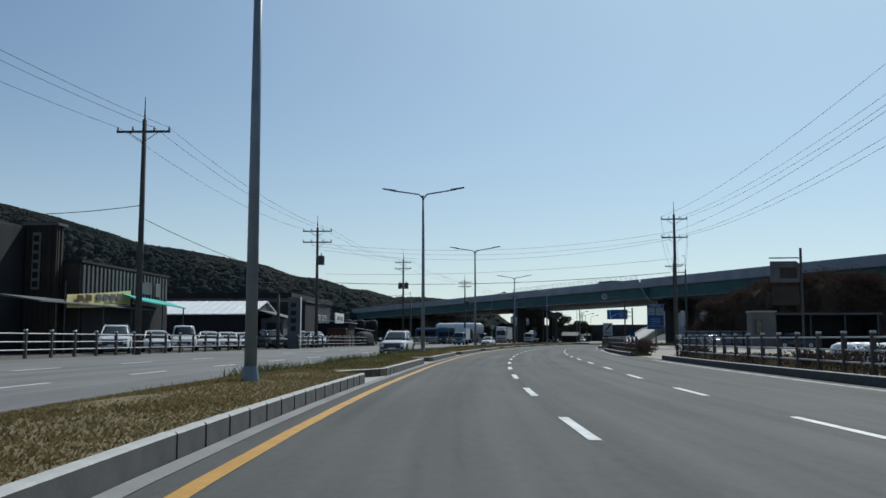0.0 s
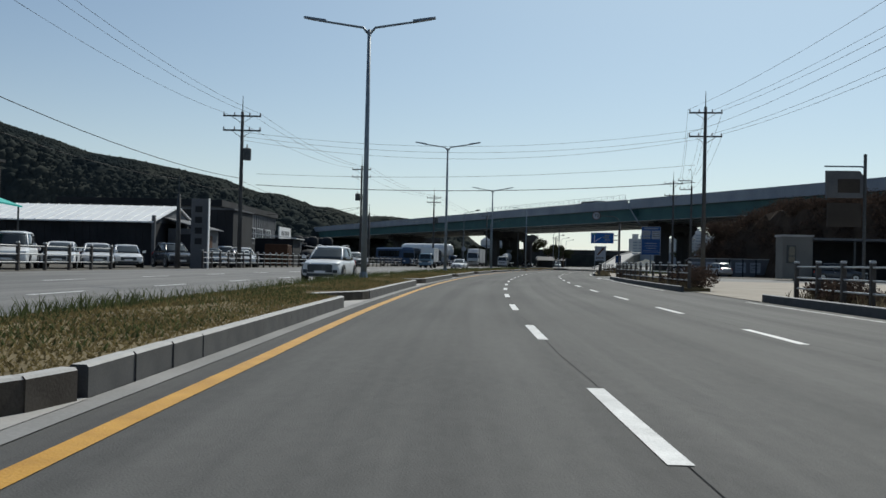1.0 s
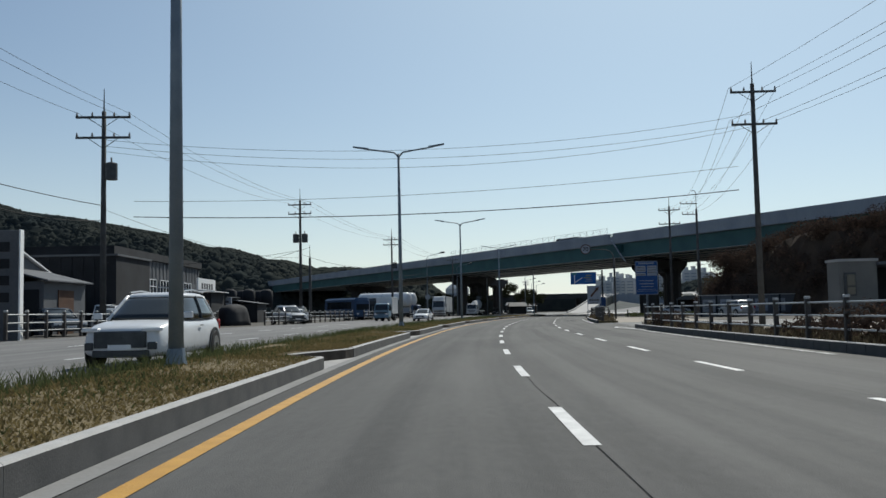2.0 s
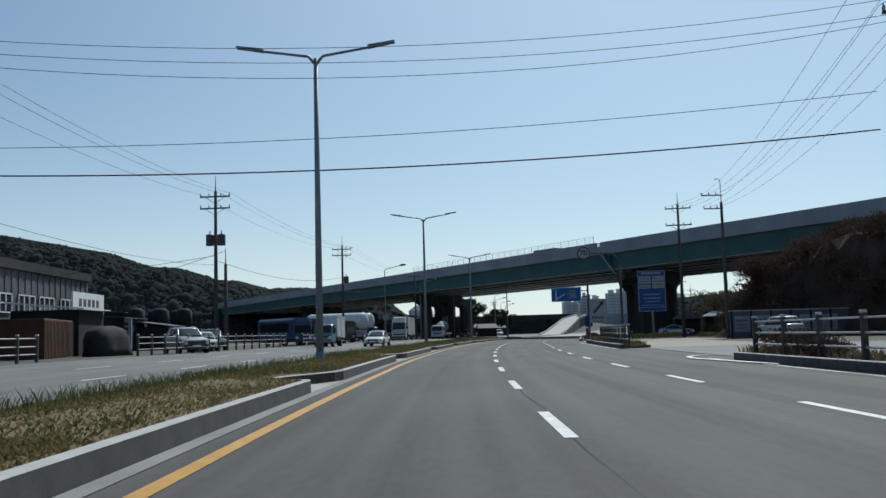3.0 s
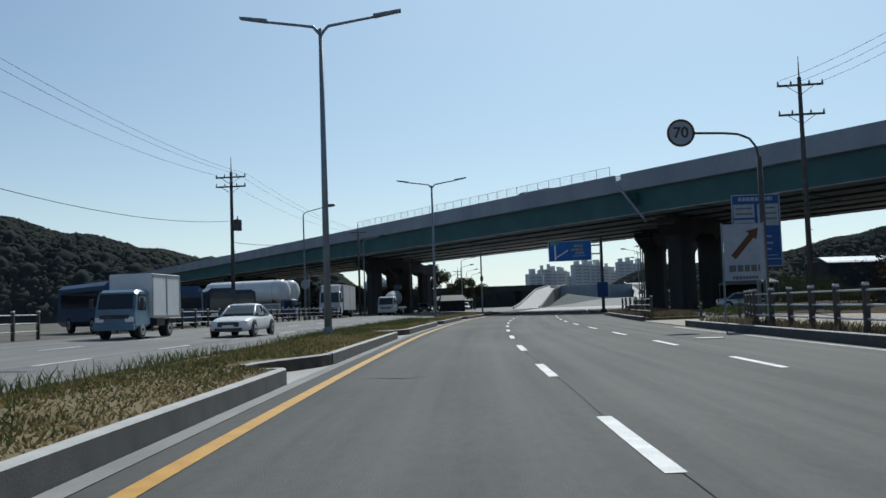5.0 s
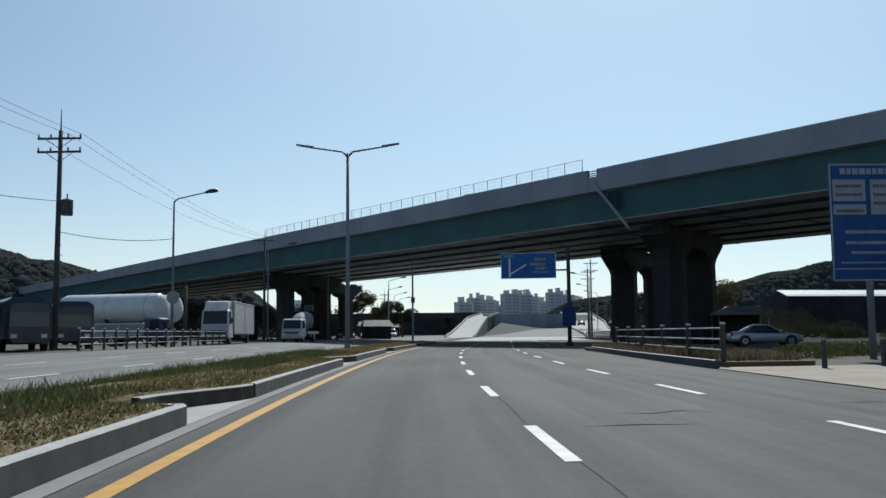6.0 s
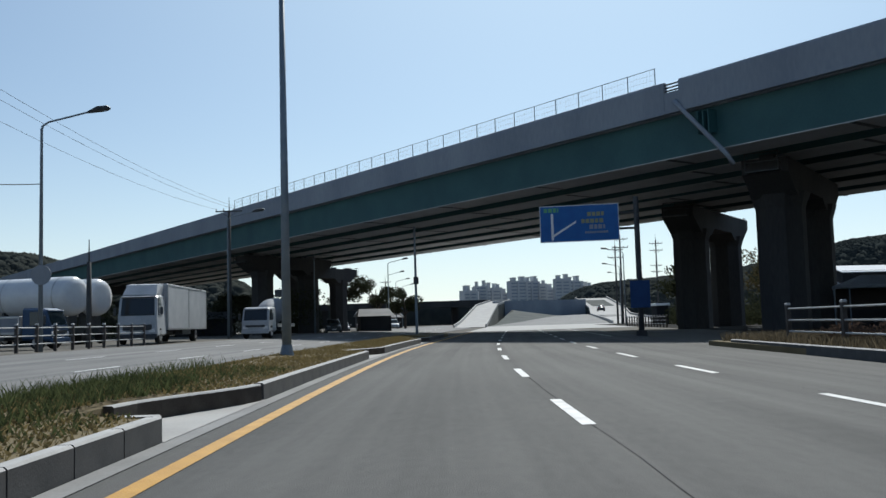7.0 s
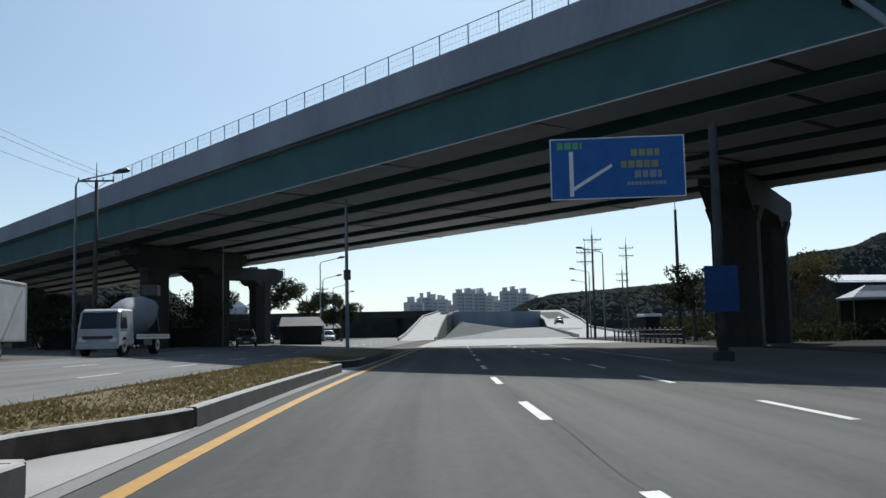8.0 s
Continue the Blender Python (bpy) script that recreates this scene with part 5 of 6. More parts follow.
def mixer():
    base = box_truck(PAINT_DIRTY, DARK_STEEL, "dusty white concrete mixer lorry under the viaduct", facing(-18.9, 222.5, 0.005), 7.6, 2.1, 2.35, 1.1, 0.5, 2.1)
    base.name = "mixer_truck"
    rings = []
    for y, z, r in ((-1.5, 1.75, 0.45), (-0.9, 1.8, 0.85), (0.5, 2.0, 1.05), (2.0, 2.2, 0.98), (3.4, 2.5, 0.6), (3.9, 2.6, 0.45)):
        rings.append([(r * math.cos(a), y, z + r * math.sin(a)) for a in (2 * math.pi * k / 18 for k in range(18))])
    part("drum", Mesh().loft(rings), TARP, base, "dirty grey mixing drum", True)
    part("chute", Mesh().hexa([(-0.3, 3.9, 2.6), (0.3, 3.9, 2.6), (0.25, 4.6, 1.2), (-0.25, 4.6, 1.2)], [(-0.3, 3.95, 2.75), (0.3, 3.95, 2.75), (0.25, 4.7, 1.3), (-0.25, 4.7, 1.3)]), DARK_STEEL, base)
    part("hopper", Mesh().box(0, 3.9, 3.3, 0.9, 0.7, 0.6, 0, 0.05), DARK_STEEL, base)


mixer()


def tank_trailer(m, L, label):
    base = thing("tank_trailer", label, "trailer", m, "parked tankers")
    rings = []
    for y, f in ((0, 0.6), (0.15, 0.9), (0.5, 1.0), (L - 0.5, 1.0), (L - 0.15, 0.9), (L, 0.6)):
        rings.append([(1.35 * f * math.cos(a), y, 3.45 + 1.4 * f * math.sin(a)) for a in (2 * math.pi * k / 28 for k in range(28))])
    part("tank", Mesh().loft(rings), PAINT_WHITE, base, "white cylindrical tank", True)
    for y in (1.2, L / 2, L - 1.2):
        part("saddle", Mesh().box(0, y, 1.0, 2.2, 0.2, 1.4), DARK_STEEL, base)
        n = 24
        band = Mesh().loft([[(1.37 * math.cos(a), yy, 3.45 + 1.42 * math.sin(a)) for a in (2 * math.pi * k / n for k in range(n))] for yy in (y - 0.05, y + 0.05)], caps=False)
        part("band", band, RIM, base)
    part("chassis", Mesh().box(0, L / 2, 0.85, 1.0, L, 0.25), DARK_STEEL, base)
    for y in (L - 1.0, L - 2.2, 1.0):
        for s in (-1, 1):
            wheel(base, s * 1.05, y, 0.5, 0.35)


tank_trailer(pose(-3.6, 217.3, 0.28, 0, 0, 61.8), 11.4, "long white cylindrical tank trailer parked in the yard")
tank_trailer(pose(-2.7, 221.0, 0.28, 0, 0, 61.8), 9.0, "short white cylindrical tank trailer parked in the yard")


def bus(m, label, paint, L=10.0):
    base = thing("bus", label, "bus", m, "parked buses")
    h = L / 2
    part("body", Mesh().loft([ring8(-h, 1.0, 0.95, 0.5, 2.6, 0.25), ring8(-h + 0.2, 1.2, 1.12, 0.4, 2.95, 0.3), ring8(h - 0.2, 1.2, 1.12, 0.4, 2.95, 0.3), ring8(h, 1.1, 1.02, 0.5, 2.8, 0.25)]), paint, base)
    part("windscreen", Mesh().hexa([(-0.98, -h - 0.02, 1.35), (0.98, -h - 0.02, 1.35), (0.98, -h + 0.2, 1.35), (-0.98, -h + 0.2, 1.35)], [(-0.93, -h + 0.01, 2.5), (0.93, -h + 0.01, 2.5), (0.93, -h + 0.25, 2.5), (-0.93, -h + 0.25, 2.5)]), GLASS, base)
    for s in (-1, 1):
        for i in range(6):
            y = -h + 1.0 + i * (L - 2.0) / 6
            part("side_window", Mesh().hexa([(s * 1.17, y, 1.5), (s * 1.17, y + 1.2, 1.5), (s * 1.2, y + 1.2, 1.5), (s * 1.2, y, 1.5)], [(s * 1.12, y, 2.45), (s * 1.12, y + 1.2, 2.45), (s * 1.165, y + 1.2, 2.45), (s * 1.165, y, 2.45)]), GLASS, base)
        for y in (-h + 2.0, h - 2.4):
            wheel(base, s * 1.05, y, 0.48, 0.3)
        part("headlight", Mesh().box(s * 0.75, -h + 0.02, 0.75, 0.3, 0.1, 0.2), LAMP_CLEAR, base)
    return base


for k, (o, y, p) in enumerate(((-25, 162, PAINT_SLATE), (-25.5, 169, PAINT_GREY), (-26, 175.5, PAINT_SLATE), (-26, 183, PAINT_GREY), (-26.5, 190, PAINT_GREY))):
    bus(pose(*at(o, y, 0.28), 0, 0, 35 - 4 * k), ("slate blue" if p is PAINT_SLATE else "dark grey") + " bus parked nose-out in the yard", p, 8.5)
# a blue cab unit and small lorries before the tankers
box_truck(PAINT_SLATE, TARP, "slate blue flat lorry beside the tank trailer", pose(*at(-27.0, 202, 0.28), 0, 0, 75), 5.6, 1.9, 2.2, 1.8)

P_LABEL = {"w": "white car parked on the yard behind the fence", "g": "dark grey car parked on the yard behind the fence", "s": "silver car parked on the yard behind the fence"}
PAINTS = {"w": PAINT_WHITE, "g": PAINT_GREY, "s": PAINT_SILVER}
for kind, p, x, y, turn in (("suv", "w", -20.3, 50.0, 20), ("sedan", "w", -20.6, 57.0, 25), ("van", "w", -20.6, 62.5, 20), ("sedan", "w", -20.2, 66.8, 20), ("sedan", "w", -20.0, 71.0, 25), ("sedan", "w", -19.8, 75.0, 25),
                            ("suv", "g", -19.0, 81.5, 35), ("sedan", "g", -17.8, 87.0, 40), ("suv", "w", -18.6, 99.5, 30), ("sedan", "s", -17.4, 94.0, 25), ("van", "w", -21.5, 104.0, 20),
                            ("suv", "s", -11.6, 122.5, 30), ("sedan", "w", -12.2, 130.5, 20), ("suv", "g", -12.8, 136.0, 20)):
    car(kind, PAINTS[p], P_LABEL[p], pose(x, y, 0.29, 0, 0, turn), "parked cars")
for kind, p, x, y, turn, lab in (("suv", "s", 33.4, 135.4, -168, "silver sport utility car waiting on the side road"), ("sedan", "s", 39.6, 184.0, 75, "silver saloon car parked beyond the verge"),
                                 ("suv", "g", 16.2, 262.0, 0, "dark sport utility car on the opposite carriageway beyond the viaduct"), ("sedan", "w", 21.5, 283.0, 0, "white saloon car on the opposite carriageway far off"), ("sedan", "w", 19.0, 290.0, 0, "white saloon car far down the opposite carriageway"),
                                 ("van", "w", 30.0, 320.0, 0, "pale van far down the opposite carriageway"), ("suv", "g", 93.5, 385.0, 166, "dark car climbing the far ramp")):
    z = 0.06 if x > 30 else 0.2
    if lab.endswith("ramp"):
        z = 2.9
    car(kind, PAINTS[p], lab, pose(x, y, z, 0, 0, turn), "")


# ---- left-hand buildings ----
def ribs(base, x, y0, y1, z0, z1, step, mat, depth=0.08):
    y = y0
    while y < y1:
        part("cladding_rib", Mesh().box(x + depth / 2, y, z0, depth, step * 0.45, z1 - z0), mat, base)
        y += step


def ribs_front(base, y, x0, x1, z0, z1, step, mat, depth=0.05):
    x = x0
    while x < x1:
        part("cladding_rib", Mesh().box(x, y - depth / 2, z0, step * 0.4, depth, z1 - z0), mat, base)
        x += step


def shed(name, label, x0, x1, y0, y1, h, wall, parent=None):
    base = thing(name, label, "building")
    part("wall", Mesh().box((x0 + x1) / 2, (y0 + y1) / 2, 0.2, x1 - x0, y1 - y0, h - 0.2), wall, base)
    return base


b = shed("workshop", "tall brown metal-clad workshop block with a vertical sign", -26.4, -24.5, 50.6, 51.5, 8.1, CLAD_BROWN)
ribs(b, -24.5, 50.8, 51.45, 0.3, 8.0, 0.4, CLAD_BROWN, 0.08)
ribs_front(b, 50.6, -26.3, -24.5, 0.3, 8.0, 0.36, CLAD_BROWN, 0.10)
part("roof_edge", Mesh().box(-25.45, 51.05, 8.1, 2.3, 1.3, 0.16), CLAD_GREY, b)
part("sign_strip", Mesh().box(-25.65, 50.44, 4.15, 0.5, 0.1, 3.5), WALL_CREAM, b, "pale vertical sign strip")
for i in range(6):
    part("letter", Mesh().box(-25.65, 50.37, 4.3 + i * 0.56, 0.32, 0.03, 0.36), CLAD_DARK, b)
b = shed("workshop", "wide dark workshop hall beside the tall block", -44, -26.45, 47.5, 51.5, 7.9, CLAD_DARK)
ribs_front(b, 47.5, -43.8, -26.6, 0.3, 7.8, 0.8, CLAD_DARK, 0.06)
part("roof_edge", Mesh().box(-35.25, 49.5, 7.9, 17.5, 4.2, 0.16), CLAD_BROWN, b)
part("awning", Mesh().hexa([(-33, 44.2, 2.7), (-28, 44.2, 2.7), (-28, 47.4, 3.3), (-33, 47.4, 3.3)], [(-33, 44.2, 2.78), (-28, 44.2, 2.78), (-28, 47.4, 3.38), (-33, 47.4, 3.38)]), TARP, b, "pale sheet awning")
for x in (-32.9, -28.1):
    part("awning_post", Mesh().tube([(x, 44.3, 0.2), (x, 44.3, 2.72)], 0.05, 6), DARK_STEEL, b)
b = shed("workshop", "long brown ribbed workshop with a shaded front", -40, -23.4, 51.6, 66.3, 5.9, CLAD_BROWN)
ribs(b, -23.4, 52, 66.2, 3.9, 5.8, 0.6, CLAD_GREY, 0.10)
part("roof_edge", Mesh().box(-31.7, 59, 5.9, 16.9, 15.0, 0.16), CLAD_DARK, b)
# dark sheet on the wall paints the shade inside the open front
part("dark_opening", Mesh().box(-23.36, 59, 0.3, 0.1, 14.3, 3.3), CLAD_DARK, b, "dark sheet for the shade in the open shop front")
part("lean_to_roof", Mesh().hexa([(-24.3, 44, 3.5), (-21.9, 44, 3.15), (-21.9, 60, 3.15), (-24.3, 60, 3.5)], [(-24.3, 44, 3.6), (-21.9, 44, 3.22), (-21.9, 60, 3.22), (-24.3, 60, 3.6)]), CLAD_GREY, b)
part("wall_sign", Mesh().box(-23.25, 61.5, 4.4, 0.08, 2.6, 0.9), CLAD_GREY, b, "grey wall sign")
part("wall_sign", Mesh().box(-23.25, 63.9, 4.3, 0.08, 0.8, 1.0), WALL_CREAM, b, "cream wall sign")
for y in (46, 52, 59.5):
    part("canopy_post", Mesh().tube([(-22.0, y, 0.2), (-22.0, y, 3.2)], 0.05, 6), DARK_STEEL, b)
c = thing("canopy", "bright teal tarpaulin canopy on posts", "canopy")
part("sheet", Mesh().loft([[(-23.2, y, 4.0 + s), (-22.4, y, 3.92 + s), (-21.2, y, 3.5 + s), (-21.2, y, 3.42 + s), (-22.4, y, 3.86 + s), (-23.2, y, 3.96 + s)] for y, s in ((55.5, 0.25), (58.5, 0.14), (61.5, 0.08), (64.4, -0.02))]), TEAL, c, "sagging teal sheet")
for y in (56, 60, 64.2):
    part("post", Mesh().tube([(-21.3, y, 0.2), (-21.3, y, 3.5)], 0.05, 6), DARK_STEEL, c)
bn = thing("banner", "long pale yellow banner with faded lettering", "banner")
part("cloth", Mesh().loft([[(-22.4, 48.0, 2.94), (-22.4, 48.0, 3.72)], [(-22.3, 52.4, 3.12), (-22.3, 52.4, 4.04)], [(-22.4, 57.0, 3.38), (-22.4, 57.0, 4.42)]], caps=False, closed=False), SIGN_YELLOW, bn)
m, m2 = Mesh(), Mesh()
for i, y in enumerate((49.4, 50.5, 51.9, 52.9, 53.9, 54.9)):
    (m if i < 2 else m2).box(-22.26, y, 3.38 + (y - 49.4) * 0.06, 0.02, 0.75, 0.38)
m2.box(-22.26, 54.4, 3.38, 0.02, 3.5, 0.07).box(-22.26, 50.6, 3.16, 0.02, 3.6, 0.07)
part("lettering", m, RUST, bn, "faded rust lettering bars")
part("lettering", m2, CLAD_GREY, bn, "grey lettering bars")
for y in (47.8, 57.2):
    part("post", Mesh().tube([(-22.4, y, 0.2), (-22.4, y, 4.5)], 0.05, 6), DARK_STEEL, bn)

b = shed("metal_shed", "dark metal shed with a bright pale sheet roof", -42, -22.9, 88.3, 99, 3.7, CLAD_DARK)
ribs_front(b, 88.3, -41.8, -23.0, 0.3, 3.65, 0.6, CLAD_DARK, 0.04)
part("roof", Mesh().hexa([(-42.3, 87.9, 3.62), (-22.7, 87.9, 3.62), (-22.7, 94, 5.16), (-42.3, 94, 5.16)], [(-42.3, 87.9, 3.72), (-22.7, 87.9, 3.72), (-22.7, 94, 5.26), (-42.3, 94, 5.26)]), ROOF_WHITE, b, "bright pale sheet roof")
part("roof", Mesh().hexa([(-42.3, 94, 5.15), (-22.7, 94, 5.15), (-22.7, 99.4, 3.62), (-42.3, 99.4, 3.62)], [(-42.3, 94, 5.25), (-22.7, 94, 5.25), (-22.7, 99.4, 3.72), (-42.3, 99.4, 3.72)]), ROOF_WHITE, b)
for i in range(22):
    x = -42.0 + 0.9 * i
    part("roof_seam", Mesh().hexa([(x, 87.9, 3.71), (x + 0.06, 87.9, 3.71), (x + 0.06, 94, 5.25), (x, 94, 5.25)], [(x, 87.9, 3.77), (x + 0.06, 87.9, 3.77), (x + 0.06, 94, 5.31), (x, 94, 5.31)]), ROOF_WHITE, b)
part("gable", Mesh().loft([[(x, 88.3, 3.69), (x, 99, 3.69), (x, 94, 5.14)] for x in (-23.0, -22.9)]), CLAD_GREY, b)
part("corner_post", Mesh().box(-22.75, 88.1, 0.2, 0.25, 0.25, 4.0), CLAD_GREY, b)
b = shed("metal_shed", "small grey lean-to shed with a dark sheet for the shade inside a doorway", -22.6, -20.2, 91, 97, 3.3, CLAD_GREY)
part("roof", Mesh().hexa([(-22.85, 90.6, 4.1), (-19.8, 90.6, 3.3), (-19.8, 97.3, 3.3), (-22.85, 97.3, 4.1)], [(-22.85, 90.6, 4.2), (-19.8, 90.6, 3.38), (-19.8, 97.3, 3.38), (-22.85, 97.3, 4.2)]), CLAD_GREY, b)
# no real hole: a dark panel gives the shade of the doorway
part("doorway", Mesh().box(-21.2, 90.97, 0.25, 1.5, 0.1, 2.6), CLAD_DARK, b, "dark sheet for the shade inside a doorway")
part("door_leaf", Mesh().box(-20.18, 94, 0.25, 0.08, 2.2, 2.6), RUST, b, "red-brown sliding door")
py = thing("pylon_sign", "tall pale grey pylon sign with faded lettering", "sign", pose(-15.9, 77.5, 0.28, 0, 0, 6))
part("slab", Mesh().box(0, 0, 0, 1.1, 0.4, 4.6, 0, 0.03), CLAD_GREY, py)
# white strip paints the sun catching the slab's right edge
part("light_edge", Mesh().box(0.58, -0.02, 0, 0.06, 0.42, 4.62), ROOF_WHITE, py, "white strip standing for the sunlit edge")
for i in range(4):
    part("letter", Mesh().box(-0.05, -0.215, 1.6 + i * 0.7, 0.45, 0.015, 0.4), CLAD_DARK, py)
b = thing("pylon_sign", "pale grey upright sign board with dark lettering", "sign", pose(-23.3, 149.0, 0.28, 0, 0, -4))
part("slab", Mesh().box(0, 0, 0, 1.0, 0.25, 3.1, 0, 0.02), SIGN_PALE, b)
for i in range(4):
    part("letter", Mesh().box(0, -0.135, 1.1 + i * 0.45, 0.4, 0.015, 0.26), INK, b)

# two-storey works with window bands
b = shed("factory_building", "long two-storey grey works with rows of white-framed windows", -44, -26, 118, 146, 6.7, CLAD_GREY)
part("roof_edge", Mesh().box(-35, 132, 6.7, 18.6, 28.8, 0.7), CLAD_DARK, b, "dark roof fascia")
ribs(b, -26, 118.3, 145.9, 5.0, 6.65, 1.2, CLAD_GREY, 0.06)
for y in (120, 124, 128.4, 132.6, 136.5, 141):
    w = part("window", Mesh().box(-25.97, y, 3.55, 0.08, 3.0, 1.3), GLASS, b)
    f = Mesh()
    for dy in (-1.5, -0.5, 0.5, 1.5):
        f.box(-25.9, y + dy, 3.5, 0.07, 0.1, 1.4)
    for z in (3.48, 4.15, 4.82):
        f.box(-25.9, y, z, 0.07, 3.1, 0.09)
    part("window_frame", f, SIGN_WHITE, w)
# shade of the ground-floor openings, put on as one dark sheet
part("shop_front", Mesh().box(-25.96, 131, 0.3, 0.1, 24, 2.5), CLAD_DARK, b, "dark sheet for the shade in ground-floor openings")
b = shed("storehouse", "tall dark windowless storehouse", -30, -20.9, 104.5, 112, 5.6, CLAD_DARK)
ribs_front(b, 104.5, -29.8, -21.0, 0.3, 5.5, 0.8, CLAD_DARK, 0.05)
part("roof_edge", Mesh().box(-25.45, 108.25, 5.6, 9.4, 7.8, 0.15), CLAD_GREY, b)
b = thing("sign_board", "white sign board on a dark frame above the yard", "sign", pose(-22.6, 136.4, 0.28))
part("board", Mesh().box(0, 0, 3.15, 0.15, 7.2, 1.7), SIGN_WHITE, b)
m = Mesh()
for i, y in enumerate((-2.0, -1.0, 0.0, 1.0, 2.0)):
    part("letter", Mesh().box(0.085, y, 3.75, 0.02, 0.6, 0.6), CLAD_GREY, b)
for y in (-3.2, 0, 3.2):
    part("post", Mesh().tube([(0, y, 0), (0, y, 3.2)], 0.08, 8), DARK_STEEL, b)
b = thing("container", "dark rusty steel container on the yard", "container", pose(-19.5, 118.5, 0.28, 0, 0, 8))
part("body", Mesh().box(0, 0, 0.02, 2.4, 7.5, 2.3, 0, 0.03), RUST, b)
ribs(b, 1.2, -3.7, 3.7, 0.1, 2.2, 0.35, RUST, 0.04)
b = shed("dark_hut", "low dark hut with a pale roof edge", -23.5, -19.0, 124, 129, 3.4, CLAD_DARK)
part("roof", Mesh().hexa([(-23.8, 123.7, 3.9), (-18.6, 123.7, 3.4), (-18.6, 129.3, 3.4), (-23.8, 129.3, 3.9)], [(-23.8, 123.7, 4.0), (-18.6, 123.7, 3.48), (-18.6, 129.3, 3.48), (-23.8, 129.3, 4.0)]), ROOF_WHITE, b)
b = thing("tarpaulin_heap", "rounded heap of goods under a dark tarpaulin", "heap", pose(-16.5, 122.0, 0.25))
rings = []
for z, f in ((0, 1.08), (0.5, 1.0), (1.1, 0.97), (1.55, 0.86), (1.8, 0.66), (1.95, 0.3)):
    rings.append([(f * 1.25 * math.cos(a) * (1 + 0.13 * math.sin(5 * a + z)), f * 2.4 * math.sin(a) * (1 + 0.06 * math.cos(4 * a)), z) for a in (2 * math.pi * k / 20 for k in range(20))])
part("cover", Mesh().loft(rings), CLAD_DARK, b, smooth=True)
for k, (x, y, w, l, h) in enumerate(((-26, 152, 5, 7, 3.4), (-30, 163, 7, 9, 4.2), (-33, 176, 8, 9, 3.6), (-22, 156, 3, 6, 2.6))):
    b = shed("storage_shed", "low dark storage shed in the yard", x - w / 2, x + w / 2, y - l / 2, y + l / 2, h, CLAD_DARK)
    part("roof", Mesh().hexa([(x - w / 2 - 0.3, y - l / 2 - 0.3, h + 0.5), (x + w / 2 + 0.3, y - l / 2 - 0.3, h), (x + w / 2 + 0.3, y + l / 2 + 0.3, h), (x - w / 2 - 0.3, y + l / 2 + 0.3, h + 0.5)],
                             [(x - w / 2 - 0.3, y - l / 2 - 0.3, h + 0.6), (x + w / 2 + 0.3, y - l / 2 - 0.3, h + 0.08), (x + w / 2 + 0.3, y + l / 2 + 0.3, h + 0.08), (x - w / 2 - 0.3, y + l / 2 + 0.3, h + 0.6)]), CLAD_GREY, b)
for k in range(5):
    x, y = -25.0 + 1.9 * (k % 3), 158 + 2.4 * k
    t = thing("storage_tank", "dark upright plastic storage tank on a stand", "tank", pose(x, y, 0.26), "yard tanks")
    part("shell", Mesh().tube([(0, 0, 2.0), (0, 0, 4.1), (0, 0, 4.4)], [0.85, 0.85, 0.4], 16), CLAD_DARK, t, smooth=True)
    for sx in (-0.6, 0.6):
        for sy in (-0.6, 0.6):
            part("leg", Mesh().box(sx, sy, 0, 0.12, 0.12, 2.0), DARK_STEEL, t)

# ---- right-hand mound, buildings ----
def bank_height(x, y):
    """The bank rises steeply from its foot and falls away again before the viaduct."""
    x -= max(0.0, (y - 146) * 0.45)
    top = float(np.interp(x, (32, 34, 36, 38, 41, 45, 60, 93), (0.1, 3.0, 4.8, 6.2, 8.1, 9.2, 8.6, 6.5)))
    foot = float(np.interp(x, (32, 40, 48, 93), (141, 139, 119, 116)))
    rise_up = min(max((y - foot) / 7, 0), 1) ** 0.7 * min(max((172 - y) / 8, 0), 1)
    x += max(0.0, (y - 146) * 0.45)
    gap = -((x - BR.x) * BN.x + (y - BR.y) * BN.y)
    return min(top, float(np.interp(gap, (-4, 2, 9), (4.5, 5.5, 9.6)))) * rise_up


def mound():
    m = Mesh()
    nx, ny = 44, 40
    for j in range(ny + 1):
        for i in range(nx + 1):
            x, y = 32 + 60 * i / nx, 114 + 60 * j / ny
            m.v.append((x, y, bank_height(x, y) * (1 + 0.12 * noise.noise(Vector((x * 0.2, y * 0.2, 0)))) - 0.05))
    for j in range(ny):
        for i in range(nx):
            a = j * (nx + 1) + i
            m.f.append((a, a + 1, a + nx + 2, a + nx + 1))
    setting("mound", m, BRUSH_FLOOR, "steep overgrown earth bank", "bank")
    r = np.random.default_rng(31)
    blobs = []
    while len(blobs) < 1500:
        x, y = r.uniform(32.5, 80), r.uniform(116, 169)
        h = bank_height(x, y)
        if h < 0.8:
            continue
        s = r.uniform(0.6, 1.5) * (1.5 if r.random() < 0.12 else 1.0)
        blobs.append((x, y, h + s * 0.35, s * 1.15, s * 1.15, s * 1.05))
    for k in range(60):
        x, y = r.uniform(41, 62), r.uniform(114.5, 125)
        s = r.uniform(0.8, 1.7)
        blobs.append((x, y, s * 0.7, s * 1.2, s, s))
    stuff("bank_brush", *leaf_cloud(blobs, 230, 0.13, 32), LEAF_BUSH, "dense russet and dark green brushwood on the bank", "brushwood")


mound()


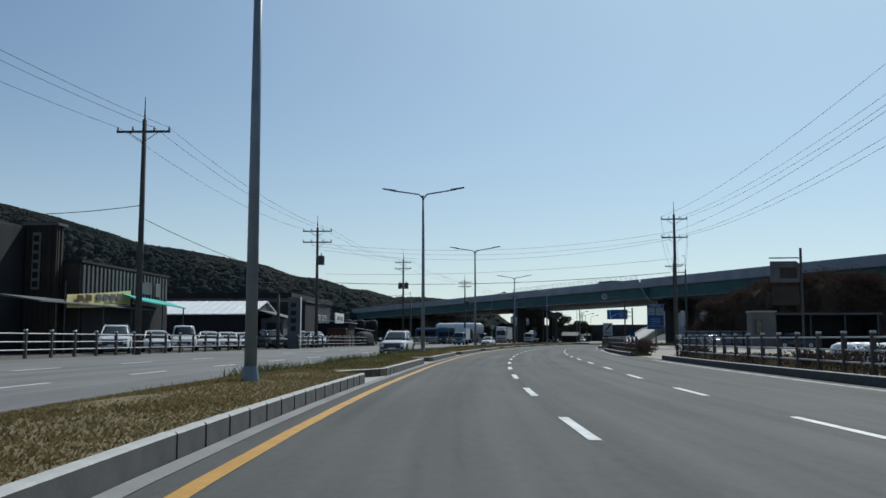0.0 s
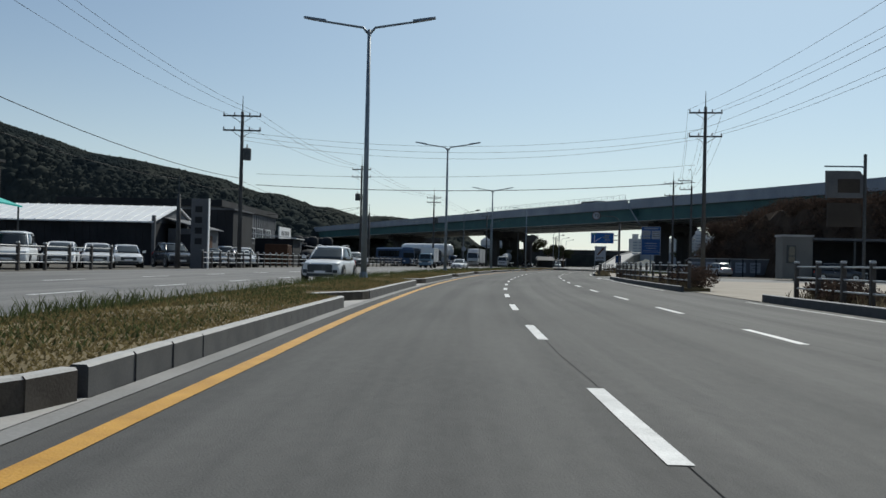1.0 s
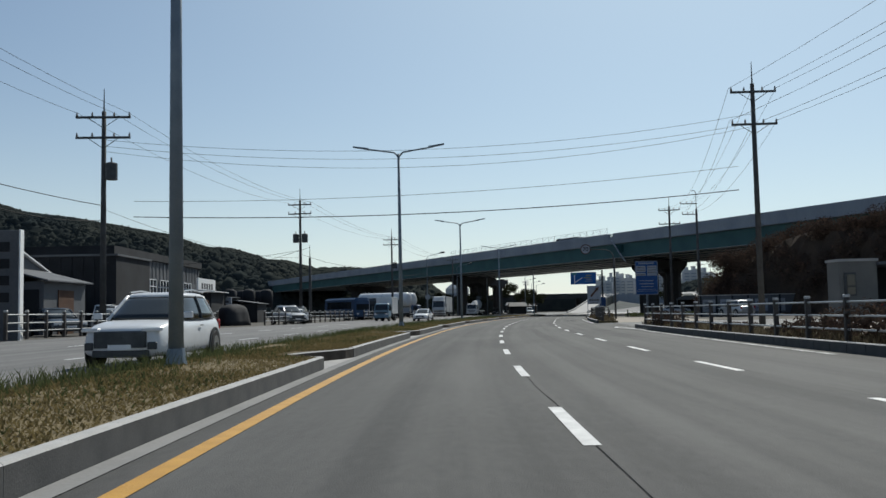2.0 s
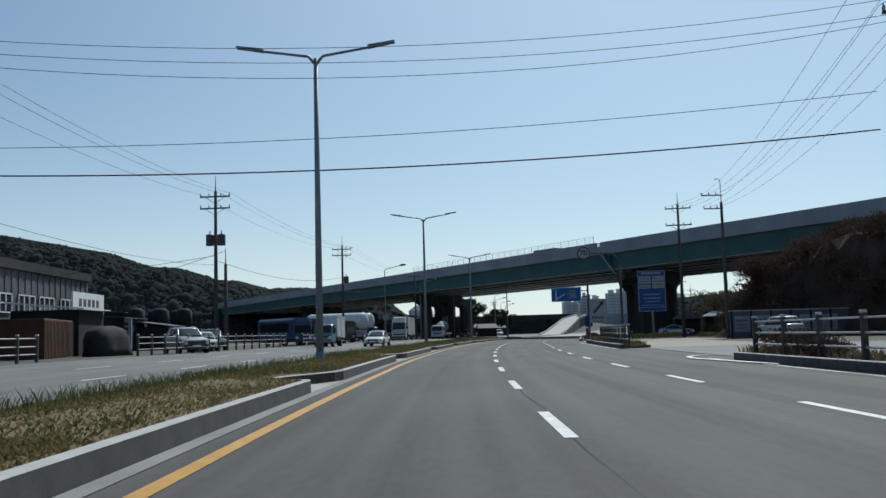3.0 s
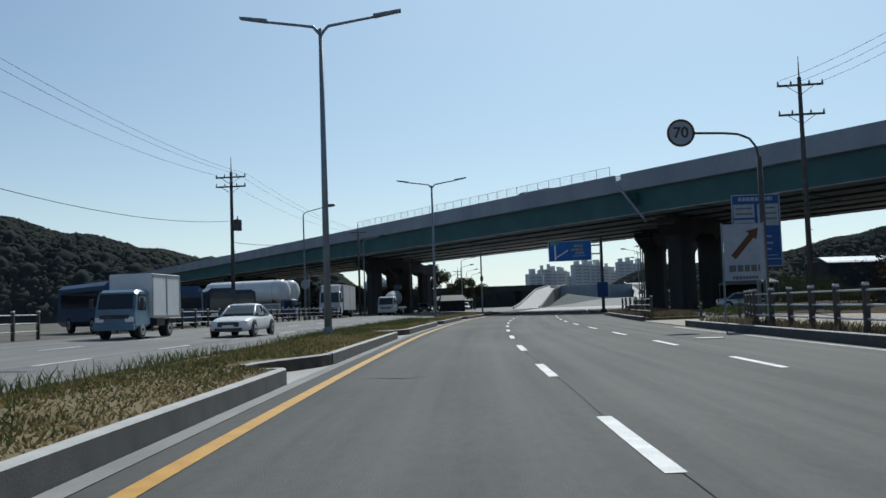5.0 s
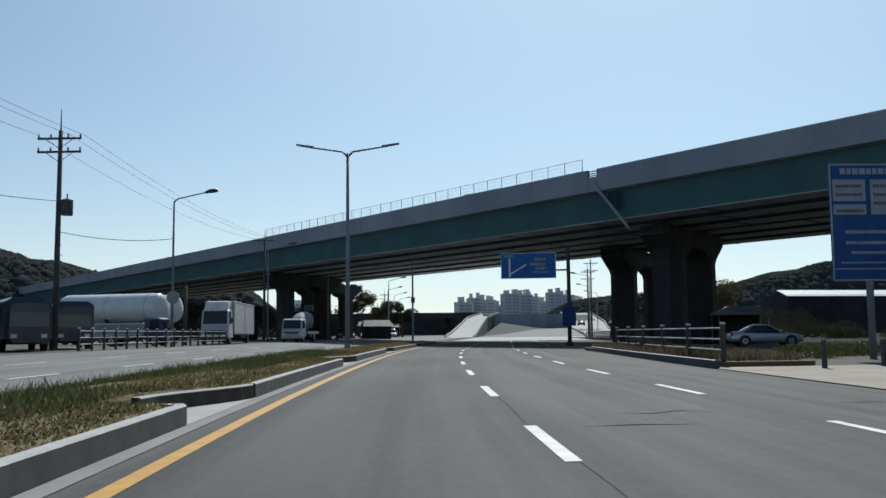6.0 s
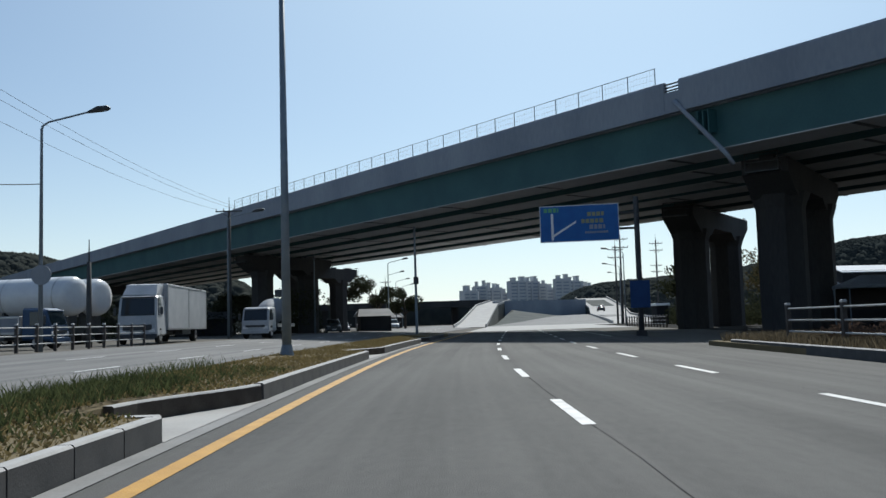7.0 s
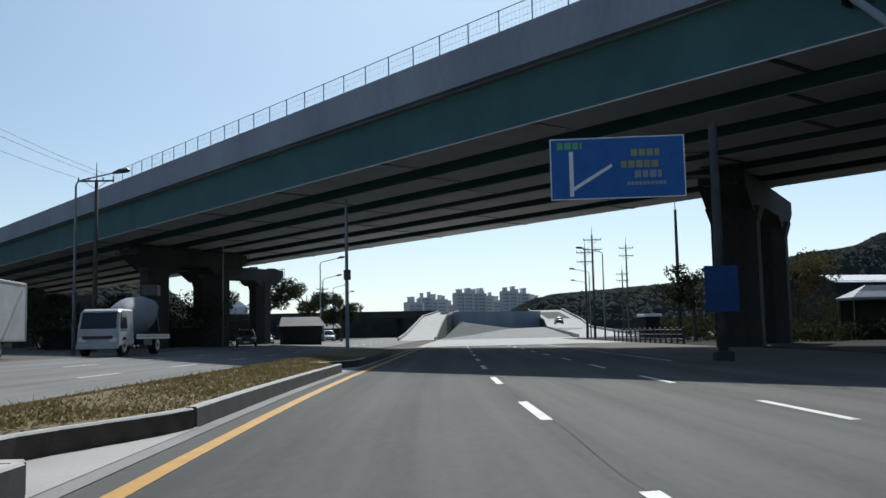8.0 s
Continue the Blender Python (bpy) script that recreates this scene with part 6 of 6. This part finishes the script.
def tree(x, y, h, seed, mat, label, leaf=0.16, per=240, spread=0.35):
    """A trunk with limbs and an open crown of small leaves."""
    r = np.random.default_rng(seed)
    base = thing("tree", label, "tree", pose(x, y, -0.1))
    m = Mesh().tube([(0, 0, 0), (0.05 * h * r.normal() * 0.3, 0, h * 0.3), (0, 0.02 * h, h * 0.6), (0, 0, h * 0.85)], [0.035 * h, 0.026 * h, 0.015 * h, 0.006 * h], 9)
    part("trunk", m, BARK, base)
    blobs = []
    for k in range(9):
        a, z0 = r.uniform(0, 2 * math.pi), r.uniform(0.3, 0.7) * h
        l = h * spread * r.uniform(0.7, 1.2)
        e = (math.cos(a) * l, math.sin(a) * l, z0 + l * r.uniform(0.5, 1.0))
        part("limb", Mesh().tube([(0, 0, z0), (e[0] * 0.5, e[1] * 0.5, z0 + (e[2] - z0) * 0.6), e], [0.013 * h, 0.009 * h, 0.003 * h], 5), BARK, base)
        blobs.append((*e, h * 0.15, h * 0.15, h * 0.12))
        blobs.append((e[0] * 0.6, e[1] * 0.6, e[2] * 1.02, h * 0.13, h * 0.13, h * 0.11))
    v, f = leaf_cloud(blobs, per, leaf, seed + 1)
    me = bpy.data.meshes.new("crown")
    me.from_pydata(v, [], f)
    me.materials.append(mat)
    part("crown", me, mat, base)
    return base


for k, (x, y, h) in enumerate(((37.2, 147, 7.0), (40.5, 150, 9.5))):
    tree(x, y, h, 100 + 3 * k, LEAF_BUSH, "russet-leaved tree on the overgrown bank", 0.09, 520)
for k, (x, y, h, lab) in enumerate(((54.4, 244.5, 6.2, "thin half-bare tree behind the pier"), (68.0, 250, 8.6, "half-bare tree with turning leaves behind the pier"), (71.5, 254, 7.6, "half-bare tree with turning leaves behind the pier"), (76, 263, 7.0, "olive-brown tree behind the pier"), (13, 292, 7.0, "dark leafy tree beyond the viaduct"), (19, 296, 8.0, "dark leafy tree beyond the viaduct"), (25, 300, 8.2, "dark leafy tree beyond the viaduct"), (30.5, 306, 6.5, "dark leafy tree beyond the viaduct"), (3, 285, 6.5, "dark leafy tree beyond the viaduct"), (-6, 282, 7.0, "dark leafy tree beyond the viaduct"))):
    tree(x, y, h, 200 + 3 * k, LEAF_RUSSET if "turning" in lab else LEAF_TREE, lab, 0.16, 120 if "bare" in lab else 240, 0.34 if "turning" in lab else 0.4)

b = shed("roadside_building", "flat cream single-storey building with one dark window", 32.5, 35.4, 108.5, 110.6, 4.35, WALL_CREAM)
w = part("window", Mesh().box(33.3, 108.46, 1.75, 0.9, 0.06, 1.75), DARK_STEEL, b, "dark framed window")
part("pane", Mesh().box(33.36, 108.42, 2.5, 0.6, 0.04, 0.85), GLASS, w)
part("pane", Mesh().box(33.36, 108.42, 1.85, 0.6, 0.04, 0.55), GLASS, w)
part("parapet", Mesh().box(33.95, 109.55, 4.35, 3.1, 2.3, 0.2), CONCRETE, b)
b = thing("open_garage", "dark open-fronted garage beside the cream building", "building")
part("back_wall", Mesh().box(41.5, 113.9, -0.05, 12.2, 0.2, 4.1), CLAD_DARK, b)
part("side_wall", Mesh().box(47.5, 111.2, -0.05, 0.2, 5.2, 4.1), CLAD_DARK, b)
part("roof", Mesh().box(41.5, 111.1, 4.05, 12.3, 6.2, 0.22, 0, 0.03), CLAD_GREY, b)
for x in (39.4, 43.4, 47.2):
    part("post", Mesh().box(x, 108.4, -0.05, 0.18, 0.18, 4.1), DARK_STEEL, b)
car("suv", PAINT_GREY, "dark sport utility car parked before the open garage", pose(37.6, 107.2, 0.06, 0, 0, 62))
# low panelled wall along the foot of the bank
b = thing("panel_wall", "low grey panelled wall with weathered posters at the foot of the bank", "wall", pose(0, 138.4, 0.0))
part("wall", Mesh().box(35.6, 0, -0.05, 10.4, 0.18, 2.35), CLAD_GREY, b)
part("coping", Mesh().box(35.6, 0, 2.3, 10.5, 0.26, 0.1), CONCRETE, b)
for k in range(5):
    x = 31.4 + 1.9 * k
    q = part("poster", Mesh().box(x, -0.11, 0.55, 1.35, 0.03, 1.35), SIGN_PALE if k % 2 else TARP, b, "weathered pale poster")
    bars(CLAD_GREY, q, [(x - 0.5, x + 0.5, 1.45, 0.16), (x - 0.45, x + 0.4, 1.1, 0.09), (x - 0.5, x + 0.3, 0.85, 0.09)], -0.13)
for k in range(7):
    part("pilaster", Mesh().box(30.5 + 1.72 * k, -0.02, -0.05, 0.16, 0.26, 2.38), CLAD_DARK, b)
b = thing("billboard", "faded advertising board under a lamp bar on a steel post", "billboard", pose(31.6, 91.4, 0, 0, 0, -4))
part("post", Mesh().tube([(1.5, 0.1, -0.05), (1.5, 0.1, 10.4)], 0.13, 10), DARK_STEEL, b)
p = part("panel", Mesh().loft([[(x, y, z) for x, z in ((-1.55, 6.9), (1.3, 6.9), (1.3, 8.7), (1.0, 9.05), (-1.55, 9.05))] for y in (-0.12, 0.12)]), CLAD_GREY, b, "weathered grey board")
part("faded_print", Mesh().box(0.2, -0.13, 7.3, 1.7, 0.015, 1.1), CLAD_BROWN, p, "faded brown print")
part("lamp_bar", Mesh().tube([(-1.65, 0, 9.4), (1.2, 0, 9.4), (1.45, 0, 9.3)], 0.07, 6), GALV, b)
part("lower_panel", Mesh().box(-0.1, 0, 4.6, 2.6, 0.15, 1.9), CLAD_BROWN, b, "dull brown lower board")
b = thing("watch_hut", "raised hut with a flat eaved roof and barred window", "hut", pose(40.2, 150, -0.4))
part("base_wall", Mesh().box(0, 0, 0.35, 2.6, 2.6, 3.9), CLAD_DARK, b)
part("cabin", Mesh().box(0, 0, 4.25, 2.8, 2.8, 2.4), WALL_CREAM, b)
part("window", Mesh().box(0.3, -1.41, 4.9, 1.5, 0.06, 1.4), GLASS, b)
m = Mesh()
for i in range(5):
    m.box(-0.3 + i * 0.3, -1.46, 4.9, 0.05, 0.03, 1.4)
part("window_bars", m, SIGN_WHITE, b)
part("roof", Mesh().box(0, 0, 6.65, 3.6, 3.6, 0.35, 0, 0.08), CLAD_GREY, b)
for k, (x0, x1, y0, y1, h) in enumerate(((110.5, 150, 300.6, 312, 8.4),)):
    b = shed("open_shed", "low shed with a pale metal roof beyond the verge", x0, x1, y0 + 0.6, y1, h, CLAD_DARK)
    part("roof", Mesh().hexa([(x0 - 0.5, y0, h - 0.4), (x1 + 0.5, y0, h - 0.4), (x1 + 0.5, y0 + 4, h + 1.0), (x0 - 0.5, y0 + 4, h + 1.0)], [(x0 - 0.5, y0, h - 0.25), (x1 + 0.5, y0, h - 0.25), (x1 + 0.5, y0 + 4, h + 1.1), (x0 - 0.5, y0 + 4, h + 1.1)]), ROOF_WHITE, b)
def market_tent(x, y, w, z, tall, turn):
    b = thing("market_tent", "small stall under a pale sagging hipped canopy", "tent", pose(x, y, 0, 0, 0, turn), "stalls beyond the verge")
    a = w / 2
    part("canopy", Mesh().loft([[(-a, -1.3, z - 0.18), (a, -1.3, z - 0.18), (a, 1.3, z - 0.18), (-a, 1.3, z - 0.18)], [(-a, -1.3, z), (a, -1.3, z), (a, 1.3, z), (-a, 1.3, z)], [(-a * 0.7, -0.6, z + tall * 0.5), (a * 0.7, -0.6, z + tall * 0.5), (a * 0.7, 0.6, z + tall * 0.5), (-a * 0.7, 0.6, z + tall * 0.5)], [(-a * 0.4, -0.1, z + tall), (a * 0.4, -0.1, z + tall), (a * 0.4, 0.1, z + tall), (-a * 0.4, 0.1, z + tall)]]), TARP, b, "pale canopy")
    part("counter", Mesh().box(0, 0.3, -0.03, w * 0.8, 1.4, 1.15, 0, 0.03), CLAD_DARK, b)
    part("back_curtain", Mesh().box(0, 1.15, 0.0, w * 0.92, 0.06, z - 0.1), CLAD_BROWN, b)
    for sx in (-a + 0.08, a - 0.08):
        for sy in (-1.2, 1.2):
            part("post", Mesh().tube([(sx, sy, -0.03), (sx, sy, z)], 0.04, 6), GALV, b)


market_tent(46.3, 200, 4.3, 2.6, 0.6, -12)
market_tent(61.6, 230, 5.4, 3.1, 0.9, -10)
thicket = []
r8 = np.random.default_rng(88)
for k in range(60):
    x = r8.uniform(54, 100)
    y = 240 + (x - 54) * 0.45 + r8.uniform(0, 10)
    s = r8.uniform(0.9, 1.7)
    thicket.append((x, y, s * 0.6, s * 1.4, s * 1.3, s))
for k in range(34):
    x, y = r8.uniform(69, 92), r8.uniform(258, 272)
    z = r8.uniform(1.0, 3.6)
    thicket.append((x, y, z, 2.0, 2.0, 1.6))
for k in range(46):
    thicket.append((r8.uniform(52, 84), r8.uniform(226, 241), 0.5, 1.5, 1.3, r8.uniform(0.6, 1.2)))
for k in range(70):
    thicket.append((r8.uniform(-22, 14), r8.uniform(262, 280), r8.uniform(0.6, 4.5), 2.2, 2.0, 1.8))
stuff("thicket", *leaf_cloud(thicket, 280, 0.15, 89), LEAF_TREE, "olive-brown thicket of shrubs around the viaduct piers", "shrubs")
hedge = [(60 + 2.2 * k, 262 + 3.5 * k, 1.0, 1.9, 2.2, 1.3 + 0.5 * math.sin(k * 2.1)) for k in range(16)]
stuff("far_hedge", *leaf_cloud(hedge, 260, 0.2, 63), LEAF_TREE, "low dark hedge along the far fence", "hedge")
gv = []
for k in range(7):
    gv.append((28 + k * 2.6, 160 + (k % 3) * 2.0, 0.25, 1.4, 1.2, 0.35))
stuff("field_weeds", *leaf_cloud(gv * 2, 500, 0.07, 61), GRASS_GREEN, "patch of yellow-green weeds beside the driveway", "weeds")
# white sacks stacked behind the first fence
for k in range(9):
    x, y = 13.8 + 0.75 * (k % 3) + 0.1 * k, 22 + 1.1 * k
    s = thing("sack", "full white woven sack on the verge", "sack", pose(x, y, 0.14 if x < 12 else 0.02, 0, 0, 23 * k), "stacked sacks")
    rings = []
    for z, f in ((0, 0.7), (0.2, 1.0), (0.6, 1.0), (0.9, 0.75), (1.0, 0.35)):
        rings.append([(f * 0.5 * math.cos(a) * (1 + 0.1 * math.sin(2 * a + k)), f * 0.45 * math.sin(a), z) for a in (2 * math.pi * q / 12 for q in range(12))])
    part("bag", Mesh().loft(rings), SIGN_WHITE, s, smooth=True)

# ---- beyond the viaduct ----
# earth colour with the shade by the viaduct put into it
DARK_EARTH = material("shaded_earth", (0.018, 0.017, 0.016), (0.036, 0.033, 0.03), 0.95, scale=0.4, fine=6, bump=0.5, spec=0.05)
BERM = material("berm_grass", (0.034, 0.042, 0.042), (0.066, 0.072, 0.066), 0.95, scale=0.3, fine=4, bump=0.5)


def ramp(name, label, pts, w):
    base = thing(name, label, "ramp", kind="structure")
    rows, lo, hi = [], [], []
    P = [Vector(p) for p in pts]
    m, wl, wr = Mesh(), Mesh(), Mesh()
    ra, rb, rc = [], [], []
    for i, p in enumerate(P):
        d = (P[min(i + 1, len(P) - 1)] - P[max(i - 1, 0)])
        n = Vector((d.y, -d.x, 0)).normalized() * (w / 2)
        up = Vector((0, 0, 0.55))
        g = Vector((0, 0, -p.z - 0.1))
        ra.append([p - n + g, p + n + g, p + n, p - n])
        k = n.normalized() * 0.3
        rb.append([p - n, p - n + k, p - n + k + up, p - n + up])
        rc.append([p + n - k, p + n, p + n + up, p + n - k + up])
    part("embankment", m.loft(ra), BERM, base, "brown grassy embankment")
    top = Mesh().loft([[q[3] + Vector((0, 0, 0.02)), q[2] + Vector((0, 0, 0.02))] for q in ra], caps=False, closed=False)
    part("deck", top, CONCRETE, base, "pale concrete carriageway")
    part("barrier", wl.loft(rb), CONCRETE, base)
    part("barrier", wr.loft(rc), CONCRETE, base)
    return base


ramp("ramp_west", "pale concrete ramp curving up to the far overpass", [(45, 322, 0.02), (50.5, 345, 0.8), (58, 375, 2.6), (67.5, 410, 5.6), (78.5, 440, 7.6)], 6.5)
ramp("ramp_east", "pale concrete ramp climbing to the far overpass", [(78, 318, 0.03), (86.5, 345, 0.5), (98, 390, 1.9), (107, 418, 4.1), (111.8, 447, 7.9)], 11)
o = thing("overpass", "far dark concrete overpass with a retaining wall", "bridge", kind="structure")
part("retaining_wall", Mesh().hexa([(73, 424, -0.1), (103, 426, -0.1), (103, 429, -0.1), (73, 427, -0.1)], [(73, 424, 7.2), (103, 426, 7.2), (103, 429, 7.2), (73, 427, 7.2)]), BRIDGE_CONC, o, "blue-grey concrete retaining wall")
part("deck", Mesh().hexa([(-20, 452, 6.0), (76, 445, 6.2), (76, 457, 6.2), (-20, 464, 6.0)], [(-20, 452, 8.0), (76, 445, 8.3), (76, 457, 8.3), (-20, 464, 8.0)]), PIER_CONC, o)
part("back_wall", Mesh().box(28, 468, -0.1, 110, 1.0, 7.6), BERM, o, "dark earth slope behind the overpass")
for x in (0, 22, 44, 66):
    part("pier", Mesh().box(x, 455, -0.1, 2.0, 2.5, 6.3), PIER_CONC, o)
# pale slip road that fans out from the foot of the east ramp
SLIP = ((330, 50, 0.02), (355, 63.3, 0.7), (375, 74, 1.5), (390, 81.8, 2.0), (405, 94, 2.3))
fan = Mesh().loft([[(x, y, -0.1), (70 + (y - 318) * 0.36 + 10, y, -0.1), (70 + (y - 318) * 0.36 + 10, y, z - 0.05), (x, y, z)] for y, x, z in SLIP])
setting("slip_road", fan, ASPHALT_OLD, "pale worn slip road rising to the ramp", "road")
berm = Mesh()
for i in range(9):
    y = 330 + 92 * i / 8
    a, b = 50 + 22 * (i / 8), float(np.interp(y, [q[0] for q in SLIP], [q[1] for q in SLIP])) + 1.5
    z = float(np.interp(y, [q[0] for q in SLIP], [q[2] for q in SLIP])) - 0.08
    h = z + 2.2 * max(0, (i - 2) / 6)
    berm.v += [(a + 1, y, 0.0), (a + (b - a) * 0.25, y, h), (a + (b - a) * 0.5, y, 0.5 * (h + z)), (a + (b - a) * 0.75, y, z), (b, y, z)]
for i in range(8):
    for k in range(4):
        a = i * 5 + k
        berm.f.append((a, a + 1, a + 6, a + 5))
setting("berm", berm, BERM, "brown earth bank between the two ramps", "bank")
# pale sheet over the asphalt; its colour stands in for sun glare
far_road = Mesh()
strip(far_road, -4.05, 15.0, 0.012, 246, 300)
far_road.poly((lane(300) - 4.05, 300, 0.012), (lane(300) + 15.0, 300, 0.012), (87, 330, 0.012), (50, 330, 0.012))
# dark ground sheet that paints the shade around the viaduct
setting("yard_ground", strip(Mesh(), 15.2, 75, 0.03, 196, 300, 8), DARK_EARTH, "earth beside the road coloured dark for the shade of the viaduct", "ground")
setting("road_far", far_road, CONCRETE, "concrete-coloured road beyond the viaduct, pale for sun glare", "road")


APT_GLASS = material("apartment_glazing", (0.24, 0.28, 0.33), (0.3, 0.34, 0.39), 0.5, scale=0.1, fine=1)


def apartment(x, y, w, d, h, seed):
    """A slab block with stair heads on its roof, bays and rows of windows."""
    base = thing("apartment_block", "distant pale grey apartment slab with rows of windows", "apartment block", pose(x, y, -0.1, 0, 0, (seed * 37) % 30 - 15), "far apartment towers")
    part("wall", Mesh().box(0, 0, 0, w, d, h), APT, base)
    n = max(2, int(w / 8))
    for k in range(n):
        u = -w / 2 + (k + 0.5) * w / n
        part("roof_house", Mesh().box(u, 0, h, w / n * 0.42, d * 0.6, 2.6 + 0.9 * ((k + seed) % 3)).box(u, 0, h + 2.6 + 0.9 * ((k + seed) % 3), w / n * 0.5, d * 0.7, 0.5), APT, base)
        part("bay", Mesh().box(u + w / n * 0.34, -d / 2 - 0.5, 1.5, w / n * 0.22, 1.0, h - 2), APT, base)
    for z in range(4, int(h) - 1, 3):
        part("window_band", Mesh().box(0, -d / 2 - 0.06, z, w * 0.96, 0.2, 1.2), APT_GLASS, base)


r9 = np.random.default_rng(9)
for k, (x, w, top) in enumerate(((171, 12, 29), (182, 13, 36), (197, 17, 34), (213, 16, 38), (229, 15, 38), (243, 13, 36), (255, 14, 39), (270, 15, 37), (286, 17, 35), (304, 16, 33), (322, 15, 34), (340, 18, 33), (360, 17, 31))):
    apartment(x, 950 + 16 * (k % 3), w, 12, top - 1.5 + r9.uniform(-1.5, 1.0), k)
for k in range(9):
    apartment(180 + k * 18, 1000, 19, 12, 31 + 3 * math.sin(k * 2.3), k + 17)
b = thing("far_mill", "distant pale blue-grey mill building with a stepped roof", "building", pose(14.5, 640, -0.1))
part("wall", Mesh().box(0, 0, 0, 15, 12, 16.5), APT, b)
part("roof", Mesh().hexa([(-7.6, -6.1, 16.5), (7.6, -6.1, 16.5), (7.6, 6.1, 16.5), (-7.6, 6.1, 16.5)], [(-3.0, -2, 20), (3.0, -2, 20), (3.0, 2, 20), (-3.0, 2, 20)]), APT_GLASS, b, "shallow hipped roof")
for z in (4, 8, 12):
    part("window_band", Mesh().box(0, -6.05, z, 13.5, 0.2, 1.4), APT_GLASS, b)
# far poles and lamps
for k, (x, y, h) in enumerate(((65.4, 293.9, 16.1), (67.5, 302, 15), (84.6, 324.6, 17.9), (96, 352, 15), (34, 372, 13), (37, 400, 13))):
    utility_pole(x, y, (h - 2, h - 3.4) if h > 13.6 else (h - 1.6,), h, "distant utility pole beyond the viaduct", 2.6, turn=-14, clamps=False)
utility_pole(54.2, 246.9, (), 13.2, "plain dark pole behind the stake fence", clamps=False)
for k, (x, y, s) in enumerate(((25.5, 285, 1), (29, 318, 1), (33.5, 345, 1), (38, 372, 1), (14, 262, 1), (57.2, 271, -1), (69.3, 305, -1), (81, 335, -1))):
    sl2 = copy_thing(sl, pose(x, y, 0.0, 0, 0, -14 if s > 0 else 166))
    tagged(sl2, "distant grey single-arm street lamp", "street lamp", "far street lamps")
for k, (x, y, w, h) in enumerate(((22, 268, 4, 2.2), (10, 275, 6, 2.3), (27, 330, 6, 2.8), (33, 352, 5, 2.6), (0, 270, 7, 2.4))):
    b = shed("hut", "small low roadside hut beyond the viaduct", x - w / 2, x + w / 2, y, y + 6, h, CLAD_BROWN if k % 2 else CLAD_DARK)
    part("roof", Mesh().loft([[(x - w / 2 - 0.4, y - 0.4, h), (x + w / 2 + 0.4, y - 0.4, h), (x + w / 2 + 0.4, y + 6.4, h), (x - w / 2 - 0.4, y + 6.4, h)], [(x - w / 2, y + 2.6, h + 1.0), (x + w / 2, y + 2.6, h + 1.0), (x + w / 2, y + 3.4, h + 1.0), (x - w / 2, y + 3.4, h + 1.0)]]), CLAD_GREY, b)
b = thing("guard_booth", "small dark booth with a pale roof beside the far road", "booth", pose(58.5, 262, 0))
part("cabin", Mesh().box(0, 0, -0.05, 1.6, 1.6, 2.5), CLAD_DARK, b)
part("roof", Mesh().box(0, 0, 2.45, 2.0, 2.0, 0.3, 0, 0.05), ROOF_WHITE, b)
# lorry on the viaduct deck
bt = deck(17, 3.6, ZG + 0.3)
box_truck(PAINT_GREY, PAINT_GREY, "dark lorry standing on the viaduct deck", pose(bt.x, bt.y, bt.z, 0, 0, math.degrees(math.atan2(BD.y, BD.x)) + 90), 6.5, 2.1, 2.3, 2.2, 0.4)

part("roundel", Mesh().disc((0.1, -0.2, 3.4), (0, 1, 0.0), 0.45, 0.04, 20), TARP, sl, "grey back of a round sign")
